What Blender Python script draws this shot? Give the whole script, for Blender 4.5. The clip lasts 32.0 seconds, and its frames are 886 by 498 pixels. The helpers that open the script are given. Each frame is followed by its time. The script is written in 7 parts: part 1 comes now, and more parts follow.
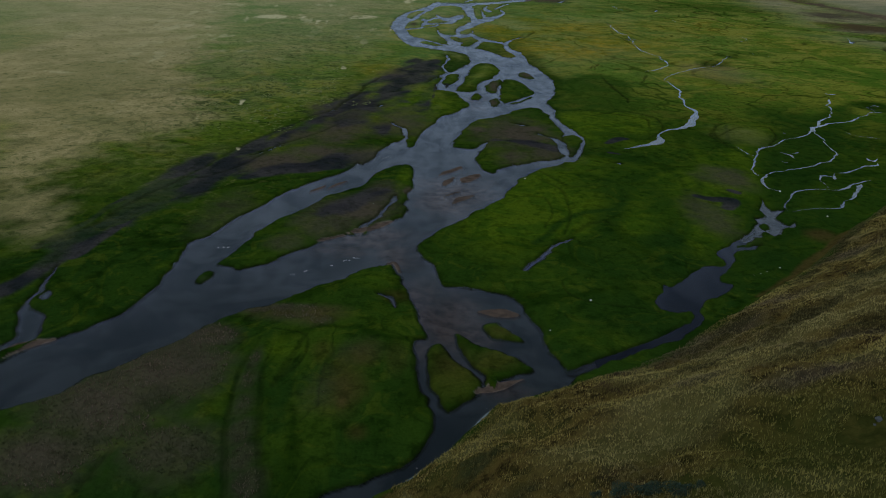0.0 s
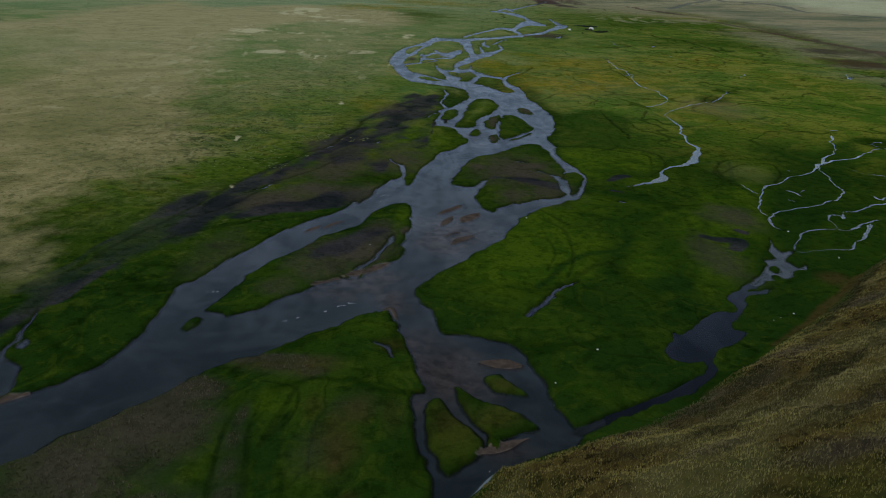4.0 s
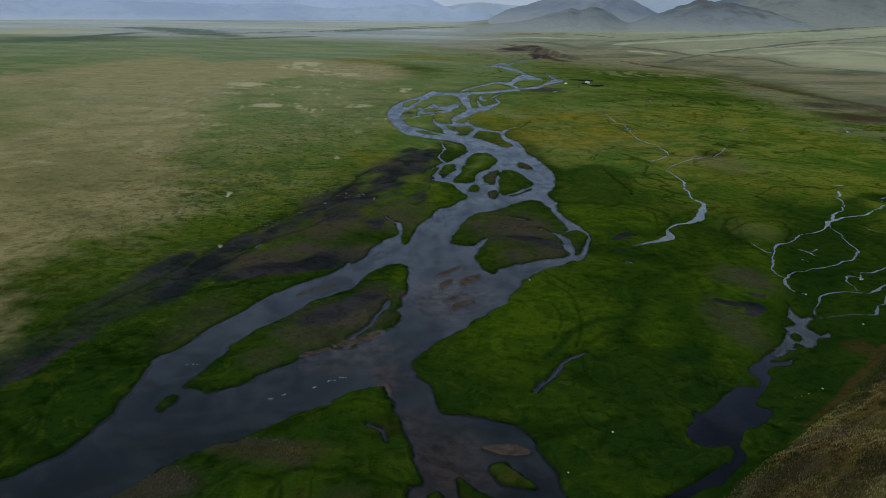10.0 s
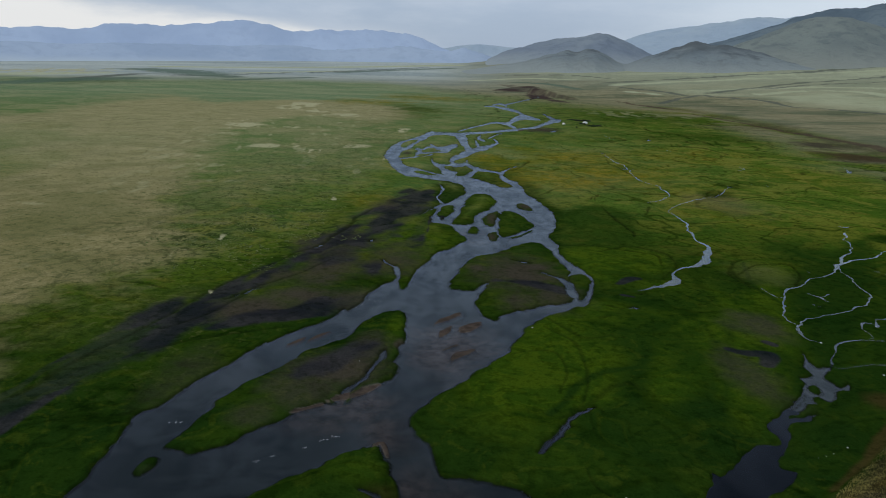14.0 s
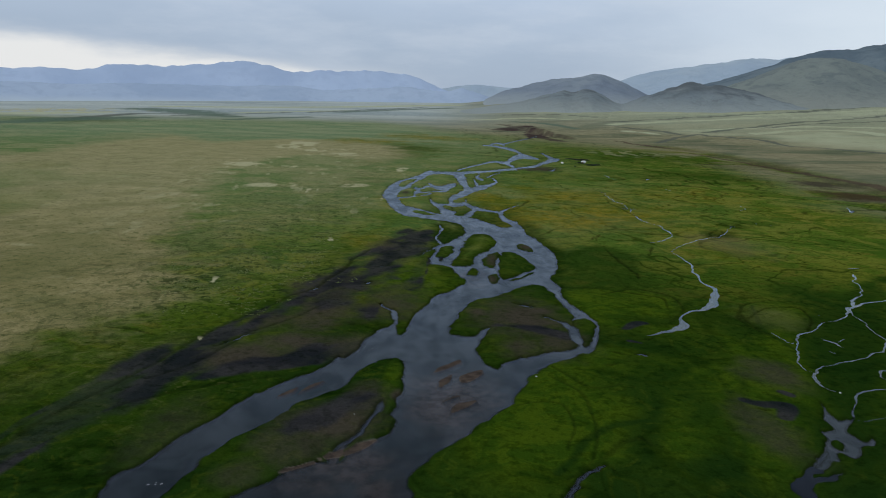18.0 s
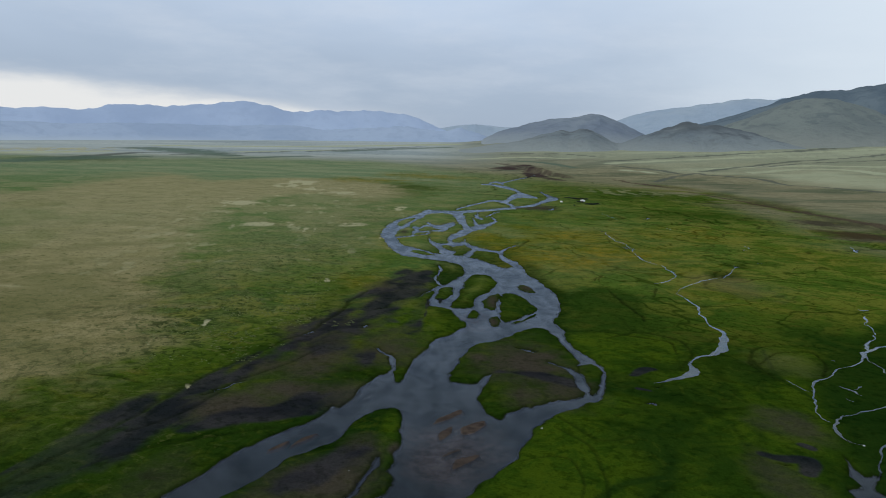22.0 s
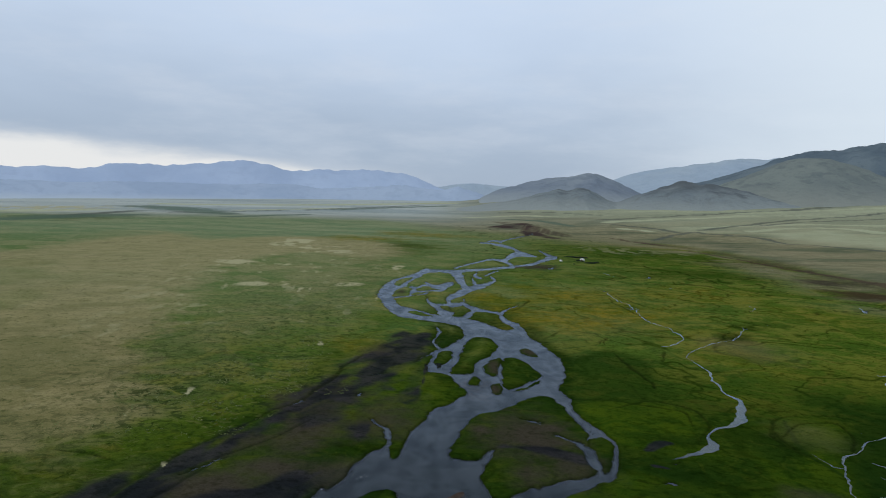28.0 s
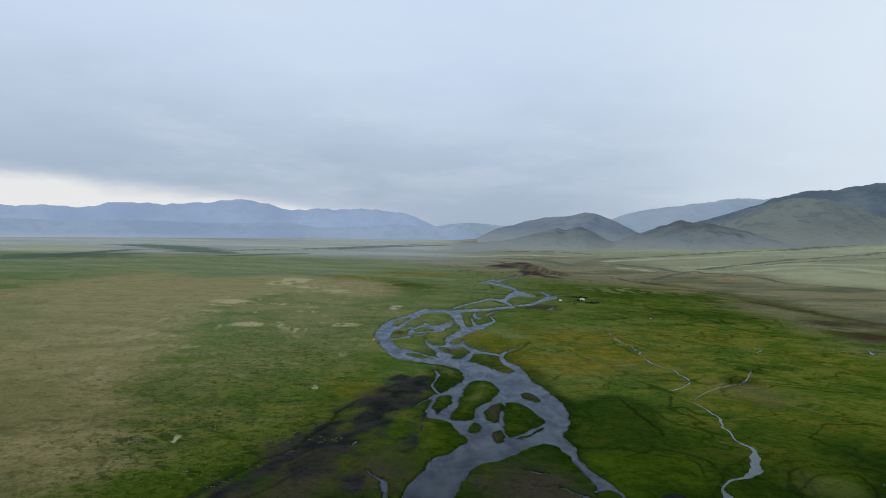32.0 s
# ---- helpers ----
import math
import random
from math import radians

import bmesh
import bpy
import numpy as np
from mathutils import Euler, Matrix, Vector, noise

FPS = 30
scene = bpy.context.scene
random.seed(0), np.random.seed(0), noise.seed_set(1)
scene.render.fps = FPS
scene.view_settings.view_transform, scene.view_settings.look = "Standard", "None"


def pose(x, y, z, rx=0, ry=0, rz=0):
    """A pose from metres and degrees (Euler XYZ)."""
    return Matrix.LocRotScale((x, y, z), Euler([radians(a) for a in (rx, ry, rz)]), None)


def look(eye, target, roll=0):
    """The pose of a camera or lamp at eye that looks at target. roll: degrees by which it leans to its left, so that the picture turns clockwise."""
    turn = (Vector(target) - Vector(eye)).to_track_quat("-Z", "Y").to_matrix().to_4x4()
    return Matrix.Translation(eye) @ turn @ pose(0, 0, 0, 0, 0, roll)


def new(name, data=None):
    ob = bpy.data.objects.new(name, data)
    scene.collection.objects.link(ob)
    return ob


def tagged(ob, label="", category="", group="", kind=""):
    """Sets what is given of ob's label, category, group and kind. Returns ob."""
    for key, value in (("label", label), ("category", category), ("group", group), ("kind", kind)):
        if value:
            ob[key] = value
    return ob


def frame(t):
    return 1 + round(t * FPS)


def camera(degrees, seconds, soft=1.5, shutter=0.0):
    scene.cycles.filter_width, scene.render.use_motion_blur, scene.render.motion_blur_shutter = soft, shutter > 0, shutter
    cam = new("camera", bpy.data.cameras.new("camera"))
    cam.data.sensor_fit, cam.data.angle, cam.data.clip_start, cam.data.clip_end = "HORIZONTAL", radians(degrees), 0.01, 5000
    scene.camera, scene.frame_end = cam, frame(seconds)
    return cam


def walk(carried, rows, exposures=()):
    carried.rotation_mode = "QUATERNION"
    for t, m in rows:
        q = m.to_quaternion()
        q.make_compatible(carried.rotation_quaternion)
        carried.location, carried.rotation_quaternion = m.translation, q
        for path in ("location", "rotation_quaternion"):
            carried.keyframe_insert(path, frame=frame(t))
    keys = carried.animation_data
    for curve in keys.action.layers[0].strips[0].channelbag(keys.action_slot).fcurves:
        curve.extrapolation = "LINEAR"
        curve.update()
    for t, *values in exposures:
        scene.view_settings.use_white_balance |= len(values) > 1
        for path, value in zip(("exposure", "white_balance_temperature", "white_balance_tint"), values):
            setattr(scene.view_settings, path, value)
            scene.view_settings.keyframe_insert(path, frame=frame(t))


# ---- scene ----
cam = camera(63.56, 32.0, soft=1.0)
PATH = [
    (0.0, pose(0.01, 0.00, 65.02, 65.877, -1.612, 1.047)),
    (1.0, pose(-0.04, 1.64, 65.03, 66.518, -1.647, 1.016)),
    (2.0, pose(-0.12, 3.33, 65.01, 67.105, -1.676, 0.984)),
    (3.0, pose(-0.23, 5.05, 64.97, 67.742, -1.700, 0.948)),
    (4.0, pose(-0.34, 6.80, 64.93, 68.408, -1.721, 0.910)),
    (5.0, pose(-0.45, 8.58, 64.87, 69.068, -1.738, 0.870)),
    (6.0, pose(-0.56, 10.37, 64.82, 69.714, -1.752, 0.829)),
    (7.0, pose(-0.67, 12.18, 64.76, 70.353, -1.762, 0.788)),
    (8.0, pose(-0.77, 13.99, 64.71, 71.006, -1.770, 0.747)),
    (9.0, pose(-0.87, 15.81, 64.66, 71.687, -1.777, 0.705)),
    (10.0, pose(-0.97, 17.63, 64.62, 72.402, -1.782, 0.662)),
    (11.0, pose(-1.06, 19.46, 64.57, 73.149, -1.786, 0.619)),
    (12.0, pose(-1.15, 21.29, 64.53, 73.917, -1.790, 0.577)),
    (13.0, pose(-1.24, 23.12, 64.49, 74.694, -1.793, 0.535)),
    (14.0, pose(-1.34, 24.96, 64.45, 75.470, -1.795, 0.494)),
    (15.0, pose(-1.43, 26.80, 64.40, 76.239, -1.797, 0.454)),
    (16.0, pose(-1.54, 28.65, 64.36, 77.000, -1.799, 0.416)),
    (17.0, pose(-1.64, 30.50, 64.31, 77.757, -1.802, 0.380)),
    (18.0, pose(-1.75, 32.37, 64.26, 78.513, -1.805, 0.344)),
    (19.0, pose(-1.87, 34.25, 64.22, 79.272, -1.808, 0.310)),
    (20.0, pose(-1.98, 36.14, 64.17, 80.036, -1.813, 0.277)),
    (21.0, pose(-2.10, 38.05, 64.12, 80.805, -1.818, 0.244)),
    (22.0, pose(-2.21, 39.98, 64.07, 81.576, -1.824, 0.212)),
    (23.0, pose(-2.32, 41.92, 64.03, 82.348, -1.831, 0.180)),
    (24.0, pose(-2.42, 43.88, 63.99, 83.120, -1.840, 0.149)),
    (25.0, pose(-2.52, 45.86, 63.95, 83.893, -1.849, 0.117)),
    (26.0, pose(-2.61, 47.85, 63.93, 84.669, -1.859, 0.086)),
    (27.0, pose(-2.69, 49.85, 63.91, 85.450, -1.870, 0.053)),
    (28.0, pose(-2.77, 51.85, 63.90, 86.232, -1.882, 0.020)),
    (29.0, pose(-2.85, 53.86, 63.90, 87.012, -1.894, -0.014)),
    (30.0, pose(-2.94, 55.86, 63.91, 87.785, -1.906, -0.049)),
    (31.0, pose(-3.04, 57.84, 63.91, 88.557, -1.919, -0.086)),
    (32.0, pose(-3.17, 59.79, 63.92, 89.366, -1.931, -0.126)),
]
walk(cam, PATH, [(0.0, -0.35), (6.0, -0.35), (13.0, -0.33), (22.0, -0.31), (32.0, -0.30)])

# ---- sky, sun and light ----
SUN_ELEV, SUN_TURN = 48.0, -125.0
world = bpy.data.worlds.new("overcast_sky")
scene.world = world
world.use_nodes = True


def sky_nodes():
    nt = world.node_tree
    nt.nodes.clear()
    N, L = nt.nodes.new, nt.links.new
    out = N("ShaderNodeOutputWorld")
    sky = N("ShaderNodeTexSky")
    sky.sky_type, sky.sun_disc = "NISHITA", False
    sky.sun_elevation, sky.sun_rotation = radians(SUN_ELEV), radians(SUN_TURN)
    co = N("ShaderNodeTexCoord")
    sep = N("ShaderNodeSeparateXYZ")
    L(co.outputs["Generated"], sep.inputs[0])

    def calc(op, a, b=0.0, c=0.0, clamp=False):
        n = N("ShaderNodeMath")
        n.operation, n.use_clamp = op, clamp
        for i, v in enumerate((a, b, c)):
            if isinstance(v, (int, float)):
                n.inputs[i].default_value = v
            else:
                L(v, n.inputs[i])
        return n.outputs[0]

    def ramp(v, lo, hi):
        n = N("ShaderNodeMapRange")
        n.interpolation_type = "SMOOTHSTEP"
        n.inputs[1].default_value, n.inputs[2].default_value = lo, hi
        L(v, n.inputs[0])
        return n.outputs[0]

    def mix(f, a, b):
        n = N("ShaderNodeMix")
        n.data_type = "RGBA"
        for s, v in ((n.inputs[0], f), (n.inputs[6], a), (n.inputs[7], b)):
            if isinstance(v, (int, float)):
                s.default_value = v
            elif isinstance(v, tuple):
                s.default_value = (*v, 1)
            else:
                L(v, s)
        return n.outputs[2]

    def cloud(scale, sx, sz, detail, rough=0.55):
        mp = N("ShaderNodeMapping")
        mp.inputs["Scale"].default_value = (sx, sx, sz)
        L(co.outputs["Generated"], mp.inputs[0])
        n = N("ShaderNodeTexNoise")
        n.inputs["Scale"].default_value, n.inputs["Detail"].default_value = scale, detail
        n.inputs["Roughness"].default_value = rough
        L(mp.outputs[0], n.inputs[0])
        return n.outputs[0]

    big = cloud(1.6, 1.0, 2.6, 5)
    fine = cloud(4.0, 1.0, 4.0, 6, 0.6)
    up, side, ahead = sep.outputs[2], sep.outputs[0], sep.outputs[1]
    sway = calc("MULTIPLY_ADD", big, 0.22, -0.11)
    high = calc("ADD", up, sway)
    # the cloud deck: slate blue above the far plain, paler overhead
    deck = mix(ramp(high, 0.02, 0.34), (0.462, 0.572, 0.735), (0.79, 0.94, 1.16))
    deck = mix(calc("MULTIPLY", ramp(fine, 0.40, 0.72), 0.32), deck, (0.88, 0.95, 1.06))
    # thin bright cloud towards the east
    east = calc("MULTIPLY", ramp(calc("ADD", side, sway), 0.12, 0.62), ramp(ahead, -0.4, 0.5))
    deck = mix(calc("MULTIPLY", east, 0.85), deck, (0.95, 1.06, 1.16))
    # gap under the cloud deck over the western range
    edge = calc("ADD", up, calc("MULTIPLY", calc("ADD", side, 0.36), 0.062))
    edge = calc("ADD", edge, calc("MULTIPLY_ADD", fine, 0.060, -0.030))
    gap = calc("SUBTRACT", 1.0, ramp(edge, 0.040, 0.068))
    gap = calc("MULTIPLY", gap, ramp(calc("MULTIPLY", side, -1.0), 0.00, 0.22))
    deck = mix(calc("MULTIPLY", gap, 0.9), deck, (1.10, 1.10, 1.09))
    # the thick belly of the rain cloud overhead
    deck = mix(calc("MULTIPLY", ramp(high, 0.37, 0.62), 0.85), deck, (0.27, 0.325, 0.42))
    clear = N("ShaderNodeVectorMath")
    clear.operation = "SCALE"
    clear.inputs[3].default_value = 0.10
    L(sky.outputs[0], clear.inputs[0])
    total = mix(0.92, clear.outputs[0], deck)
    bg = N("ShaderNodeBackground")
    L(total, bg.inputs[0])
    bg.inputs[1].default_value = 1.0
    L(bg.outputs[0], out.inputs[0])


sky_nodes()
sun_data = bpy.data.lights.new("sun", "SUN")
sun_data.energy, sun_data.angle, sun_data.color = 1.25, radians(25), (0.96, 0.96, 0.88)
sun = new("sun", sun_data)
az = radians(SUN_TURN)
sun.matrix_world = look((300 * math.sin(az), 300 * math.cos(az), 300 * math.tan(radians(SUN_ELEV))), (0, 0, 0))
# River reaches: bank outlines on the plan, in metres.
REACHES = {
    'bend_reach': [(-17, 733), (-24, 693), (-32, 657), (-40, 629), (-44, 604), (-46, 579), (-46, 553), (-45, 524), (-41, 509), (-38, 488), (-34, 469), (-29, 454), (-26, 445), (-21, 439), (-14, 435), (-4, 430), (4, 423), (13, 416), (17, 425), (15, 439), (11, 447), (6, 448), (2, 454), (-2, 450), (-6, 455), (-11, 464), (-16, 471), (-23, 480), (-29, 488), (-31, 504), (-34, 519), (-35, 535), (-34, 553), (-31, 576), (-28, 591), (-25, 622), (-20, 657), (-16, 686), (-12, 713)],
    'braid_spur': [(46, 502), (39, 485), (32, 466), (32, 440), (35, 423), (37, 410), (41, 430), (38, 438), (34, 451), (34, 463), (39, 480), (46, 498)],
    'braid_spur_arm': [(18, 472), (26, 467), (32, 462), (33, 468), (27, 476), (19, 485)],
    'braid_left': [(-12, 528), (-10, 503), (-7, 485), (-5, 470), (-2, 448), (2, 434), (5, 461), (1, 471), (-3, 486), (-6, 500), (-9, 510), (-12, 531)],
    'braid_thread': [(-34, 515), (-25, 523), (-15, 537), (-10, 547), (-11, 553), (-15, 543), (-26, 529), (-34, 523)],
    'braid_pools': [(-25, 574), (-20, 568), (-16, 586), (-11, 588), (-6, 573), (1, 580), (7, 607), (7, 625), (0, 611), (-6, 601), (-11, 603), (-17, 596), (-20, 584), (-26, 588)],
    'braid_pool_tip': [(-16, 614), (-12, 598), (-8, 583), (-8, 596), (-12, 608), (-16, 619)],
    'braid_pool_arm': [(-21, 581), (-23, 559), (-24, 532), (-20, 528), (-20, 533), (-23, 538), (-21, 547), (-19, 571)],
    'braid_pool_link': [(-22, 547), (-15, 552), (-9, 559), (-3, 559), (1, 576), (0, 587), (-4, 569), (-10, 566), (-15, 558), (-22, 559)],
    'braid_top': [(-19, 690), (-4, 697), (8, 694), (24, 712), (41, 731), (59, 754), (74, 770), (93, 804), (110, 849), (124, 884), (135, 904), (143, 951), (132, 946), (114, 886), (96, 831), (77, 799), (61, 779), (42, 754), (25, 739), (9, 725), (-4, 724), (-20, 721)],
    'braid_top_end': [(138, 959), (136, 1015), (136, 1063), (133, 1046), (131, 985), (128, 909)],
    'far_reach': [(9, 731), (21, 769), (37, 813), (54, 855), (66, 838), (81, 897), (93, 925), (103, 921), (113, 925), (116, 944), (111, 979), (104, 1028), (85, 965), (69, 877), (55, 879), (38, 834), (21, 785), (9, 742)],
    'far_bend': [(102, 1009), (104, 1083), (98, 1155), (87, 1186), (76, 1214), (60, 1218), (58, 1186), (73, 1176), (82, 1128), (91, 1087), (98, 1040), (92, 958)],
    'far_link': [(66, 843), (68, 800), (69, 772), (72, 793), (72, 830), (69, 871)],
    'far_pool': [(73, 1223), (88, 1259), (92, 1199), (97, 1246), (92, 1315), (76, 1264)],
    'braid_fall': [(7, 690), (8, 655), (11, 615), (14, 579), (18, 565), (20, 589), (17, 606), (17, 644), (16, 689), (17, 721)],
    'braid_low': [(40, 666), (40, 645), (34, 623), (26, 611), (16, 585), (9, 562), (4, 539), (1, 511), (4, 486), (10, 489), (14, 505), (14, 526), (13, 524), (13, 514), (10, 505), (5, 505), (4, 513), (5, 517), (10, 531), (17, 555), (26, 580), (34, 602), (42, 638), (42, 677)],
    'braid_hook': [(23, 660), (23, 619), (25, 589), (27, 602), (25, 629), (24, 663)],
    'braid_blob': [(30, 712), (26, 666), (31, 650), (32, 660), (30, 688), (31, 711)],
    'braid_rim': [(52, 734), (43, 710), (37, 683), (37, 675), (43, 701), (51, 724)],
    'braid_cross': [(-5, 484), (0, 490), (4, 488), (4, 502), (0, 499), (-5, 498)],
    'braid_loop': [(12, 496), (15, 478), (19, 471), (21, 486), (17, 495), (14, 508)],
    'braid_mouth': [(19, 484), (14, 467), (10, 453), (12, 438), (15, 455), (19, 473)],
    'braid_notch': [(4, 493), (4, 475), (4, 475), (5, 493)],
    'far_puddle': [(104, 758), (110, 771), (118, 810), (118, 815), (112, 787), (105, 770)],
    'east_pool': [(86.0, 185.8), (85.3, 182.1), (85.1, 178.2), (85.6, 176.8), (88.1, 177.4), (85.2, 172.7), (83.8, 169.1), (84.3, 165.8), (87.8, 168.1), (85.6, 164.9), (82.5, 163.3), (81.1, 160.7), (78.9, 158.6), (78.0, 160.4), (76.5, 159.7), (75.8, 157.5), (73.7, 157.3), (71.5, 155.0), (68.4, 152.5), (64.3, 149.3), (65.6, 151.7), (69.3, 154.9), (71.6, 157.4), (74.1, 159.5), (76.3, 163.5), (77.5, 167.5), (77.3, 170.3), (79.6, 171.2), (81.7, 172.4), (81.8, 176.4), (83.9, 180.0)],
    'foot_marsh': [(75.9, 162.7), (71.5, 158.1), (67.0, 153.7), (62.3, 148.5), (61.1, 146.0), (61.4, 142.7), (59.8, 140.3), (55.7, 138.9), (52.2, 135.4), (48.0, 131.1), (45.4, 129.4), (44.2, 130.6), (42.4, 126.5), (40.6, 122.7), (40.9, 120.9), (45.1, 120.9), (46.7, 120.2), (47.1, 117.8), (47.9, 117.0), (48.4, 120.1), (49.1, 122.8), (51.6, 125.3), (56.2, 128.0), (58.6, 130.6), (56.7, 131.8), (58.3, 135.8), (62.3, 142.2), (66.0, 148.2), (70.6, 150.7), (73.6, 153.9), (70.3, 152.0), (67.3, 151.1), (69.9, 155.2), (74.2, 159.0)],
    'foot_brook': [(47.6, 119.1), (44.8, 115.0), (40.7, 111.7), (35.8, 108.2), (30.0, 103.8), (25.9, 101.7), (21.8, 99.8), (18.4, 98.4), (18.4, 96.5), (21.8, 97.8), (25.8, 99.7), (30.0, 101.9), (35.8, 106.1), (40.6, 109.2), (45.0, 112.8), (48.1, 117.5)],
    'mid_reach': [(-14, 436), (-6, 431), (2, 427), (8, 414), (10, 396), (8, 383), (4, 372), (0, 364), (-3, 359), (-5, 351), (-6, 335.2), (-6.2, 319.2), (-3.2, 315.7), (0.1, 313.2), (3.4, 308), (5.4, 299.3), (6.6, 289.4), (4.4, 281.3), (2, 275.8), (-1.8, 269.7), (-4.4, 262.7), (-7.7, 251.8), (-9.6, 244.1), (-4.7, 234.1), (1.7, 237.3), (3.4, 245.5), (6.3, 256.3), (10.2, 264.4), (17, 269.9), (23.3, 277.7), (28.9, 284.3), (37.6, 289.3), (41.2, 302.3), (45.6, 316.6), (47.4, 332.1), (48, 349), (46, 365), (43, 381), (41, 399), (41, 422), (37, 419), (33, 411), (27, 419), (21, 431), (16, 441), (9, 441)],
    'right_loop': [(34.7, 293.3), (35.1, 275.9), (38.2, 264.5), (39.2, 251.8), (38.1, 237.6), (37.2, 226.1), (34.3, 217.4), (26.9, 213.7), (20.9, 208.3), (16, 195.6), (23.1, 200.9), (28.4, 207.2), (34.5, 211.5), (39.2, 214.9), (43.3, 225.1), (45.4, 235.4), (45.8, 244.7), (43.4, 254.4), (41.2, 264.9), (40.7, 279.1), (40.9, 298.9), (39.3, 303.6)],
    'confluence': [(-9.1, 248.1), (-10.7, 235.8), (-12, 227.4), (-13.1, 224.5), (-14.2, 226.1), (-14.3, 231.8), (-13.6, 236.7), (-14.5, 242.9), (-15.9, 245.3), (-14.7, 237.8), (-15.7, 232.8), (-18.9, 229.5), (-22.2, 220.3), (-23.6, 211.5), (-26.5, 203.7), (-31.5, 197.4), (-31.8, 187.3), (-20.8, 188.3), (-10.8, 165.6), (-10.9, 152.1), (-15.7, 144.8), (-13.5, 134.6), (-9.7, 136.8), (-6.7, 137), (-4.9, 141.2), (-6.6, 144.5), (-5.8, 148.9), (-2.6, 154.5), (2, 161.7), (7.7, 170.1), (13.4, 179.3), (19.2, 191.9), (24.3, 205), (17.2, 211.2), (11, 213), (9.9, 223.2), (13.1, 233.6), (9.8, 230.4), (6.9, 225.6), (1.6, 227.8), (0.9, 234.7), (-2.9, 244.2)],
    'west_arm': [(-25.8, 204.6), (-29.6, 199.8), (-35.4, 191.7), (-39.6, 184.7), (-44, 175.5), (-47.8, 166.8), (-51.1, 158.2), (-53.6, 149.5), (-56.1, 145.4), (-56.6, 141.5), (-56.2, 137.3), (-55.7, 131), (-56.7, 125.1), (-57, 121.2), (-58.6, 112.7), (-60.4, 108.9), (-62.7, 105.3), (-65.5, 103.2), (-67.8, 101.8), (-70.7, 95.6), (-77.1, 89), (-85.6, 80.3), (-76, 68.4), (-69.4, 77.5), (-63.2, 82.9), (-59.8, 85.5), (-56.9, 88), (-54.6, 92.1), (-52.1, 95.4), (-49.9, 98.9), (-46.9, 102.2), (-44.5, 106.1), (-41.7, 109.8), (-37.7, 113.3), (-33.5, 117), (-28.1, 121.9), (-22.4, 127.2), (-17.2, 130.9), (-11.9, 136.7), (-9.5, 144.9), (-7.6, 152.4), (-11.7, 178.2)],
    'west_pool': [(-79.0, 131.2), (-78.9, 128.1), (-78.5, 123.0), (-77.9, 118.8), (-77.1, 115.1), (-76.9, 111.4), (-74.8, 106.9), (-72.6, 102.4), (-74.1, 99.8), (-73.1, 98.1), (-70.0, 100.9), (-69.1, 102.6), (-70.3, 106.3), (-71.9, 110.1), (-74.0, 112.1), (-76.2, 115.1), (-77.2, 119.6), (-77.9, 125.1)],
    'south_mouth': [(-12.6, 144.6), (-11.7, 137.3), (-10.4, 133.3), (-8.7, 129), (-7.4, 123), (-5.1, 114.3), (-3.3, 108.8), (-3.2, 104.7), (0.5, 103.5), (6.2, 100.3), (8.6, 92.5), (5, 88), (8.3, 87.9), (12.8, 90.6), (19.4, 94.7), (21.2, 97.6), (19.9, 98.7), (18.3, 104.2), (17.5, 109.7), (15.7, 115.7), (14.8, 120.4), (11.8, 123.2), (6.9, 125.2), (1.3, 127.2), (-1.9, 130.3), (-2.8, 136.6), (-4.1, 139.6), (-6.2, 141.5)],
    'south_channel': [(-4.4, 106.8), (-4.5, 102.3), (-4.4, 98), (-3.1, 91.9), (-1.6, 86.6), (-1.6, 82.1), (-3.2, 78.3), (-5.8, 74.5), (-9.2, 71.4), (-15.1, 68), (-24.7, 62.5), (-29.2, 56.6), (-18.1, 57.1), (-9.3, 66.3), (-3.7, 71.1), (0.5, 76.3), (4.4, 82.4), (7.9, 87.9), (10.2, 91.2), (6.8, 92.4), (6.1, 97), (5.2, 100.3), (1.5, 107.2)],
}
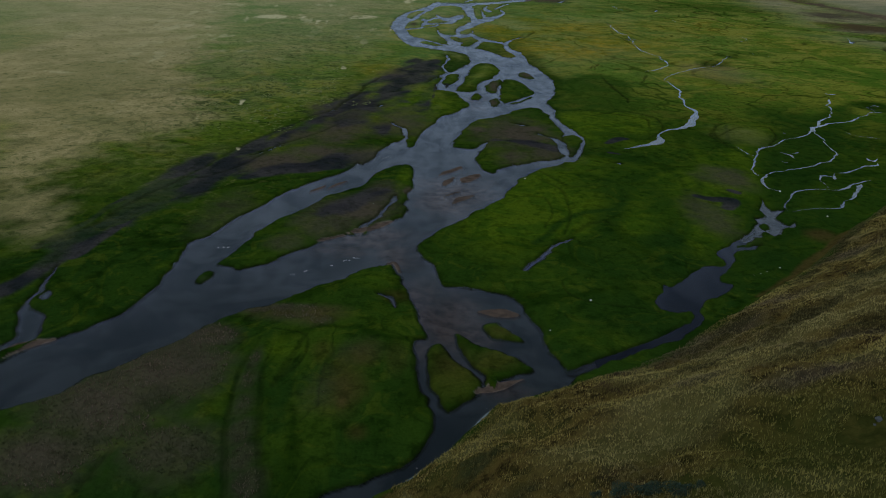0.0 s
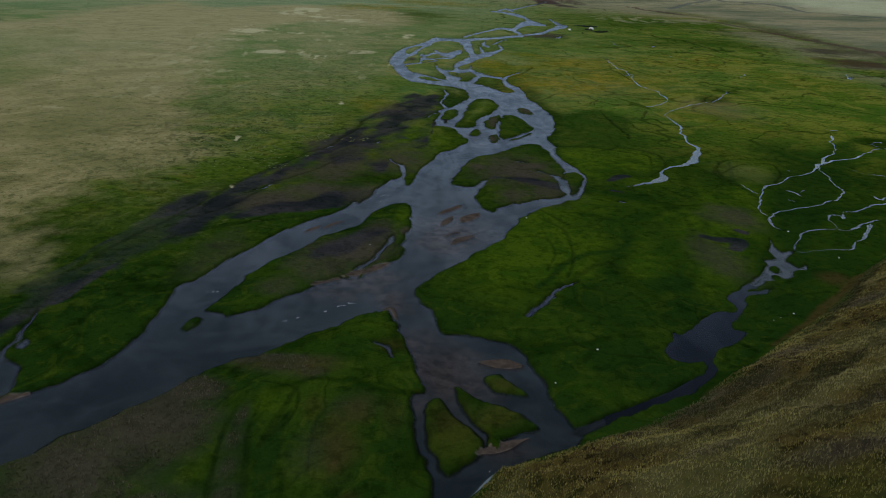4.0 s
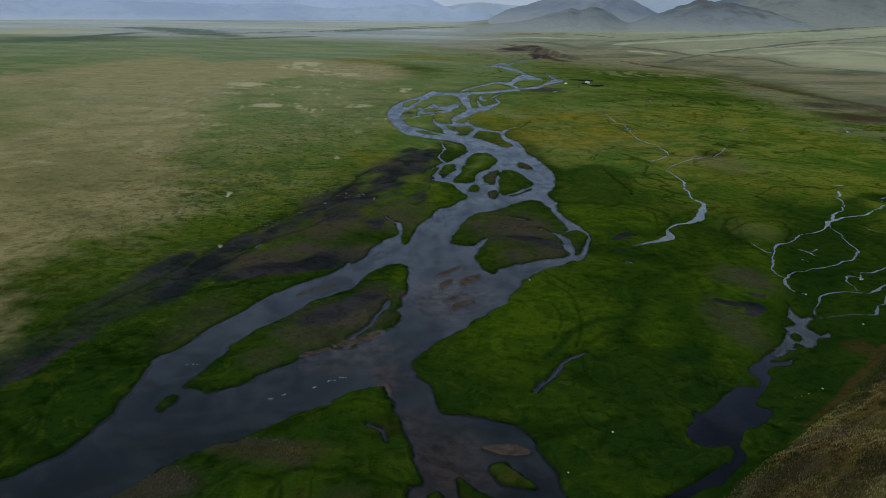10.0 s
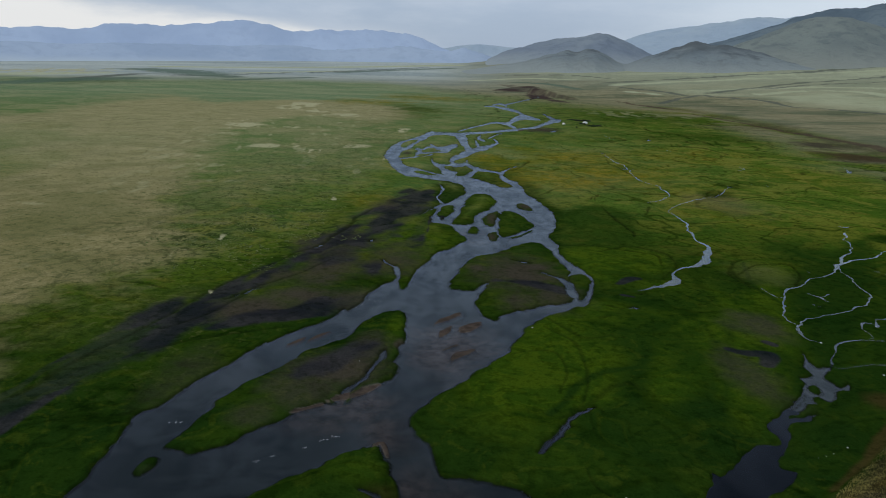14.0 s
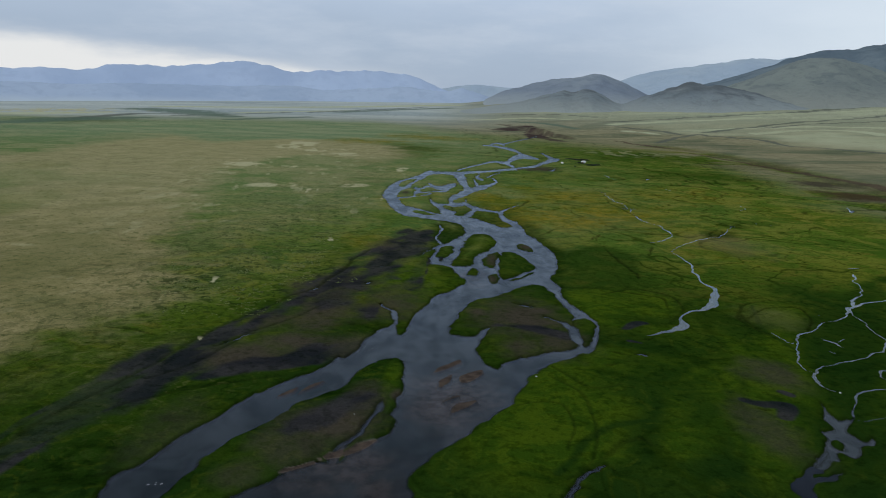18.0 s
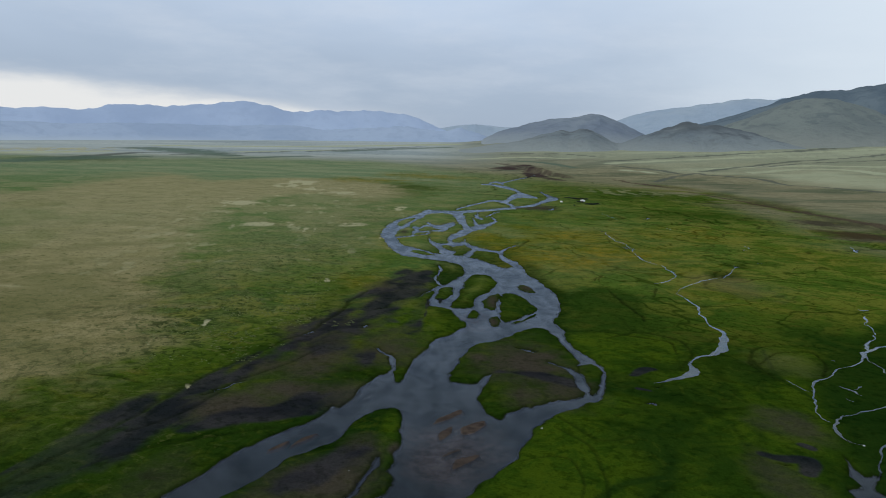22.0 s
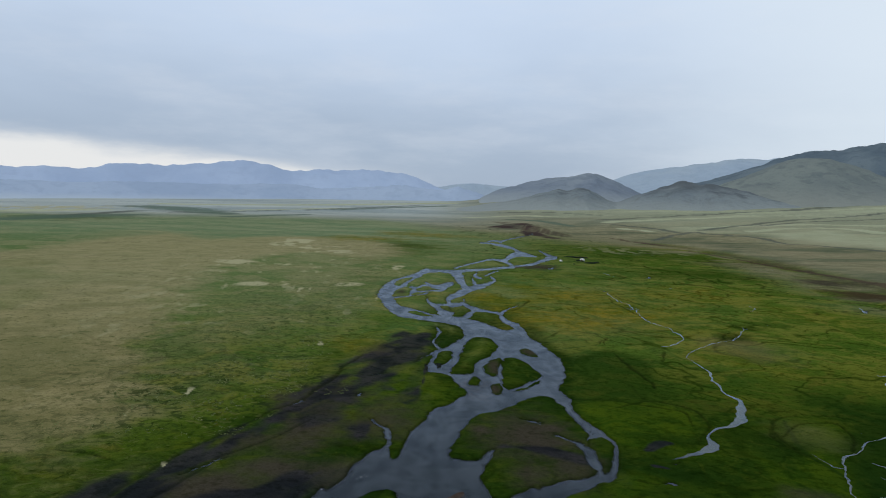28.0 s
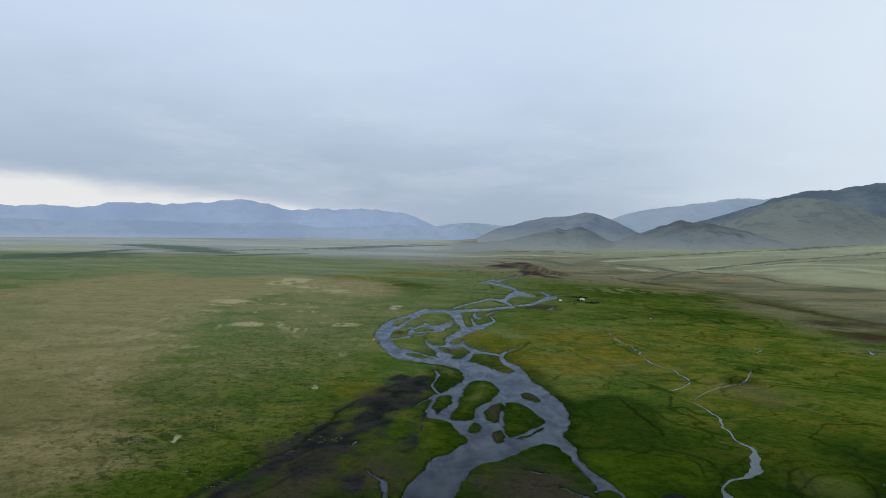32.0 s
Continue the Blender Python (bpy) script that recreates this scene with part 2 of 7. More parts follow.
# Brooks and pools: centre line and width.
BROOKS = {
    'west_puddle': [(-76.4, 119.4, 0.7), (-75.2, 118.3, 1.5), (-74.5, 117.9, 0.6)],
    'rill_tip': [(-12.5, 123.1, 1.1), (-11.1, 121.3, 1.3), (-10.2, 119.3, 1.0), (-9.3, 116.5, 0.4)],
    'bank_creek': [(-12.1, 331.8, 0.4), (-9, 342, 0.7), (-7, 346, 0.9), (-5, 351, 1.4)],
    'core_fleck': [(23.6, 261.4, 0.5), (25.7, 259.2, 0.7), (27.9, 257.0, 0.5)],
    'meadow_inlet': [(15.7, 134.7, 1.1), (18.9, 139.4, 1.2), (22.3, 145, 1.3), (25.7, 149.6, 1.0), (29.5, 152.9, 0.5)],
    'far_tail': [(89, 1235, 6.8), (117, 1340, 7.7), (154, 1469, 7.3), (192, 1593, 10.0)],
    'puddle_i': [(-46.9, 269.2, 0.6), (-45, 273, 0.9)],
    'puddle_j': [(22.1, 261.2, 0.7), (25.1, 258.4, 0.9), (27.4, 255.6, 0.5)],
    'core_inlet': [(30.2, 246.6, 0.9), (32.5, 243.1, 1.5), (35.3, 240.2, 2.4), (36.7, 234.2, 3.3), (37.1, 224, 3.4)],
    'puddle_f': [(69.2, 180.6, 0.4), (70.6, 180.7, 0.7), (71.7, 180.5, 0.3)],
    'puddle_g': [(56.9, 227, 0.9), (58.7, 227.8, 0.6)],
    'puddle_h': [(-28.4, 280.3, 0.8), (-27.3, 282.7, 1.2), (-26.4, 285.2, 0.6)],
    'island_creek': [(-13.6, 178.7, 0.8), (-13.7, 174, 1.0), (-15.4, 167, 1.1), (-17.5, 160.5, 1.4), (-20.2, 156, 1.6), (-21.3, 151.4, 1.8)],
    'west_creek_a': [(-3, 413, 0.9), (-2, 396, 1.5), (-4, 384, 1.1), (-4, 371, 1.3), (-2, 359, 1.8)],
    'west_creek_b': [(-21.4, 255.7, 0.7), (-18.9, 251.1, 1.0), (-16.6, 247.9, 1.7), (-14.7, 240.9, 2.0)],
    'west_rill': [(-52.9, 221.9, 0.3), (-56.9, 218.2, 0.5), (-61.3, 211.5, 0.3)],
    'plain_pool_b': [(163, 442, 1.1), (165, 436, 2.9)],
    'plain_pool_c': [(181, 452, 1.5), (186, 453, 1.5)],
    'plain_pool_d': [(251, 616, 2.1), (259, 618, 2.1)],
    'plain_pool_e': [(51, 213.7, 0.7), (52.5, 214.5, 1.4), (53.2, 212.9, 0.9)],
    'plain_pool_i': [(289, 530, 0.9), (282, 528, 2.3), (277, 516, 1.8)],
    'plain_pool_j': [(184, 698, 1.2), (193, 716, 1.9)],
    'plain_pool_k': [(121, 590, 1.5), (122, 587, 1.5)],
    'plain_pool_l': [(117, 507, 0.8), (118, 499, 1.2)],
    'plain_pool_f': [(143, 401, 1.0), (149, 413, 1.0)],
    'plain_pool_g': [(-28, 307.4, 0.6), (-25, 310.7, 1.1), (-21.7, 313.1, 0.9)],
    'plain_pool_h': [(178, 310, 1.3), (180, 304, 2.3)],
}
# Islands inside the reaches.
ISLANDS = {
    'bend_islet': [(-38, 591), (-36, 622), (-31, 640), (-26, 650), (-28, 629), (-31, 608), (-34, 589)],
    'bend_sliver': [(-21, 461), (-16, 465), (-9, 454), (-5, 447), (-11, 448), (-17, 454)],
    'pool_islet': [(78.1, 165.6), (79.5, 165.4), (79.3, 163.1), (78.1, 161.4), (77.5, 162.9)],
    'long_island': [(-19.9, 199.4), (-15.2, 204.8), (-11.3, 205.6), (-10.1, 193.2), (-10.3, 181.1), (-11, 173.9), (-9.5, 169.3), (-10.7, 164.2), (-14.1, 159.4), (-17.6, 156.2), (-19.9, 152.5), (-24.1, 150.7), (-27.9, 148.5), (-29.7, 144.7), (-33, 141.8), (-36.5, 136), (-39.5, 132.9), (-42.4, 131.3), (-44.7, 132.4), (-47.1, 133.2), (-46, 137.4), (-45.4, 141.6), (-44, 146.9), (-43.3, 151.8), (-41.6, 157.6), (-38.4, 163.4), (-34.9, 169.7), (-31.2, 176.6), (-28, 181), (-24.1, 186.9)],
    'islet': [(-49.3, 125.9), (-49, 129.4), (-46.9, 129.7), (-46.7, 127.8), (-47.7, 124.8)],
    'core_island': [(1.2, 227.7), (4.3, 243.1), (9.3, 255.2), (17.8, 269.7), (27.2, 283.3), (34, 287.7), (37.9, 276.3), (37.7, 260.8), (39.4, 249.1), (37.9, 236.4), (34.8, 223.6), (31.5, 217.6), (25.6, 215.5), (20.3, 210.1), (16, 205.1), (13.5, 201.7), (10.4, 205.9), (9.1, 212.8), (9.9, 223.2), (13.1, 234.8), (10.2, 231.6), (7.4, 225.6), (4.1, 228.6)],
    'loop_island': [(38.9, 242.6), (42.8, 245.6), (44.8, 239.6), (42, 226.6), (38.3, 219.8), (38, 230.6)],
    'oval_island': [(2.4, 315.5), (4.4, 331.2), (6.4, 348.8), (9, 369), (13, 384), (17, 389), (22, 385), (24, 371), (20, 351), (16, 340.8), (13.3, 335.9), (12.2, 321.9), (9.1, 315.4)],
    'side_islet': [(-3.3, 329), (-4.2, 341.2), (-1, 354), (3, 356), (2.6, 344.6), (0.2, 332.8), (-1.9, 323.9)],
    'round_island': [(20.5, 303.9), (22.6, 323.3), (22.5, 333.9), (26, 344.7), (30.7, 343.1), (34.2, 330.2), (36.1, 319.2), (34.4, 313.2), (29.1, 305.1), (24.1, 297.4), (21.7, 295.4)],
    'thin_islet': [(23.8, 294.1), (28.6, 299.7), (34.6, 309.5), (33.4, 304.8), (27.1, 295.3)],
    'reed_islet': [(15.6, 320.3), (17.2, 333.1), (20.9, 341.6), (23.7, 344.3), (21.6, 328.4), (20.3, 316), (17.9, 313.8)],
    'gravel_islet': [(15.5, 289.7), (16.4, 300.7), (18.9, 303.7), (20.2, 297.8), (18.8, 290.1), (16.4, 287.4)],
    'small_islet': [(8.1, 305), (10.7, 310.9), (13, 309.3), (11.7, 300.1), (9.6, 299.8)],
    'bar_islet': [(33, 362), (37, 366), (39, 357), (39, 349), (35, 352)],
    'delta_a': [(6.7, 112.6), (9.6, 113.4), (12.5, 109.8), (13.9, 107.6), (10.3, 107.7)],
    'delta_b': [(-2.5, 102.9), (-0.5, 105.6), (1.7, 101.8), (4.2, 96.9), (5.8, 92.4), (1.8, 88), (0.3, 87.6), (-1.5, 91.9), (-2.6, 97.8)],
    'delta_c': [(2.2, 109.5), (6.3, 105.3), (9.2, 104), (13.9, 100.8), (13.1, 98.1), (8.7, 95.3), (6.6, 96.1), (4.3, 100.2)],
    'tip_meadow': [(-11.8, 135.9), (-8.7, 128.2), (-7.1, 121.1), (-5.3, 114.7), (-3.6, 109.7), (-6.5, 108.6), (-10.4, 118.6)],
}
# Thin brooks lying in the grass: centre line and width.
RILLS = {
    'rill_north': [(176, 331, 0.9), (172, 330, 1.7), (171, 332, 0.9)],
    'rill_north_b': [(167, 319, 2.0), (161, 309, 1.4), (156.3, 300.5, 1.1), (153.2, 290.5, 0.8), (147.0, 281.6, 1.2), (139.9, 272.2, 1.7), (135.1, 263.7, 2.8)],
    'rill_east': [(136.1, 266.1, 3.1), (143.7, 271.9, 1.2), (150.7, 275.3, 1.0), (155.1, 277.6, 1.5), (160.1, 281.6, 1.3), (166.1, 287.7, 1.0), (172, 294, 1.1), (179, 297, 1.1)],
    'rill_loop': [(137.4, 267.1, 2.8), (132.8, 261.9, 1.6), (128.5, 256.1, 0.9), (122.2, 250.3, 0.7), (118.2, 247.7, 1.1), (113.9, 242.4, 0.8), (108.9, 237.3, 1.0), (104.8, 233.7, 1.2), (100.5, 227.7, 1.2), (96.7, 220.9, 1.3), (94.0, 214.6, 0.9), (92.3, 209.2, 0.7), (92.1, 205.7, 0.7), (93.2, 202.9, 0.9)],
    'rill_inner': [(135.9, 265.3, 2.1), (132.0, 253.6, 0.7), (131.1, 246.5, 0.9), (127.8, 236.9, 0.8), (127.1, 230.1, 1.0), (123.8, 224.4, 1.0), (118.3, 220.5, 0.6), (112.3, 215.5, 1.0), (105.7, 212.1, 0.7), (100.3, 209.5, 0.6), (97.2, 207.7, 0.7), (94.0, 203.9, 1.1), (91.6, 198.9, 1.0), (90.6, 193.9, 0.8), (91.7, 191.8, 0.5), (93.0, 190.6, 1.0)],
    'rill_feed': [(96.3, 236.5, 0.4), (96.7, 232.1, 0.6), (97.2, 227.9, 0.8), (99.5, 227.0, 0.6)],
    'rill_out': [(87.0, 176.1, 1.4), (90.8, 180.3, 1.3), (94.7, 186.2, 1.0), (98.8, 190.3, 1.0), (102.2, 192.4, 0.9), (105.5, 193.5, 0.7), (108.6, 193.0, 0.7), (110.9, 192.8, 0.9), (113.8, 194.8, 2.1), (118.4, 198.8, 2.6), (124.8, 203.2, 1.9)],
    'rill_edge': [(87.9, 176.6, 0.5), (91.6, 176.9, 0.3), (95.6, 176.5, 0.3), (99.8, 176.5, 0.4), (102.8, 177.2, 0.7), (106.3, 182.1, 1.2), (109.7, 186.8, 1.4), (114.5, 193.1, 2.5), (119.5, 199.4, 2.2)],
    'rill_side': [(105.7, 194.0, 0.3), (109.4, 200.7, 0.4), (111.7, 205.2, 1.3), (113.6, 205.4, 0.7), (113.9, 203.5, 1.1), (116.5, 207.7, 1.1), (117.2, 210.3, 0.8), (120.9, 211.7, 1.2), (125.1, 214.2, 1.2), (130.0, 217.9, 1.2), (136.2, 221.8, 1.6)],
    'rill_side_pool': [(134.9, 228.5, 0.6), (136.1, 226.9, 2.5), (135.9, 224.0, 3.3), (139.2, 226.7, 2.9)],
    'rill_ditch': [(145.5, 260.4, 0.4), (146.8, 256.1, 0.6), (149.4, 254.3, 0.5), (153.4, 251.9, 0.5)],
    'fleck_marsh': [(109.2, 231.7, 0.4), (111.1, 228.3, 0.8), (111.5, 223.7, 0.4)],
    'fleck_marsh_b': [(112.2, 229.0, 0.4), (116.0, 231.8, 0.6)],
    'fleck_marsh_c': [(105.5, 221.3, 0.4), (106.6, 218.6, 0.6)],
    'fleck_marsh_d': [(120.3, 256.5, 1.1), (121.1, 255.2, 0.7)],
    'fleck_marsh_e': [(177, 308, 0.6), (182, 309, 1.4), (182, 307, 0.8)],
    'meadow_creek': [(165, 437, 1.1), (146, 408, 1.0), (130, 392, 0.8), (123, 385, 0.8), (106, 357, 0.8), (102.1, 330.2, 1.0), (95.8, 301.3, 1.2), (95.9, 286.7, 2.4), (87.2, 264.6, 3.4), (78.3, 252.3, 2.4), (68.2, 237.1, 3.0), (61.5, 232.9, 3.2), (57, 229.5, 2.4)],
    'thin_creek': [(121, 583, 1.0), (118, 537, 0.9), (120, 503, 0.8), (114, 455, 0.9), (118, 429, 0.9), (118, 403, 1.0), (108, 384, 0.9), (99, 376, 1.2)],
    'far_rill': [(154, 737, 0.9), (153, 702, 1.2), (158, 689, 0.8)],
    'far_rill_b': [(205, 528, 0.8), (202, 513, 0.8), (194, 503, 0.8)],
    'fleck_a': [(284, 538, 0.9), (279, 523, 1.4), (276, 514, 0.9)],
    'fleck_b': [(181, 451, 0.7), (184, 450, 0.7)],
    'fleck_c': [(187, 443, 0.7), (189, 441, 0.7)],
    'fleck_d': [(120, 503, 0.8), (123, 494, 0.8)],
    'fleck_e': [(348, 839, 1.2), (357, 822, 1.2)],
    'fleck_f': [(180, 625, 1.1), (182, 614, 1.0)],
}
SLATE = []
SLATE.append(('strip', [(-39.0, 288.9, 5.4), (-45.4, 264.2, 6.5), (-53.8, 238.3, 6.9), (-61.3, 210.7, 7.4), (-65.2, 188.0, 8.9), (-69.9, 171.4, 10.9), (-74.6, 161.2, 11.3), (-77.8, 152.5, 11.5)]))
SLATE.append(('strip', [(-72.9, 202.8, 6.4), (-75.1, 180.6, 7.8), (-77.5, 164.3, 8.1), (-78.8, 149.7, 8.4), (-81.1, 139.6, 8.5)]))
SLATE.append(('outline', [(-24, 393), (-18, 397), (-11, 374), (-8, 350), (-11.6, 328.9), (-18.4, 314.0), (-25.0, 306.2), (-26.3, 289.0), (-30.0, 288.5), (-30.3, 308.1), (-28.5, 331.4), (-27, 363)]))
SLATE.append(('outline', [(-53.4, 241.8), (-52.0, 254.7), (-47.9, 261.8), (-44.8, 255.4), (-46.5, 244.9), (-49.7, 236.2)]))
SLATE.append(('outline', [(-43.9, 254.3), (-35.8, 279.1), (-29.5, 298.6), (-26.6, 280.4), (-28.9, 256.2), (-23.2, 246.4), (-23.1, 236.8), (-31.8, 248.8), (-38.5, 244.6)]))
SILT = []
SILT.append(('strip', [(-11, 388, 11.7), (-23.3, 349.2, 13.5), (-34.9, 316.5, 9.3), (-45.3, 282.6, 6.1), (-53.6, 255.6, 5.4), (-60.7, 229, 6.4), (-64.6, 202.8, 6.5), (-67.7, 185.3, 6.3)]))
SILT.append(('strip', [(-5, 327.7, 7.3), (-10.9, 296.1, 6.5), (-10.8, 270.9, 4.7)]))
SILT.append(('strip', [(-20, 216, 4.6), (-29.2, 206.1, 8.7), (-35.2, 199.3, 7.0), (-43.5, 192.8, 4.0)]))
SILT.append(('strip', [(-7, 373, 10.9), (-17, 362, 18.4), (-21.1, 332.9, 14.3), (-23.8, 308.9, 13.1), (-27.7, 285, 13.9), (-35.8, 278.6, 11.6), (-42.8, 269, 11.1), (-47.9, 257.7, 9.8), (-51.4, 241.3, 6.5)]))
SILT.append(('strip', [(-28, 270.1, 4.5), (-23.5, 254.2, 5.2), (-22.5, 240, 4.2)]))
SILT.append(('strip', [(-62.4, 211.7, 3.3), (-67.5, 196.9, 5.2), (-70.8, 184.6, 5.7), (-73.6, 173.2, 6.7), (-76.1, 160.3, 6.3), (-78.6, 144.7, 6.8), (-80.6, 131.7, 6.3), (-83, 118.6, 5.7)]))
SILT.append(('strip', [(-61.8, 198.6, 1.5), (-67, 186.3, 2.6), (-70.3, 175.4, 3.0), (-73, 161.9, 3.3), (-75.4, 147.8, 3.0), (-77.7, 134.3, 3.2)]))
SILT.append(('strip', [(-74.4, 190, 2.1), (-77.9, 176.7, 2.7), (-80.9, 165, 2.6), (-83.7, 150.1, 2.8), (-86.8, 138.6, 2.6)]))
SILT.append(('strip', [(-65.1, 176.7, 4.1), (-68.9, 171.7, 5.9), (-72.8, 164.7, 5.1)]))
SILT.append(('strip', [(-33.6, 209.4, 6.6), (-39.7, 198.4, 7.8), (-48.3, 195.1, 9.2), (-56.1, 189.6, 7.4)]))
SILT.append(('strip', [(-29.5, 161.3, 3.5), (-24.8, 169, 8.7), (-19.4, 175.9, 10.4), (-15.5, 176.2, 6.5)]))
SILT.append(('strip', [(15.6, 235.1, 5.3), (22.4, 232.9, 8.9), (29.1, 230.8, 10.6), (33.7, 227.3, 5.9)]))
SILT.append(('strip', [(68.6, 183.3, 1.5), (72.1, 181.7, 2.7), (76.6, 181.3, 3.9), (73.6, 174.9, 3.5)]))
SILT.append(('strip', [(79.2, 189.7, 2.5), (80.6, 187.7, 2.5)]))
SILT.append(('strip', [(53.1, 235.3, 2.7), (57, 239.7, 3.9), (60.3, 240.1, 2.3)]))
SILT.append(('strip', [(52.3, 222.9, 2.5), (54.2, 221.9, 1.8)]))
DITCHES = []
DITCHES.append(('strip', [(-28.7, 104.1, 0.8), (-28.4, 95.0, 1.1), (-26.9, 87.6, 1.4), (-24.8, 79.9, 1.5), (-22.7, 73.1, 1.6), (-20.5, 67.7, 1.7)]))
DITCHES.append(('strip', [(24.8, 196.4, 0.7), (30.3, 185.3, 1.0), (32.0, 169.0, 1.0), (27.6, 154.9, 0.9), (21.4, 147.3, 0.7)]))
DITCHES.append(('strip', [(11.9, 176.8, 0.7), (18.8, 180.8, 0.8), (26.0, 179.7, 0.9), (27.5, 168.6, 0.8), (23.5, 158.5, 0.6)]))
DITCHES.append(('strip', [(50.8, 273.9, 1.0), (65.5, 284.1, 1.3), (76.3, 277.1, 1.5), (77.9, 258.5, 1.2), (69.9, 244.2, 1.0)]))
DITCHES.append(('strip', [(95.0, 250.3, 1.0), (105.2, 261.7, 1.3), (117.6, 265.4, 1.3), (117.6, 252.9, 1.3), (108.6, 239.4, 1.0)]))
DITCHES.append(('strip', [(-31.3, 105.0, 0.8), (-32.0, 96.3, 1.0), (-31.5, 88.8, 1.1), (-29.1, 78.4, 1.2), (-25.8, 67.9, 1.2)]))
DITCHES.append(('strip', [(-23.2, 106.3, 0.7), (-24.1, 101.9, 1.2), (-25.1, 95.9, 1.3), (-25.9, 90.5, 1.1)]))
DITCHES.append(('strip', [(95.2, 257.9, 1.7), (94.9, 249.1, 1.5), (95.1, 240.2, 1.2), (96.5, 235.9, 1.0)]))
DITCHES.append(('strip', [(146.3, 266.6, 1.2), (147.7, 257.7, 1.2), (152.4, 252.5, 1.2)]))
DITCHES.append(('strip', [(-25.8, 91.7, 0.7), (-24.3, 96.1, 0.7), (-22.9, 99.9, 0.4)]))
DITCHES.append(('strip', [(-32.5, 340.4, 1.4), (-37.6, 314.7, 1.8), (-41.1, 294, 1.8), (-44.9, 275.2, 1.7), (-51.9, 259.8, 1.6), (-56.9, 244.7, 1.6), (-61.5, 232.4, 1.8)]))
DITCHES.append(('strip', [(-62.1, 230, 1.2), (-70.2, 200.2, 1.2), (-73.4, 183.4, 1.4), (-76.5, 170.2, 1.6), (-81.4, 150.3, 1.6)]))
DITCHES.append(('strip', [(-38.4, 252.2, 1.2), (-43.9, 239, 1.3), (-54.9, 222.6, 1.4), (-59.4, 201.3, 1.2), (-68.4, 186.1, 1.2)]))
DITCHES.append(('strip', [(-37.3, 190.2, 1.2), (-46.2, 186.1, 1.3), (-56.5, 180.8, 1.1), (-61.2, 177.5, 1.1), (-67.3, 171.1, 1.3)]))
DITCHES.append(('strip', [(108.7, 271.5, 1.1), (100.4, 267.1, 1.5), (94.2, 254, 1.7), (93.7, 244.1, 1.4), (95.8, 233.2, 1.2)]))
DITCHES.append(('strip', [(77.7, 244.9, 0.8), (87.2, 244.7, 1.0), (93.2, 242.7, 1.0)]))
DITCHES.append(('strip', [(118, 273.5, 0.9), (122.1, 273.2, 0.9), (123.8, 269.3, 0.7)]))
DITCHES.append(('strip', [(25.8, 151.7, 1.0), (31.6, 156.6, 1.8), (34.8, 160.3, 2.1), (40, 163, 1.9), (40.9, 159.9, 1.1)]))
DITCHES.append(('strip', [(26.7, 203.9, 1.0), (30.4, 193.8, 1.4), (33.2, 189.6, 1.2), (41.1, 191.7, 1.1)]))
DITCHES.append(('strip', [(41.3, 204.4, 1.3), (44.4, 205.7, 1.2)]))
DITCHES.append(('strip', [(44.9, 213.1, 1.4), (48.8, 211.9, 0.7)]))
DITCHES.append(('strip', [(22.6, 130.5, 0.7), (23.5, 124.7, 0.9), (27.4, 121.3, 0.9), (33.7, 120.6, 0.8), (39.9, 119.5, 0.7)]))
DITCHES.append(('strip', [(140, 489, 1.6), (152, 472, 2.0), (159, 453, 1.9), (164, 436, 1.4)]))
DITCHES.append(('strip', [(123, 562, 1.4), (128, 521, 1.7), (136, 495, 1.2)]))
DITCHES.append(('strip', [(73, 362, 1.4), (75, 332.6, 2.1), (75.6, 299, 2.3)]))
DITCHES.append(('strip', [(70, 376, 1.5), (80, 397, 1.6), (74, 377, 1.2), (88, 382, 0.9)]))
DITCHES.append(('strip', [(41.2, 285.2, 1.1), (52.7, 284.1, 1.3), (66.4, 279.1, 1.7), (73.9, 272.1, 1.7), (72.5, 257.8, 1.2)]))
DITCHES.append(('strip', [(198, 864, 3.1), (236, 782, 3.5), (241, 626, 2.7), (268, 582, 3.1), (322, 551, 3.0), (366, 536, 2.9)]))
DITCHES.append(('strip', [(173, 680, 1.7), (201, 596, 2.0), (245, 593, 2.1)]))
DITCHES.append(('strip', [(91, 345, 1.1), (98, 366, 1.2)]))
DITCHES.append(('strip', [(40, 476, 1.9), (50, 505, 2.0), (56, 527, 1.3)]))
DITCHES.append(('strip', [(116, 458, 1.1), (114, 493, 1.2), (115, 550, 1.4)]))
DITCHES.append(('strip', [(128, 392, 1.3), (141, 411, 1.3), (149, 420, 1.0)]))
DITCHES.append(('strip', [(-29.1, 107.5, 0.8), (-23.3, 105.6, 0.8), (-22.5, 98.6, 0.7), (-25, 93.3, 0.9)]))
DITCHES.append(('strip', [(-43.7, 75.4, 0.9), (-44.9, 69.9, 1.0), (-44.6, 65.1, 0.9)]))
DITCHES.append(('strip', [(-95.4, 222.8, 1.0), (-87.4, 221.4, 1.3), (-79.5, 217.9, 0.8)]))
BROWN = []
BROWN.append(('spots', [(-30.5, 98.1, 1.6, 5, 0.45), (-30.1, 91.8, 1.9, 5, 0.5), (-29.2, 86.1, 2.1, 5, 0.5), (-27.8, 79.7, 2.3, 4, 0.5), (-26.0, 74.0, 2.4, 4, 0.5), (-24.1, 69.4, 2.5, 4, 0.5)]))
BROWN.append(('spots', [(-28, 158, 8, 10, 0.6), (-36, 145, 5, 6, 0.5), (-18, 176, 6, 11, 0.8), (20, 240, 16, 24, 0.8), (30, 225, 8, 14, 0.8), (-54, 160, 7, 14, 0.35)]))
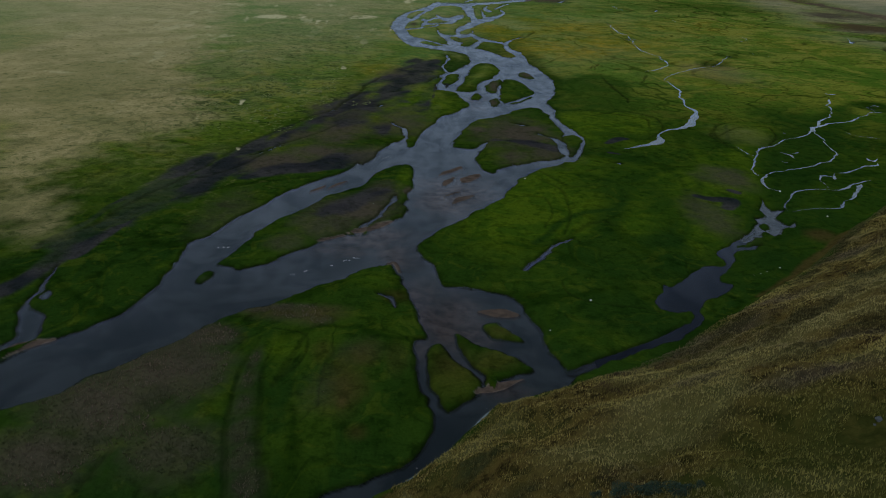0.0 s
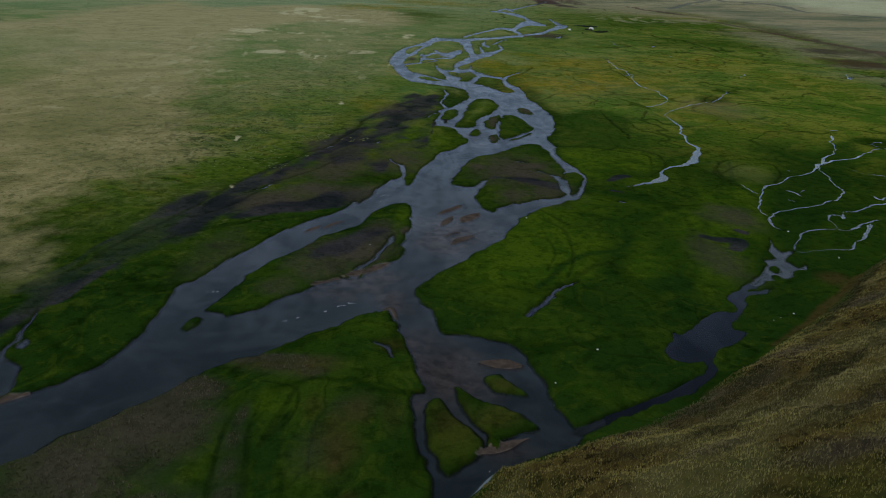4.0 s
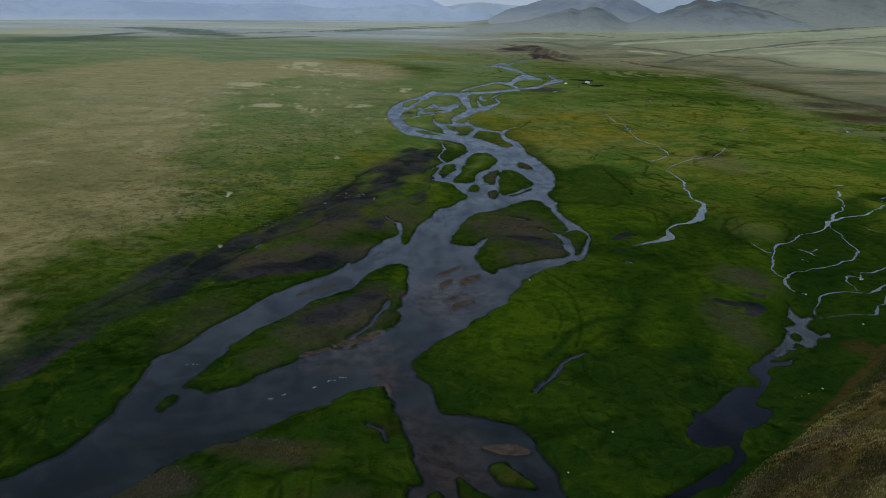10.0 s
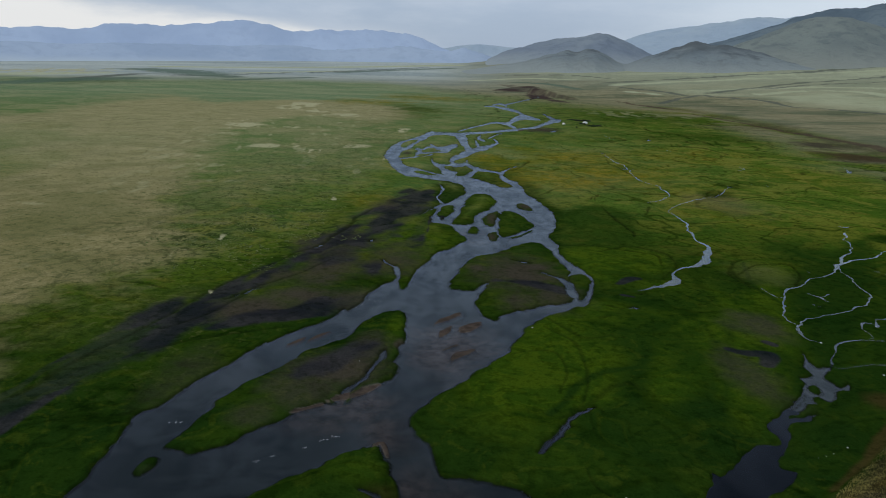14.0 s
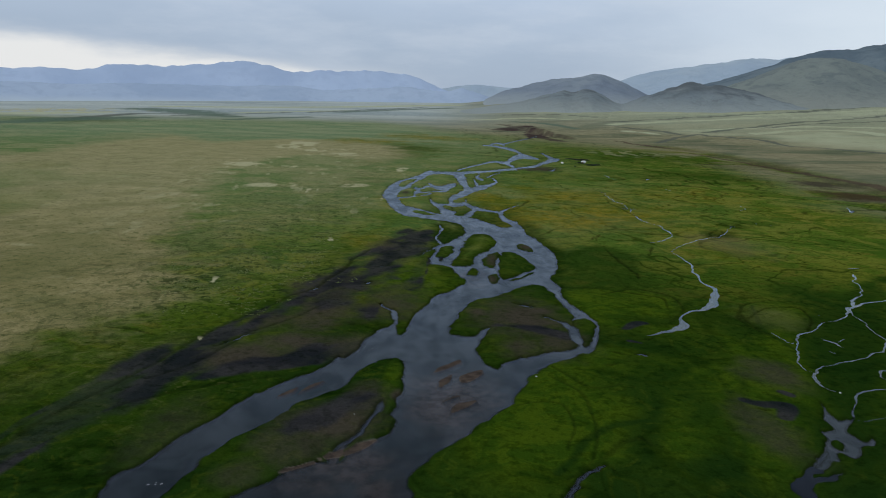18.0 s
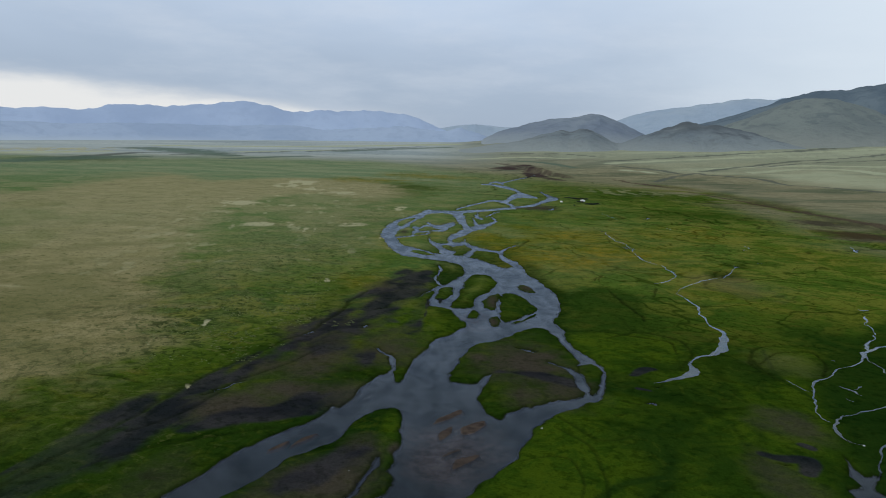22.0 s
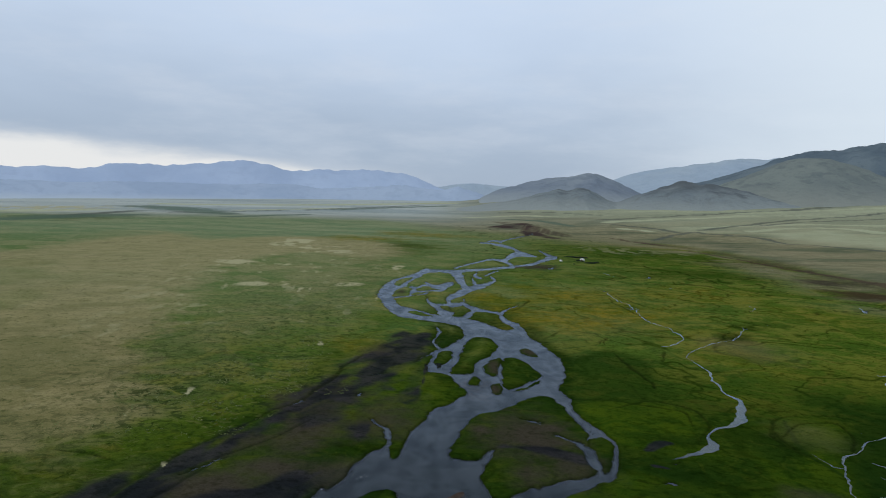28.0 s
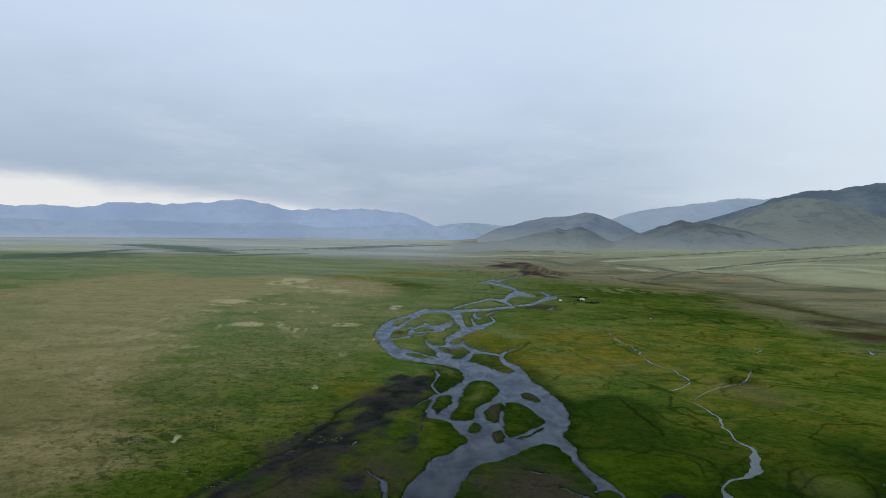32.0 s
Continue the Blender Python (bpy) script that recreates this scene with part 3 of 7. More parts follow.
BROWN.append(('spots', [(-36.3, 264, 11, 32, 0.9), (-18.5, 255.6, 11, 20, 0.8), (-23, 215.7, 14, 10, 0.8), (-40.1, 209.4, 9, 7, 0.6)]))
BROWN.append(('spots', [(-17.9, 89.5, 4, 7, 0.4), (-14.6, 101.2, 4, 5, 0.3)]))
BROWN.append(('spots', [(-30.6, 115.2, 11, 3, 0.8), (-49.7, 105.6, 7, 4, 0.8), (-21.8, 111, 3, 2, 0.6), (-42.9, 126.1, 6, 2, 0.4)]))
BROWN.append(('spots', [(-44, 266.1, 11, 19, 0.9), (-51.3, 233.3, 11, 10, 0.8)]))
BROWN.append(('spots', [(-38.5, 244.6, 15, 27, 1.0), (-51, 202.1, 13, 10, 1.0), (-40.1, 215.3, 10, 9, 1.0), (-26.6, 345.1, 9, 16, 1.0), (-22.3, 169.2, 11, 11, 1.0), (24.5, 236.1, 14, 21, 1.0), (9.9, 247, 5, 8, 1.0), (80.7, 201.6, 8, 10, 0.7), (66.7, 168.7, 6, 13, 0.6), (138, 370, 18, 36, 0.3), (17.2, 293.7, 2, 6, 1.0), (19.1, 327.5, 3, 12, 1.0), (37, 356, 4, 6, 1.0), (-10.7, 181.8, 2, 3, 1.0)]))
BROWN.append(('spots', [(-43, 94.1, 11, 12, 0.9), (-47.9, 85, 11, 12, 0.9), (-52.8, 72.7, 9, 8, 0.9), (-39.1, 104.5, 6, 5, 0.8), (-27.4, 113.2, 9, 5, 0.6), (-36.2, 75.8, 7, 7, 0.7)]))
BROWN.append(('spots', [(-30, 548, 5, 15, 1.0), (98, 780, 19, 39, 1.0), (338, 609, 32, 53, 1.0), (358, 708, 26, 36, 1.0)]))
BAR = []
BAR.append(('strip', [(-2.6, 198.1, 2.4), (-0.7, 201.2, 5.1), (1.5, 205, 5.2), (3.1, 207.9, 2.2)]))
BAR.append(('strip', [(-0.9, 188.9, 1.1), (0.3, 191.8, 2.9), (1.8, 195.5, 1.5)]))
BAR.append(('strip', [(4.5, 191.8, 2.0), (6.4, 195.6, 4.7), (8.8, 200, 2.1)]))
BAR.append(('strip', [(2.1, 175, 1.0), (4.1, 178.2, 2.9), (6.5, 181.2, 1.1)]))
BAR.append(('strip', [(-0.2, 180.2, 0.5), (3.1, 183.7, 1.0)]))
BAR.append(('strip', [(-31.8, 181.4, 1.1), (-29.4, 185.3, 2.7), (-27.5, 188.1, 1.1)]))
BAR.append(('strip', [(-35.9, 179.3, 1.0), (-34.1, 181.5, 1.9), (-33, 183.8, 0.9)]))
BAR.append(('strip', [(6.7, 118.1, 1.7), (9.8, 117.4, 3.8), (12.5, 116.5, 2.8)]))
BAR.append(('strip', [(5.9, 91.8, 1.1), (9, 92.9, 2.3), (12.7, 94.9, 1.1)]))
BAR.append(('strip', [(-12.6, 136.4, 1.2), (-11.1, 137.9, 1.9), (-10, 133.9, 1.2)]))
BAR.append(('strip', [(-71.4, 96.9, 2.1), (-69.6, 100.1, 2.7), (-65.8, 102.8, 1.1)]))
BAR.append(('strip', [(-30.2, 145.6, 0.8), (-26.8, 147.6, 1.3), (-22.9, 149.8, 0.9)]))
BAR.append(('strip', [(-22, 151.3, 1.1), (-17.9, 154.1, 2.5), (-12.7, 159.8, 0.9)]))
BAR.append(('spots', [(89, 777, 17, 26, 1.0)]))
GRAVEL = []
GRAVEL.append(('spots', [(1.5, 182.8, 10, 22, 1.0), (-16.5, 151.7, 13, 7, 0.9), (-24.1, 144.2, 8, 5, 0.8), (-10, 140.8, 6, 11, 0.9), (10.8, 299.5, 7, 14, 0.6)]))
GRAVEL.append(('spots', [(-0.7, 115, 8, 13, 1.0), (-5.3, 123.6, 6, 9, 1.0), (10.3, 92.6, 5, 3, 0.8)]))
DRY = []
DRY.append(('spots', [(-101, 419, 42, 178, 0.4), (-89, 563, 44, 160, 0.4), (-118, 875, 76, 192, 0.6)]))
DRY.append(('field', [(-118.5, 179.4), (-116.2, 187.3), (-108.6, 196.6), (-100.9, 208.9), (-93.0, 225.6), (-87.7, 248.0), (-103.0, 278.9), (-117, 339), (-177, 559), (-195, 728), (-153, 861), (-65, 815), (-57, 1009), (-138, 1175), (-265, 1182), (-333, 1057), (-467, 1240), (-536, 1186), (-432, 821), (-485, 644)]))
DRY.append(('spots', [(-123, 693, 59, 78, 0.8), (66, 427, 41, 46, 0.3), (139, 373, 18, 30, 0.4), (104.2, 254.7, 9, 12, 0.3)]))
MARSH = []
MARSH.append(('outline', [(66.5, 152.3), (54.7, 139.7), (47.8, 132.4), (40.1, 124.5), (39.7, 118.6), (49.2, 118.4), (59.1, 128.2), (68.8, 148.1)]))
MARSH.append(('strip', [(48.1, 118.3, 4.2), (42.5, 111.8, 4.1), (35.5, 106, 3.6), (28.8, 101.7, 3.4), (21.2, 97.6, 3.2)]))
MARSH.append(('spots', [(60, 142, 8, 12, 1)]))
WET = []
WET.append(('outline', [(53, 339), (72, 367), (83, 346), (77.8, 304.3), (67.6, 287.8), (55.9, 290.3), (47.3, 300.3)]))
WET.append(('outline', [(112.7, 250.8), (139.0, 279.6), (172, 308), (91.6, 175.4), (86.4, 183.2), (95.5, 207.1)]))
WET.append(('strip', [(-30.5, 105.1, 3.0), (-30.6, 96.4, 4.8), (-30.0, 88.8, 6.0), (-28.0, 80.9, 6.8), (-25.6, 74.1, 7.2), (-22.7, 67.6, 7.6)]))
WET.append(('spots', [(56, 187, 7, 25, 0.8), (57, 217, 5, 18, 0.6), (60, 245, 12, 6, 0.7), (86, 214, 4, 18, 0.4), (109, 217, 15, 25, 0.9), (134, 254, 11, 17, 0.6), (84, 164, 10, 15, 1.0), (78, 170, 4, 20, 0.8), (97, 172, 7, 12, 1.0), (62, 140, 7, 8, 0.8), (60, 295, 19, 17, 0.8), (50, 149, 3, 12, 0.6)]))
WET.append(('strip', [(102.5, 265.7, 1.7), (97.1, 245.3, 2.0), (96, 229.8, 1.8), (97.3, 220.6, 1.8)]))
WET.append(('strip', [(19.6, 148.6, 1.8), (27.1, 160, 2.5), (34.9, 168.3, 2.6), (43.2, 170.6, 1.9)]))
WET.append(('spots', [(-12.1, 77, 9, 7, 0.6), (-41.4, 70.1, 11, 5, 0.7), (20.8, 104.7, 6, 4, 0.5)]))
WET.append(('strip', [(-29.4, 110.5, 2.9), (-30.6, 100.2, 5.3), (-28.7, 88.9, 6.4), (-26.3, 77.5, 7.2)]))
WET.append(('spots', [(65.7, 310.4, 20, 28, 1.0), (46.7, 299.7, 9, 16, 1.0), (39.1, 136, 15, 8, 0.7), (70, 144, 10, 17, 1.0), (90.5, 243.4, 11, 15, 0.7), (131.7, 276.1, 13, 24, 1.0), (105, 217.5, 9, 17, 1.0), (34.2, 271.8, 8, 8, 1.0)]))
WET.append(('spots', [(52, 200.6, 5, 10, 0.5), (60.7, 179.8, 3, 13, 0.4), (48.6, 143.9, 4, 8, 0.4), (69.4, 156.7, 3, 8, 0.5)]))
WET.append(('strip', [(-30.5, 105.1, 2.3), (-30.9, 95.6, 4.5), (-29.2, 86.1, 5.8), (-26.1, 76.3, 6.8), (-24.4, 66.1, 7.5)]))
WET.append(('strip', [(-23.4, 98.5, 1.8), (-24.4, 90.6, 4.3), (-23.1, 81.2, 4.0)]))
WET.append(('spots', [(-11.4, 71.6, 9, 4, 0.7), (32.2, 113.1, 13, 6, 1.0), (-7, 90.2, 3, 9, 0.7)]))
WET.append(('spots', [(264, 1050, 124, 181, 1.0), (-65, 1061, 54, 75, 1.0), (255, 749, 81, 76, 1.0), (-1231, 2884, 343, 674, 1.0), (-916, 3264, 515, 686, 1.0), (-841, 1668, 109, 182, 1.0), (-85, 937, 61, 67, 0.8)]))
SWALE = []
SWALE.append(('strip', [(46.0, 228.2, 4.9), (53.2, 219.7, 7.0), (52.4, 201.6, 7.3), (44.6, 177.4, 6.4), (39.1, 162.3, 5.8), (35.1, 153.3, 5.5)]))
SWALE.append(('strip', [(74.6, 201.0, 1.9), (63.7, 171.5, 2.2), (53.2, 149.5, 2.2), (45.6, 134.5, 1.9)]))
SWALE.append(('strip', [(58.9, 228.7, 3.3), (51.8, 214.3, 3.7), (45.8, 197.2, 3.7), (41.8, 180.8, 3.4), (38.9, 160.9, 3.5), (39.4, 150.1, 3.3)]))
SWALE.append(('strip', [(61.8, 190.3, 2.4), (60.4, 175.4, 2.8), (56.7, 162.4, 2.6), (50.9, 150.9, 2.4)]))
SWALE.append(('strip', [(40.7, 257.9, 3.6), (55, 270.6, 6.0), (67.1, 261.2, 4.6), (69.7, 242.1, 2.7)]))
LUSH = []
LUSH.append(('outline', [(40.8, 273.8), (54.2, 282.2), (68.0, 281.6), (77.2, 272.4), (75.7, 258.9), (66.9, 244.9), (56.3, 237.3), (48.3, 238.6), (43.8, 249.3)]))
LUSH.append(('outline', [(8.0, 169.5), (21.0, 193.0), (33.7, 204.8), (36.8, 194.3), (32.0, 177.8), (36.7, 174.1), (36.5, 162.5), (33.1, 153.2), (3.0, 151.4)]))
LUSH.append(('outline', [(55.3, 195.8), (65.3, 203.7), (65.5, 190.1), (59.9, 173.2), (52.4, 159.7), (44.6, 154.3), (41.7, 160.3), (47.9, 177.6)]))
LUSH.append(('outline', [(85.0, 224.9), (103.4, 244.2), (99.6, 224.0), (86.5, 192.4), (78.4, 174.5), (68.2, 160.3), (60.2, 155.7), (57.8, 159.2), (64.3, 173.5), (72.9, 197.9)]))
LUSH.append(('strip', [(-26, 429, 7.9), (-38, 371, 8.8), (-46.8, 326.7, 9.0), (-53.1, 290.0, 9.1), (-61.1, 263.9, 9.0), (-69.3, 243.6, 8.4), (-77.9, 219.9, 7.7)]))
LUSH.append(('strip', [(-48.7, 215.3, 2.9), (-58.0, 197.1, 4.1), (-67.4, 176.6, 4.7), (-76.8, 163.3, 5.2), (-86.0, 148.1, 5.8), (-91.5, 135.3, 6.1)]))
LUSH.append(('spots', [(61, 263, 21, 17, 1.0), (111, 258, 10, 10, 0.9), (35, 180, 8, 11, 1.0), (29, 196, 8, 10, 1.0), (81, 225, 4, 17, 0.9), (69, 193, 3, 16, 0.9), (58, 165, 3, 11, 0.9), (57, 151, 3, 6, 0.8), (86, 195, 3, 20, 0.7), (117, 234, 8, 10, 0.5), (15, 165, 8, 8, 0.7), (37, 138, 8, 5, 0.35)]))
LUSH.append(('spots', [(47.3, 207.4, 14, 10, 1.0), (108.1, 254.7, 10, 11, 1.0), (33.2, 173.1, 7, 15, 0.6), (58.2, 188, 4, 15, 0.9), (77, 198, 9, 16, 0.8), (43.9, 158.5, 6, 9, 0.4)]))
LUSH.append(('spots', [(-63, 1025, 69, 218, 0.8), (-355, 664, 21, 47, 0.8), (-284, 850, 27, 41, 0.7), (89, 696, 51, 61, 0.6), (34, 509, 15, 35, 0.7)]))
LUSH.append(('spots', [(39.4, 150.1, 11, 8, 0.3), (31.5, 187.6, 13, 12, 0.6), (30.1, 163.2, 9, 9, 0.5), (61.8, 175.5, 8, 11, 0.7), (57.7, 194.1, 9, 9, 0.6)]))
LUSH.append(('spots', [(61.5, 162.2, 7, 21, 1.0), (79.1, 201, 9, 12, 1.0), (55.6, 179.4, 6, 19, 0.8), (31.6, 181.1, 9, 15, 1.0), (19.5, 176.1, 9, 12, 1.0), (25.4, 162.4, 8, 9, 1.0), (12, 146.4, 13, 11, 0.6), (42.5, 209.6, 5, 8, 1.0), (65.7, 235.5, 10, 7, 1.0), (24.1, 132.4, 13, 9, 0.4)]))
LUSH.append(('spots', [(55.9, 259.4, 15, 14, 1.0), (-11.1, 287, 15, 20, 1.0), (21, 367, 11, 15, 0.6), (111.8, 259, 10, 11, 1.0), (-43.2, 215, 7, 8, 1.0), (-24.3, 216.9, 4, 6, 1.0), (-12.8, 193, 2, 10, 1.0), (-38.7, 270.3, 8, 16, 0.5), (-64.1, 232.1, 10, 9, 0.7), (-33, 427, 16, 29, 0.6), (65, 590, 24, 63, 0.6), (30, 514, 16, 36, 0.8)]))
LUSH.append(('strip', [(-32.4, 190.4, 2.8), (-45.8, 168.2, 6.1), (-53.4, 149.1, 6.4), (-57, 132.8, 3.8), (-58.6, 126.3, 1.8)]))
LUSH.append(('strip', [(-42, 278.3, 6.2), (-56.2, 242.5, 5.3), (-65.6, 215.2, 4.7), (-74.8, 187.3, 5.4), (-85.7, 168.7, 4.8), (-90.8, 156.5, 4.4)]))
LUSH.append(('spots', [(-28.7, 101.6, 5, 5, 1.0), (-14.5, 127.8, 6, 5, 0.7), (1.6, 92.1, 4, 4, 0.8), (26.3, 108.8, 10, 6, 0.5), (8.9, 149.5, 12, 10, 0.7)]))
RUST = []
RUST.append(('spots', [(-14.7, 87.2, 2, 4, 0.9), (-20, 100.9, 2, 4, 0.5), (-10.1, 121.8, 4, 3, 0.5), (-11.8, 80.3, 2, 2, 0.6), (89.3, 158.4, 4, 4, 0.9)]))
RUST.append(('spots', [(1.5, 96, 4, 8, 0.5), (9, 100.5, 4, 3, 0.5), (10.4, 109.7, 3, 2, 0.5)]))
RUST.append(('spots', [(-14.9, 91.2, 4, 10, 0.8), (-13.3, 99.1, 3, 5, 0.6), (-23.3, 113.4, 6, 4, 0.6), (-7.8, 99.5, 2, 5, 0.3), (-29.4, 113, 7, 3, 0.6)]))
RUST.append(('strip', [(96.4, 160.2, 2.3), (81.1, 144.3, 2.6), (72.4, 135.5, 2.2), (61.4, 125.5, 1.6)]))
RUST.append(('spots', [(333, 615, 32, 40, 0.8), (387, 920, 54, 61, 0.5)]))
ORANGE = []
ORANGE.append(('spots', [(86, 557, 48, 71, 0.8), (115, 487, 34, 64, 0.6), (182, 581, 53, 59, 0.6), (39, 482, 18, 41, 0.8), (127, 353, 21, 37, 0.5), (229, 489, 36, 54, 0.35), (-10, 534, 16, 29, 0.5)]))
ORANGE.append(('spots', [(82, 512, 48, 72, 0.6), (111, 434, 50, 63, 0.4), (207, 601, 62, 57, 0.3), (132, 355, 18, 25, 0.3)]))
ORANGE.append(('spots', [(-65, 1429, 67, 117, 1.0), (81, 533, 24, 28, 0.7)]))
ORANGE.append(('spots', [(66, 447, 40, 41, 1.0), (27, 538, 17, 32, 1.0), (96, 476, 35, 36, 1.0), (-42, 364, 14, 21, 0.6), (-35, 498, 11, 33, 0.6)]))
ORANGE.append(('spots', [(-23, 1390, 79, 88, 1.0), (-130, 1218, 74, 84, 1.0), (365, 1220, 76, 88, 1.0), (88, 548, 38, 42, 1.0), (61, 451, 23, 31, 1.0)]))
PALE = []
PALE.append(('spots', [(-200, 1035, 28, 62, 1.0), (-195, 728, 23, 31, 1.0), (-138, 562, 12, 11, 1.0), (-96, 535, 9, 13, 1.0), (-70, 578, 11, 11, 1.0), (-48, 504, 10, 11, 1.0), (-118, 568, 4, 7, 1.0), (-55, 358, 4, 4, 1.0), (-79.7, 275.8, 4, 4, 1.0), (-88.6, 253.1, 2, 4, 1.0), (-131, 889, 21, 18, 1.0), (-170, 953, 22, 21, 1.0), (-41, 734, 8, 12, 1.0), (-66.4, 215.1, 1, 2, 1.0), (-179, 326, 9, 4, 0.5)]))
PALE.append(('spots', [(263, 1105, 64, 70, 0.35), (-1190, 2207, 174, 263, 0.9), (-213, 1085, 29, 53, 1.0), (-177, 1000, 23, 28, 1.0), (-151, 979, 15, 21, 1.0), (-51, 507, 7, 7, 1.0), (-73, 578, 7, 8, 1.0), (-93, 532, 5, 8, 1.0), (-141, 562, 8, 8, 1.0), (-124, 577, 6, 7, 1.0), (-148, 720, 6, 11, 1.0), (-192, 727, 19, 23, 1.0), (-55, 360, 4, 5, 1.0), (-79.6, 277.2, 4, 4, 1.0), (-88, 251.9, 1, 3, 1.0), (-130, 916, 18, 18, 1.0), (-48, 711, 9, 11, 1.0)]))
HERBS = []
HERBS.append(('spots', [(-59, 261, 20, 22, 1.0), (-68, 245, 18, 16, 1.0), (-51, 294, 18, 26, 1.0), (-91, 289, 20, 30, 0.8), (-47, 372, 16, 36, 0.9), (-67, 430, 20, 50, 0.8), (-91, 243, 18, 14, 0.8), (-76, 315, 18, 30, 0.8)]))
HERBS.append(('spots', [(-85, 391, 28, 90, 0.9), (-72, 463, 22, 85, 0.8), (-79.6, 307.1, 15, 32, 1.0), (-90.2, 271.8, 20, 18, 1.0), (-60, 346, 18, 42, 1.0), (-67, 646, 29, 135, 0.6)]))
HERBS.append(('spots', [(-81.6, 242.8, 12, 15, 1.0), (-85.6, 229.7, 10, 9, 0.9), (-72, 351, 16, 25, 0.9), (-72.9, 302.4, 13, 19, 0.8), (-75.3, 257.8, 9, 12, 1.0)]))
SPECKS = []
SPECKS.append(('spots', [(-150, 783, 102, 413, 1.0), (-160, 617, 61, 125, 0.8), (-66, 511, 33, 107, 0.6), (-79.4, 279, 10, 13, 0.7)]))
GULLY = []
GULLY.append(('strip', [(439, 2059, 30), (703, 2189, 34), (973, 2308, 40), (1253, 2435, 44), (1522, 2511, 50)]))
GULLY.append(('strip', [(399, 1395, 14), (465, 1521, 16), (546, 1621, 20), (556, 1579, 20)]))
GULLY.append(('strip', [(556, 1579, 18), (619, 1489, 18), (619, 1326, 16), (660, 1254, 16), (674, 1144, 16)]))
GULLY.append(('strip', [(427, 1876, 20), (487, 1736, 22), (512, 1611, 18)]))
GULLY.append(('strip', [(582, 1667, 20), (910, 1923, 24), (1282, 2124, 30)]))
GULLY.append(('strip', [(740, 1768, 14), (957, 1872, 18), (1151, 1913, 20)]))
GULLY.append(('strip', [(-469, 2515, 40), (-313, 2850, 44), (-106, 3234, 50)]))
GULLY.append(('strip', [(-754, 2041, 30), (-653, 2223, 34), (-534, 2457, 34)]))
GULLY.append(('strip', [(190, 2520, 30), (370, 2434, 26), (483, 2262, 20)]))
GULLY.append(('strip', [(-865, 1665, 60), (-886, 1924, 60), (-864, 2157, 50), (-579, 2086, 30)]))
BELT = []
BELT.append(('strip', [(-875, 1408, 90), (-870, 1585, 130), (-855, 1720, 140), (-786, 1864, 110)]))
BELT.append(('strip', [(-1048, 2531, 200), (-870, 2395, 220), (-619, 2058, 120)]))
BELT.append(('strip', [(-557, 1905, 60), (-488, 2040, 60), (-405, 2181, 50)]))
BELT.append(('strip', [(-383, 2583, 70), (-207, 2912, 80), (4, 3203, 80)]))
BELT.append(('strip', [(194, 2145, 40), (273, 2007, 40), (315, 1810, 30)]))
SCAR = []
SCAR.append(('outline', [(101, 1782), (157, 1896), (211, 1927), (225, 1840), (199, 1761), (151, 1754)]))
SCAR.append(('outline', [(169, 1637), (200, 1710), (212, 1611), (219, 1495), (233, 1411), (211, 1407), (187, 1509), (168, 1548)]))
TRACK = []
TRACK.append(('strip', [(380, 1157, 9), (387, 1004, 9), (388, 867, 8), (392, 770, 10), (388, 684, 12), (375, 606, 12)]))
TRACK.append(('strip', [(380, 1266, 8), (356, 1353, 8), (330, 1463, 8)]))
FIELD = []
FIELD.append(('strip', [(-1151, 1855, 170), (-1098, 1985, 190), (-1016, 2128, 120)]))
FIELD.append(('strip', [(-1075, 2826, 160), (-645, 2953, 150), (4, 3563, 170)]))
FIELD.append(('strip', [(-661, 2371, 70), (-384, 2732, 80)]))
FIELD.append(('strip', [(453, 1985, 60), (658, 2052, 70), (900, 2139, 70)]))
FIELD.append(('strip', [(619, 1735, 46), (845, 1790, 46), (1033, 1722, 46)]))
FIELD.append(('strip', [(684, 1639, 40), (862, 1692, 44), (921, 1542, 44)]))
FIELD.append(('strip', [(897, 2253, 60), (1198, 2329, 60), (1419, 2345, 70)]))
FIELD.append(('strip', [(415, 1714, 30), (458, 1636, 30)]))
FIELD.append(('strip', [(64, 2230, 40), (208, 2301, 40), (368, 2199, 40)]))

# ---- numbers: smooth noise, plan shapes ----
def hash2(ix, iy, seed):
    h = (ix.astype(np.int64) * 374761393 + iy.astype(np.int64) * 668265263 + seed * 1274126177) & 0xFFFFFFFF
    h = ((h ^ (h >> 13)) * 1103515245) & 0xFFFFFFFF
    return ((h ^ (h >> 16)) & 0xFFFF).astype(np.float32) / 65535.0


def vnoise(x, y, size, seed=0):
    """Value noise from -1 to 1, with features of that size in metres."""
    u, v = x / size, y / size
    iu, iv = np.floor(u), np.floor(v)
    fu, fv = (u - iu).astype(np.float32), (v - iv).astype(np.float32)
    fu, fv = fu * fu * (3 - 2 * fu), fv * fv * (3 - 2 * fv)
    a, b = hash2(iu, iv, seed), hash2(iu + 1, iv, seed)
    c, d = hash2(iu, iv + 1, seed), hash2(iu + 1, iv + 1, seed)
    return (a + (b - a) * fu + (c - a) * fv + (a - b - c + d) * fu * fv) * 2 - 1


def fbm(x, y, size, octaves=3, seed=0):
    total, amp, norm = 0.0, 1.0, 0.0
    for k in range(octaves):
        total = total + amp * vnoise(x + 17.3 * k, y - 9.1 * k, size / 2.03 ** k, seed + k)
        norm += amp
        amp *= 0.5
    return total / norm


def sstep(v, lo, hi):
    t = np.clip((v - lo) / (hi - lo), 0, 1)
    return t * t * (3 - 2 * t)


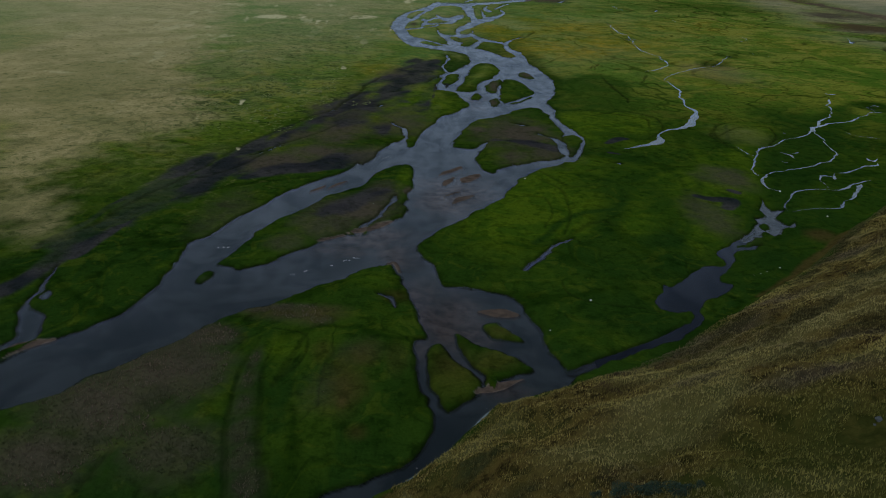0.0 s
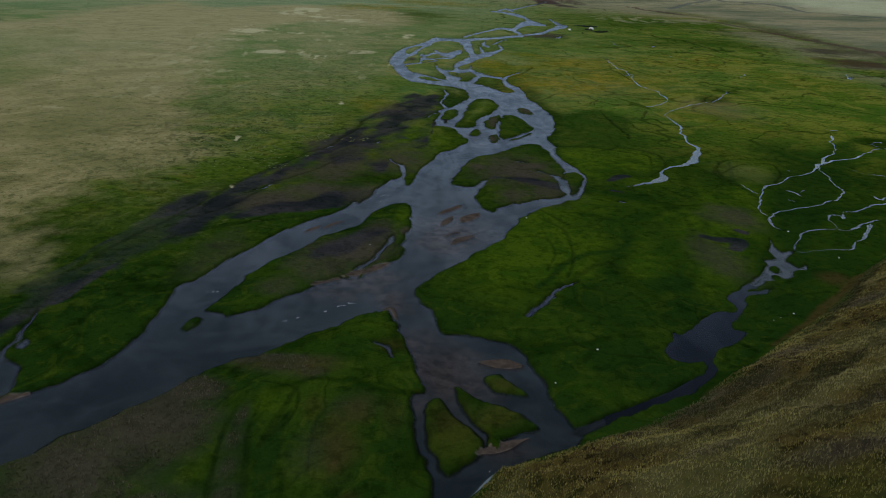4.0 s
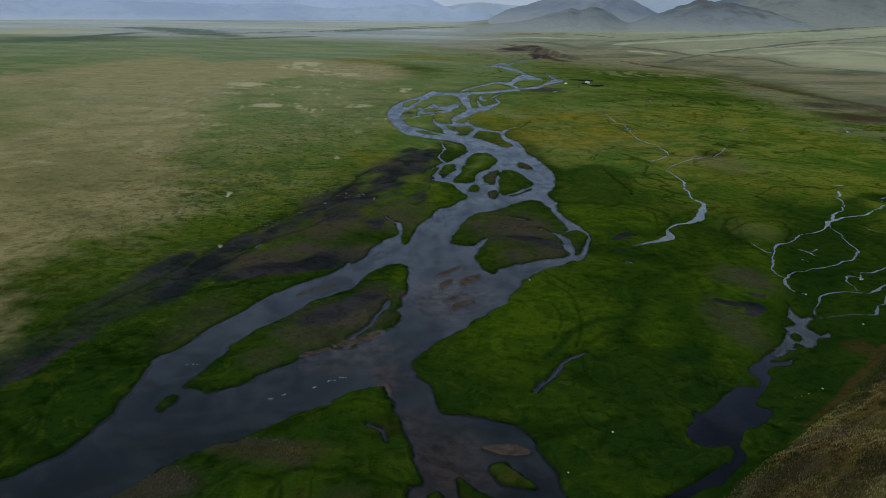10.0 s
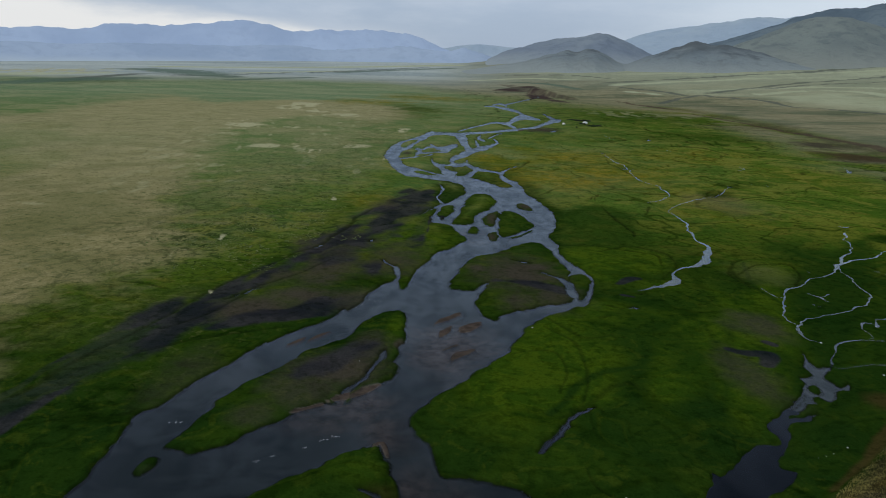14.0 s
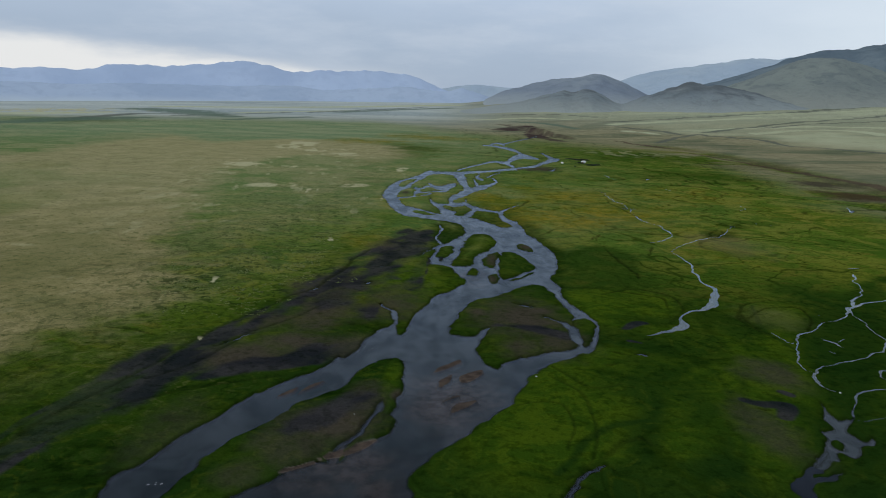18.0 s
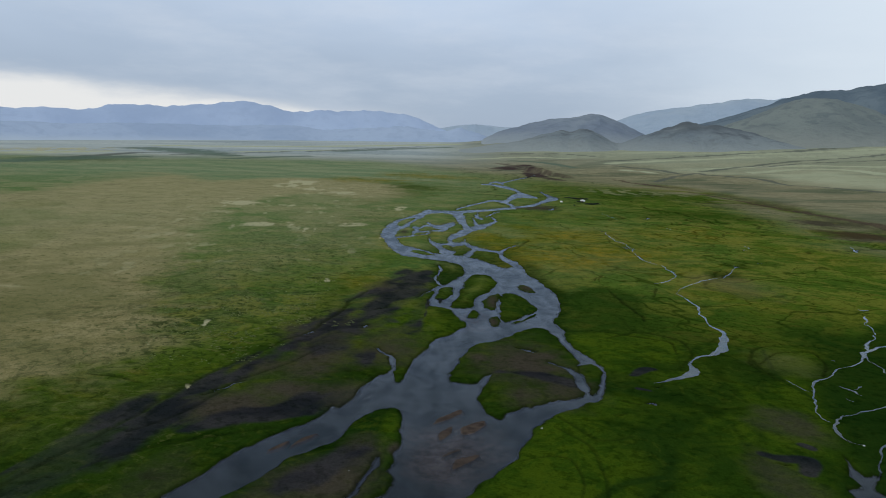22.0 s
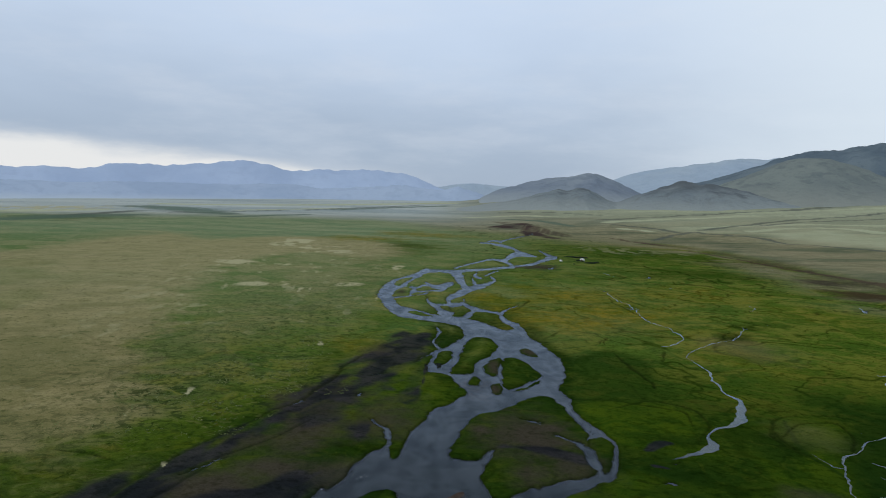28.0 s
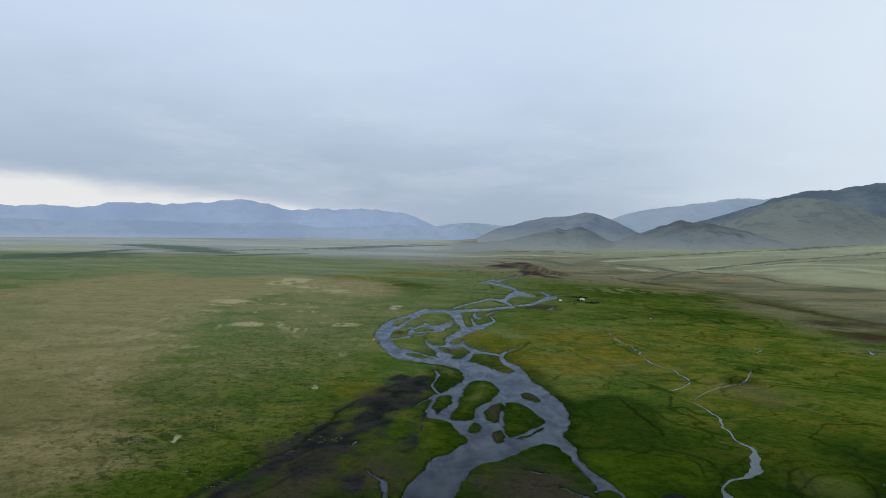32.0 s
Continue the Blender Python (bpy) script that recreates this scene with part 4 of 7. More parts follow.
def rounded(points, closed=True, steps=4):
    """A Catmull-Rom line through the points of a plan."""
    p = np.array(points, float)
    n = len(p)
    made = []
    for i in range(n if closed else n - 1):
        if closed:
            a, b, c, d = p[i - 1], p[i], p[(i + 1) % n], p[(i + 2) % n]
        else:
            a, b, c, d = p[max(i - 1, 0)], p[i], p[i + 1], p[min(i + 2, n - 1)]
        for k in range(steps):
            t = k / steps
            made.append(0.5 * (2 * b + (c - a) * t + (2 * a - 5 * b + 4 * c - d) * t * t + (3 * b - 3 * c + d - a) * t ** 3))
    if not closed:
        made.append(p[-1])
    return np.array(made)


def inside(points, x, y, reach, steps=4):
    """Distance to a closed outline, positive inside; -reach further off."""
    p = rounded(points, True, steps)
    out = np.full(x.shape, -reach, np.float32)
    m = (x > p[:, 0].min() - reach) & (x < p[:, 0].max() + reach) & (y > p[:, 1].min() - reach) & (y < p[:, 1].max() + reach)
    px, py = x[m], y[m]
    if not len(px):
        return out
    best, odd = np.full(px.shape, 1e9, np.float32), np.zeros(px.shape, bool)
    for a, b in zip(p, np.roll(p, -1, 0)):
        ex, ey = b - a
        t = np.clip(((px - a[0]) * ex + (py - a[1]) * ey) / (ex * ex + ey * ey + 1e-9), 0, 1)
        best = np.minimum(best, (px - a[0] - t * ex) ** 2 + (py - a[1] - t * ey) ** 2)
        if abs(ey) > 1e-9:
            odd ^= ((a[1] > py) != (b[1] > py)) & (px < ex * (py - a[1]) / ey + a[0])
    best = np.sqrt(best)
    out[m] = np.where(odd, best, -np.minimum(best, reach))
    return out


def along(points, x, y, reach):
    """Distance inside a strip of changing width, positive inside."""
    p = rounded(points, False, 4)
    out = np.full(x.shape, -reach, np.float32)
    w = p[:, 2].max() + reach
    m = (x > p[:, 0].min() - w) & (x < p[:, 0].max() + w) & (y > p[:, 1].min() - w) & (y < p[:, 1].max() + w)
    px, py = x[m], y[m]
    if not len(px):
        return out
    best = np.full(px.shape, -1e9, np.float32)
    for a, b in zip(p[:-1], p[1:]):
        ex, ey = (b - a)[:2]
        t = np.clip(((px - a[0]) * ex + (py - a[1]) * ey) / (ex * ex + ey * ey + 1e-9), 0, 1)
        d = np.sqrt((px - a[0] - t * ex) ** 2 + (py - a[1] - t * ey) ** 2)
        best = np.maximum(best, 0.5 * (a[2] + t * (b[2] - a[2])) - d)
    out[m] = np.maximum(best, -reach)
    return out


def zone(parts, x, y, soft, ragged=0.8, lines=1.0):
    """How far a point belongs to a ground zone, 0 to 1, with a ragged edge."""
    total = np.zeros(x.shape, np.float32)
    r = np.hypot(x, y)
    rag = (fbm(x, y, 26, 4, 31) * 0.55 + fbm(x, y, 6, 3, 37) * 0.35) * (1 + np.minimum(r, 300) / 600)
    wx = x + (0.8 + 0.006 * np.minimum(r, 900)) * fbm(x, y, 21, 3, 43)
    wy = y + (0.8 + 0.010 * np.minimum(r, 900)) * fbm(x, y, 21, 3, 47)
    for shape, numbers in parts:
        if shape == "field":
            d = inside(numbers, x, y, 120) / (22 + np.clip((r - 200) * 0.05, 0, 23)) + rag * ragged
            total = np.maximum(total, sstep(d, -0.6, 0.6))
        elif shape == "outline":
            d = inside(numbers, x, y, 12) / 3 + rag * ragged
            total = np.maximum(total, sstep(d, -0.5 * soft, 0.5 * soft))
        elif shape == "strip":
            for_w = max(n[2] for n in numbers)
            d = along(numbers, wx, wy, for_w) / (0.5 * for_w) + rag * ragged
            total = np.maximum(total, lines * sstep(d, -0.15 * soft, 0.3 * soft))
        else:
            for cx, cy, rx, ry, strong in numbers:
                q = np.sqrt(((x - cx) / rx) ** 2 + ((y - cy) / ry) ** 2)
                d = 1 - q + rag * ragged
                total = np.maximum(total, strong * sstep(d, -0.25 * soft, 0.5 * soft))
    return total


# ---- shape of the land ----
HILL_FOOT = [(-260, -40), (-90, 20), (-9.3, 66.8), (1.7, 78), (7.4, 86.8), (19.2, 93.2), (38.2, 104.9), (54.6, 118.7), (76.7, 139.9), (98.3, 163.9), (120, 186), (190, 240), (330, 300), (500, 340)]
TERRACE = [(-1500, 2600), (-313, 2235), (32, 2240), (130, 2090), (189, 1675), (231, 1498), (308, 1461), (364, 1279), (393, 1193), (388, 1004), (386, 850), (370, 712), (362, 642), (345, 528), (400, 420), (520, 390), (900, 380)]


def side_of(line, x, y):
    """Signed distance to an open line: positive to the right of its way."""
    p = np.array(line, float)
    best, sign = np.full(x.shape, 1e12), np.zeros(x.shape)
    for a, b in zip(p[:-1], p[1:]):
        ex, ey = b - a
        t = np.clip(((x - a[0]) * ex + (y - a[1]) * ey) / (ex * ex + ey * ey), 0, 1)
        d = (x - a[0] - t * ex) ** 2 + (y - a[1] - t * ey) ** 2
        s = (x - a[0]) * ey - (y - a[1]) * ex
        near = d < best - 1e-9
        best, sign = np.where(near, d, best), np.where(near, s, sign)
    return np.sqrt(best) * np.sign(sign)


def hill_height(x, y):
    d = side_of(HILL_FOOT, x, y) + 1.5 * fbm(x, y, 16, 3, 5)
    up = np.clip(d, 0, None)
    z = 46 * np.tanh(0.68 * up / 46) + 0.9 * fbm(x, y, 11, 3, 8) * np.clip(up / 8, 0, 1)
    # shallow gullies and ribs running down it
    rib = fbm(x * 0.8 + y * 0.55, (y * 0.8 - x * 0.55) * 0.45, 13, 3, 6)
    z = z + 2.4 * rib * np.clip(up / 14, 0, 1)
    # cattle steps worn along the slope
    turn = z * 1.9 + 2.6 * fbm(x, y, 22, 3, 9)
    z = z + 0.34 * np.sin(turn) * sstep(fbm(x, y, 30, 2, 10), -0.2, 0.3) * np.clip(up / 6, 0, 1)
    return np.where(d > 0, z, 0), d


FAR_AZ = [-180, -60, -32, -25, -12, 0, 5, 14, 22, 32, 60, 180]
FAR_Z = [0, 5, 10, 22, 42, 55, 62, 78, 104, 136, 120, 0]


def land_height(x, y):
    """Dry land without the river: plain, terraces to the east, hillside beside the start."""
    r, a = np.hypot(x, y), np.degrees(np.arctan2(x, y))
    far = np.interp(a, FAR_AZ, FAR_Z)
    z = far * np.clip((r - 1500) / 2000, 0, 1.3) ** 1.2
    t = -side_of(TERRACE, x, y)
    east = sstep(x, 40, 330)
    scarp = sstep(y, 1400, 1500) * (1 - 0.6 * sstep(y, 1700, 1900)) * (1 - sstep(y, 1960, 2120)) * sstep(x, 0, 80) * (1 - sstep(x, 215, 280))
    t = t + (9 + 16 * scarp) * fbm(x, y, 60, 3, 51)
    lift = (3.0 + 8.0 * scarp) * sstep(t, 0, 12 + 25 * (1 - scarp)) * np.maximum(east, scarp)
    lift = lift + east * np.clip(t - 20, 0, 600) * 0.020
    z = z + lift * (r > 300)
    # old terrace edges and gullies beyond
    step = fbm(x * 0.35 + y * 0.2, y, 260, 3, 61)
    z = z + sstep(t, 40, 260) * east * (4.5 * np.abs(step) + 2 * fbm(x, y, 70, 3, 64))
    roll = 0.55 * fbm(x, y, 55, 3, 12) + 0.16 * fbm(x, y, 6, 2, 14)
    z = z + 0.75 + roll * np.clip(0.4 + r / 700, 0, 2.2) * 0.55
    return np.maximum(z, 0.3), t, scarp


# where the hillside sward is olive, grey and reddish, or bright straw
HILL_OLIVE = [("spots", [(34, 50, 13, 13, 1), (36, 38, 14, 10, 1), (24, 44, 7, 6, 0.7), (48, 56, 8, 6, 0.8)])]
HILL_GREY = [("spots", [(39, 63, 6, 3.5, 1), (53, 80, 7, 4, 1), (36, 100, 7, 3, 1), (47, 105, 8, 3, 1), (26, 92, 5, 2.5, 0.9), (60, 116, 9, 4, 1), (30, 74, 5, 2, 0.7), (84, 138, 10, 4, 1)])]
HILL_STRAW = [("spots", [(66, 106, 8, 4, 1), (88, 132, 9, 5, 1), (62, 98, 9, 4, 0.8), (40, 78, 12, 4, 0.8), (24, 64, 9, 7, 0.8), (44, 88, 9, 5, 1), (57, 91, 10, 5, 1), (16, 58, 7, 5, 0.8), (74, 110, 14, 8, 0.9), (32, 84, 7, 3, 0.8)])]


def hill_tones(x, y):
    z = 46 * np.tanh(0.68 * np.clip(side_of(HILL_FOOT, x, y), 0, None) / 46)
    band = sstep(np.sin(z * 0.8 + 2.6 * fbm(x, y, 24, 3, 157)) + 0.9 * fbm(x, y, 5, 3, 159), 0.15, 0.7) * sstep(fbm(x, y, 38, 2, 161), -0.35, 0.15)
    return band, zone(HILL_OLIVE, x, y, 2.0, 0.9), zone(HILL_GREY, x, y, 1.6, 1.2), zone(HILL_STRAW, x, y, 1.8, 1.0)


# polar plan of the one ground sheet, dense where the walk looks
def polar_grid():
    radii, r = [0.05, 3.0], 3.0
    while r < 4900:
        r += min(max(0.30 if r > 45 else 0.7, max(r - 45, 0) ** 2 / 82000 * 1.25), 6.5 if r < 1350 else 11 if r < 2300 else 40)
        radii.append(r)
    fine = np.arange(-38.5, 38.51, 0.086)
    coarse = np.arange(42, 318.1, 4.0)
    ang = np.radians(np.concatenate([fine, coarse]))
    return np.array(radii), ang


RADII, ANG = polar_grid()
GX = (RADII[:, None] * np.sin(ANG)[None, :]).ravel()
GY = (RADII[:, None] * np.cos(ANG)[None, :]).ravel()
GR = np.hypot(GX, GY)


def water_field(x, y):
    """Signed distance into open water, with ragged banks."""
    r = np.hypot(x, y)
    rag = 0.75 + np.clip(r / 600, 0, 1.2)
    wx = x + rag * (0.9 * fbm(x, y, 4.0, 3, 71) + 0.8 * fbm(x, y, 15, 2, 73))
    wy = y + rag * 1.5 * (0.9 * fbm(x, y, 4.0, 3, 75) + 0.8 * fbm(x, y, 15, 2, 77))
    w = np.full(x.shape, -14.0, np.float32)
    for p in REACHES.values():
        w = np.maximum(w, inside(p, wx, wy, 14))
    for p in ISLANDS.values():
        w = np.minimum(w, -inside(p, wx, wy, 14) - 0.0016 * np.clip(r - 330, 0, 700))
    for p in BROOKS.values():
        w = np.maximum(w, along(p, wx, wy, 14))
    return w


WATER = water_field(GX, GY)
LAND, TERR, SCARP = land_height(GX, GY)
HILL, HILLD = hill_height(GX, GY)
# narrow wet ditches winding over the meadows
east_m = sstep(GX, 5, 60) * (1 - sstep(TERR, -60, 10)) * sstep(GY, 110, 160)
ditch_n = fbm(GX, GY * 0.8, 62, 3, 91)
DITCH = (1 - sstep(np.abs(ditch_n), 0.006 + GR * 5e-6, 0.022 + GR * 2e-5)) * (0.25 + 0.75 * east_m) * sstep(fbm(GX, GY, 120, 2, 95), -0.25, 0.25)
DITCH = np.maximum(DITCH * 0.8, zone(DITCHES, GX, GY, 2.2, 0.6) * (0.45 + 0.35 * sstep(GR, 180, 320)))
MARSHES = zone(MARSH, GX, GY, 1.2, 0.9) * (HILLD < 0.5)
BARS = zone(BAR, GX, GY, 0.9, 0.9)
width = 0.35 + GR * 0.0012
bank = np.clip(-WATER / width, 0, 1)
bed = -0.25 - 0.5 * sstep(WATER, 0, 5)
bed = bed * (1 - BARS) + BARS * (0.12 + 0.12 * fbm(GX, GY, 4.5, 2, 97))
Z = np.where(WATER > 0, bed * np.clip(WATER / width, 0, 1), LAND * (0.5 * bank + 0.5 * sstep(-WATER, 0, 9)))
Z = np.where(WATER <= 0, Z * (1 - 0.8 * MARSHES), Z)
Z = np.where((BARS > 0.02) & (WATER > 0), bed, Z)
Z = Z - 0.45 * DITCH * bank * (LAND < 4)
Z = np.where((WATER < -width) & (BARS < 0.02), np.maximum(Z, 0.08), Z)
# tussocks on the open grass
Z = Z + bank * (WATER < -0.6) * (1 - sstep(GR, 140, 230)) * 0.22 * np.clip(vnoise(GX, GY, 1.3, 101), 0, 1)
Z = Z + np.where(HILLD > 0, HILL + 0.35 * np.clip(vnoise(GX, GY, 0.9, 103), -0.3, 1) * np.clip(HILLD / 4, 0, 1), 0)


# ---- materials ----
class Mat:
    def __init__(self, name):
        self.m = bpy.data.materials.new(name)
        self.m.use_nodes = True
        self.nt = self.m.node_tree
        self.nt.nodes.clear()
        self.out = self.nt.nodes.new("ShaderNodeOutputMaterial")
        self.b = self.nt.nodes.new("ShaderNodeBsdfPrincipled")
        self.nt.links.new(self.b.outputs[0], self.out.inputs[0])
        self.co = self.nt.nodes.new("ShaderNodeTexCoord").outputs["Object"]

    def put(self, socket, v):
        if isinstance(v, (int, float)):
            socket.default_value = v
        elif isinstance(v, tuple):
            socket.default_value = (*v, 1) if len(v) == 3 else v
        else:
            self.nt.links.new(v, socket)

    def noise(self, size, detail=3, rough=0.55, stretch=(1, 1, 1), warp=0.0):
        mp = self.nt.nodes.new("ShaderNodeMapping")
        mp.inputs["Scale"].default_value = tuple(s / size for s in stretch)
        self.put(mp.inputs[0], self.co)
        n = self.nt.nodes.new("ShaderNodeTexNoise")
        n.inputs["Scale"].default_value = 1.0
        n.inputs["Detail"].default_value, n.inputs["Roughness"].default_value = detail, rough
        n.inputs["Distortion"].default_value = warp
        self.put(n.inputs["Vector"], mp.outputs[0])
        return n.outputs[0]

    def ramp(self, v, lo, hi, a=0.0, b=1.0):
        n = self.nt.nodes.new("ShaderNodeMapRange")
        n.interpolation_type = "SMOOTHSTEP"
        for i, q in enumerate((lo, hi, a, b)):
            n.inputs[i + 1].default_value = q
        self.put(n.inputs[0], v)
        return n.outputs[0]

    def calc(self, op, a, b=0.0, clamp=False):
        n = self.nt.nodes.new("ShaderNodeMath")
        n.operation, n.use_clamp = op, clamp
        self.put(n.inputs[0], a)
        self.put(n.inputs[1], b)
        return n.outputs[0]

    def mix(self, f, a, b, blend="MIX"):
        n = self.nt.nodes.new("ShaderNodeMix")
        n.data_type, n.blend_type = "RGBA", blend
        self.put(n.inputs[0], f)
        self.put(n.inputs[6], a)
        self.put(n.inputs[7], b)
        return n.outputs[2]

    def attr(self, name):
        n = self.nt.nodes.new("ShaderNodeAttribute")
        n.attribute_name = name
        s = self.nt.nodes.new("ShaderNodeSeparateColor")
        self.put(s.inputs[0], n.outputs["Color"])
        return s.outputs[0], s.outputs[1], s.outputs[2], n.outputs["Alpha"]

    def bump(self, height, strength, distance):
        n = self.nt.nodes.new("ShaderNodeBump")
        n.inputs["Distance"].default_value = distance
        self.put(n.inputs["Strength"], strength)
        self.put(n.inputs["Height"], height)
        self.put(self.b.inputs["Normal"], n.outputs[0])

    def done(self, color, rough=0.9, spec=0.2, metal=0.0):
        self.put(self.b.inputs["Base Color"], color)
        self.put(self.b.inputs["Roughness"], rough)
        self.put(self.b.inputs["Specular IOR Level"], spec)
        self.put(self.b.inputs["Metallic"], metal)
        return self.m


def plain(name, color, rough=0.8, grain=0.5, size=0.3):
    m = Mat(name)
    n = m.noise(size, 4)
    dark = tuple(c * (1 - grain * 0.5) for c in color)
    light = tuple(min(1, c * (1 + grain * 0.35)) for c in color)
    m.bump(n, 0.3, size * 0.1)
    return m.done(m.mix(n, dark, light), rough)


def ground_material():
    m = Mat("meadow_ground")
    dry, silt, brown, wet = m.attr("cover_a")
    pale, gravel, orange, slope = m.attr("cover_b")
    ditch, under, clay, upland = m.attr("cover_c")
    gully, field, track, distant = m.attr("cover_d")
    bar, fringe, belt, herbs = m.attr("cover_f")
    moist, lush, rust, marsh = m.attr("cover_e")
    xyz = m.nt.nodes.new("ShaderNodeSeparateXYZ")
    m.put(xyz.inputs[0], m.co)
    westward = m.ramp(xyz.outputs[0], 250, -150)
    eastward = m.ramp(xyz.outputs[0], 0, 60)
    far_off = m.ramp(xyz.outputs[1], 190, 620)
    big, mid, small, tiny = m.noise(70, 4, warp=0.6), m.noise(14, 4, warp=0.4), m.noise(2.4, 4, 0.65), m.noise(0.5, 3, 0.7)
    sward = m.noise(26, 5, 0.62, warp=1.2)
    veins = m.noise(33, 3, 0.5, warp=0.7)
    mottle, clods = m.noise(11, 7, 0.72, warp=1.4), m.noise(4.2, 5, 0.7, warp=1.0)

    def trace(n, at, wide):
        return m.ramp(m.calc("ABSOLUTE", m.calc("SUBTRACT", n, at)), 0.0, wide, 1, 0)

    # drier, yellower sward upstream
    upper = m.mix(m.ramp(big, 0.38, 0.60), (0.052, 0.108, 0.008), (0.100, 0.152, 0.012))
    upper = m.mix(m.ramp(sward, 0.47, 0.58, 0, 0.8), upper, (0.176, 0.186, 0.020))
    upper = m.mix(m.ramp(mottle, 0.54, 0.62, 0, 0.55), upper, (0.030, 0.060, 0.005))
    upper = m.mix(m.ramp(clods, 0.56, 0.64, 0, 0.35), upper, (0.034, 0.058, 0.006))
    upper = m.mix(m.ramp(m.noise(19, 6, 0.7, warp=1.0), 0.55, 0.64, 0, 0.6), upper, (0.190, 0.160, 0.024))
    # distance haze painted into the sward: paler ahead, most to the west
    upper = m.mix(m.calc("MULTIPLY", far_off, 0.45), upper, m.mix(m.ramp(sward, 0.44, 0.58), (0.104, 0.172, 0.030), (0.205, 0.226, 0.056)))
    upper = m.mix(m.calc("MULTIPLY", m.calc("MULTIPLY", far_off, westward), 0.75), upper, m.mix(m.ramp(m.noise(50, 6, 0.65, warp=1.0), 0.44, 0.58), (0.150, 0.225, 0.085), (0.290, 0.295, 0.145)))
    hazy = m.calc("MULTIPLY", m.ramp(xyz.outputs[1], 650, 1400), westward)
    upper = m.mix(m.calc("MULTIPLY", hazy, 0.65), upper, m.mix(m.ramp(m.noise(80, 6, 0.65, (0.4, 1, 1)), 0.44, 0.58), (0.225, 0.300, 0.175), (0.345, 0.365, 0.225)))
    upper = m.mix(m.calc("MULTIPLY", trace(m.noise(75, 3, 0.5, warp=0.5), 0.5, 0.013), m.calc("MULTIPLY", eastward, 0.75)), upper, (0.020, 0.042, 0.004))
    upper = m.mix(m.calc("MULTIPLY", trace(veins, 0.54, 0.012), m.calc("MULTIPLY", eastward, m.ramp(big, 0.42, 0.56, 0.1, 0.7))), upper, (0.024, 0.046, 0.004))
    # deep green wet meadow round the confluence
    lower = m.mix(m.ramp(big, 0.38, 0.62), (0.013, 0.036, 0.0052), (0.023, 0.052, 0.0056))
    lower = m.mix(m.ramp(sward, 0.48, 0.62, 0, 0.7), lower, (0.033, 0.063, 0.0056))
    lower = m.mix(m.ramp(mottle, 0.52, 0.62, 0, 0.4), lower, (0.013, 0.032, 0.003))
    lower = m.mix(m.ramp(m.noise(9, 5, 0.65, warp=2.0), 0.54, 0.62, 0, 0.5), lower, (0.055, 0.080, 0.008))
    lower = m.mix(m.ramp(clods, 0.57, 0.65, 0, 0.35), lower, (0.012, 0.030, 0.003))
    # old channels, half grown over, with paler rims
    lower = m.mix(m.calc("MULTIPLY", trace(m.noise(48, 3, 0.5, warp=0.5), 0.5, 0.030), 0.7), lower, (0.008, 0.024, 0.002))
    lower = m.mix(m.calc("MULTIPLY", trace(veins, 0.53, 0.014), 0.5), lower, (0.008, 0.020, 0.002))
    lower = m.mix(m.calc("MULTIPLY", trace(veins, 0.555, 0.012), 0.18), lower, (0.066, 0.092, 0.006))
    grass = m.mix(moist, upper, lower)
    bright = m.mix(moist, m.mix(m.ramp(mottle, 0.42, 0.58), (0.108, 0.148, 0.012), (0.062, 0.106, 0.009)), m.mix(m.ramp(mottle, 0.42, 0.58), (0.060, 0.098, 0.0060), (0.034, 0.072, 0.0052)))
    grass = m.mix(m.calc("MULTIPLY", lush, m.ramp(sward, 0.34, 0.56, 0.65, 0.95)), grass, bright)
    damp = m.mix(moist, m.mix(mid, (0.019, 0.050, 0.006), (0.034, 0.072, 0.007)), m.mix(mid, (0.009, 0.029, 0.0050), (0.014, 0.038, 0.0056)))
    grass = m.mix(m.calc("MULTIPLY", wet, 0.72), grass, damp)
    straw = m.mix(m.ramp(mid, 0.3, 0.7), (0.290, 0.240, 0.108), (0.365, 0.300, 0.145))
    straw = m.mix(m.ramp(m.noise(34, 7, 0.65, warp=0.9), 0.48, 0.60, 0, 0.6), straw, (0.180, 0.162, 0.068))
    straw = m.mix(m.ramp(m.noise(90, 6, 0.6, warp=0.7), 0.48, 0.62, 0, 0.6), straw, (0.168, 0.162, 0.062))
    straw = m.mix(m.ramp(mottle, 0.54, 0.62, 0, 0.45), straw, (0.110, 0.118, 0.046))
    # far straw is lightened too, for the haze over the plain
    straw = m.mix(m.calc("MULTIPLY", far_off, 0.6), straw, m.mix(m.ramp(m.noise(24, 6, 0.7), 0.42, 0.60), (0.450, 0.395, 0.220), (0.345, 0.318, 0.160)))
    # low herbs and hummocks through the drier grass
    straw = m.mix(m.ramp(m.noise(3.4, 3, 0.6, warp=1.2), 0.58, 0.66, 0, 0.6), straw, (0.072, 0.088, 0.028))
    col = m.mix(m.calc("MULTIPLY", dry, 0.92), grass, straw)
    col = m.mix(m.calc("MULTIPLY", herbs, m.ramp(clods, 0.51, 0.57, 0, 0.85)), col, m.mix(dry, (0.022, 0.046, 0.009), (0.050, 0.066, 0.020)))
    col = m.mix(m.calc("MULTIPLY", herbs, m.ramp(clods, 0.38, 0.44, 0.55, 0)), col, (0.200, 0.190, 0.066))
    col = m.mix(m.calc("MULTIPLY", orange, m.ramp(mottle, 0.36, 0.60, 0.95, 0.45)), col, m.mix(m.ramp(sward, 0.42, 0.58), (0.150, 0.138, 0.010), (0.270, 0.200, 0.020)))
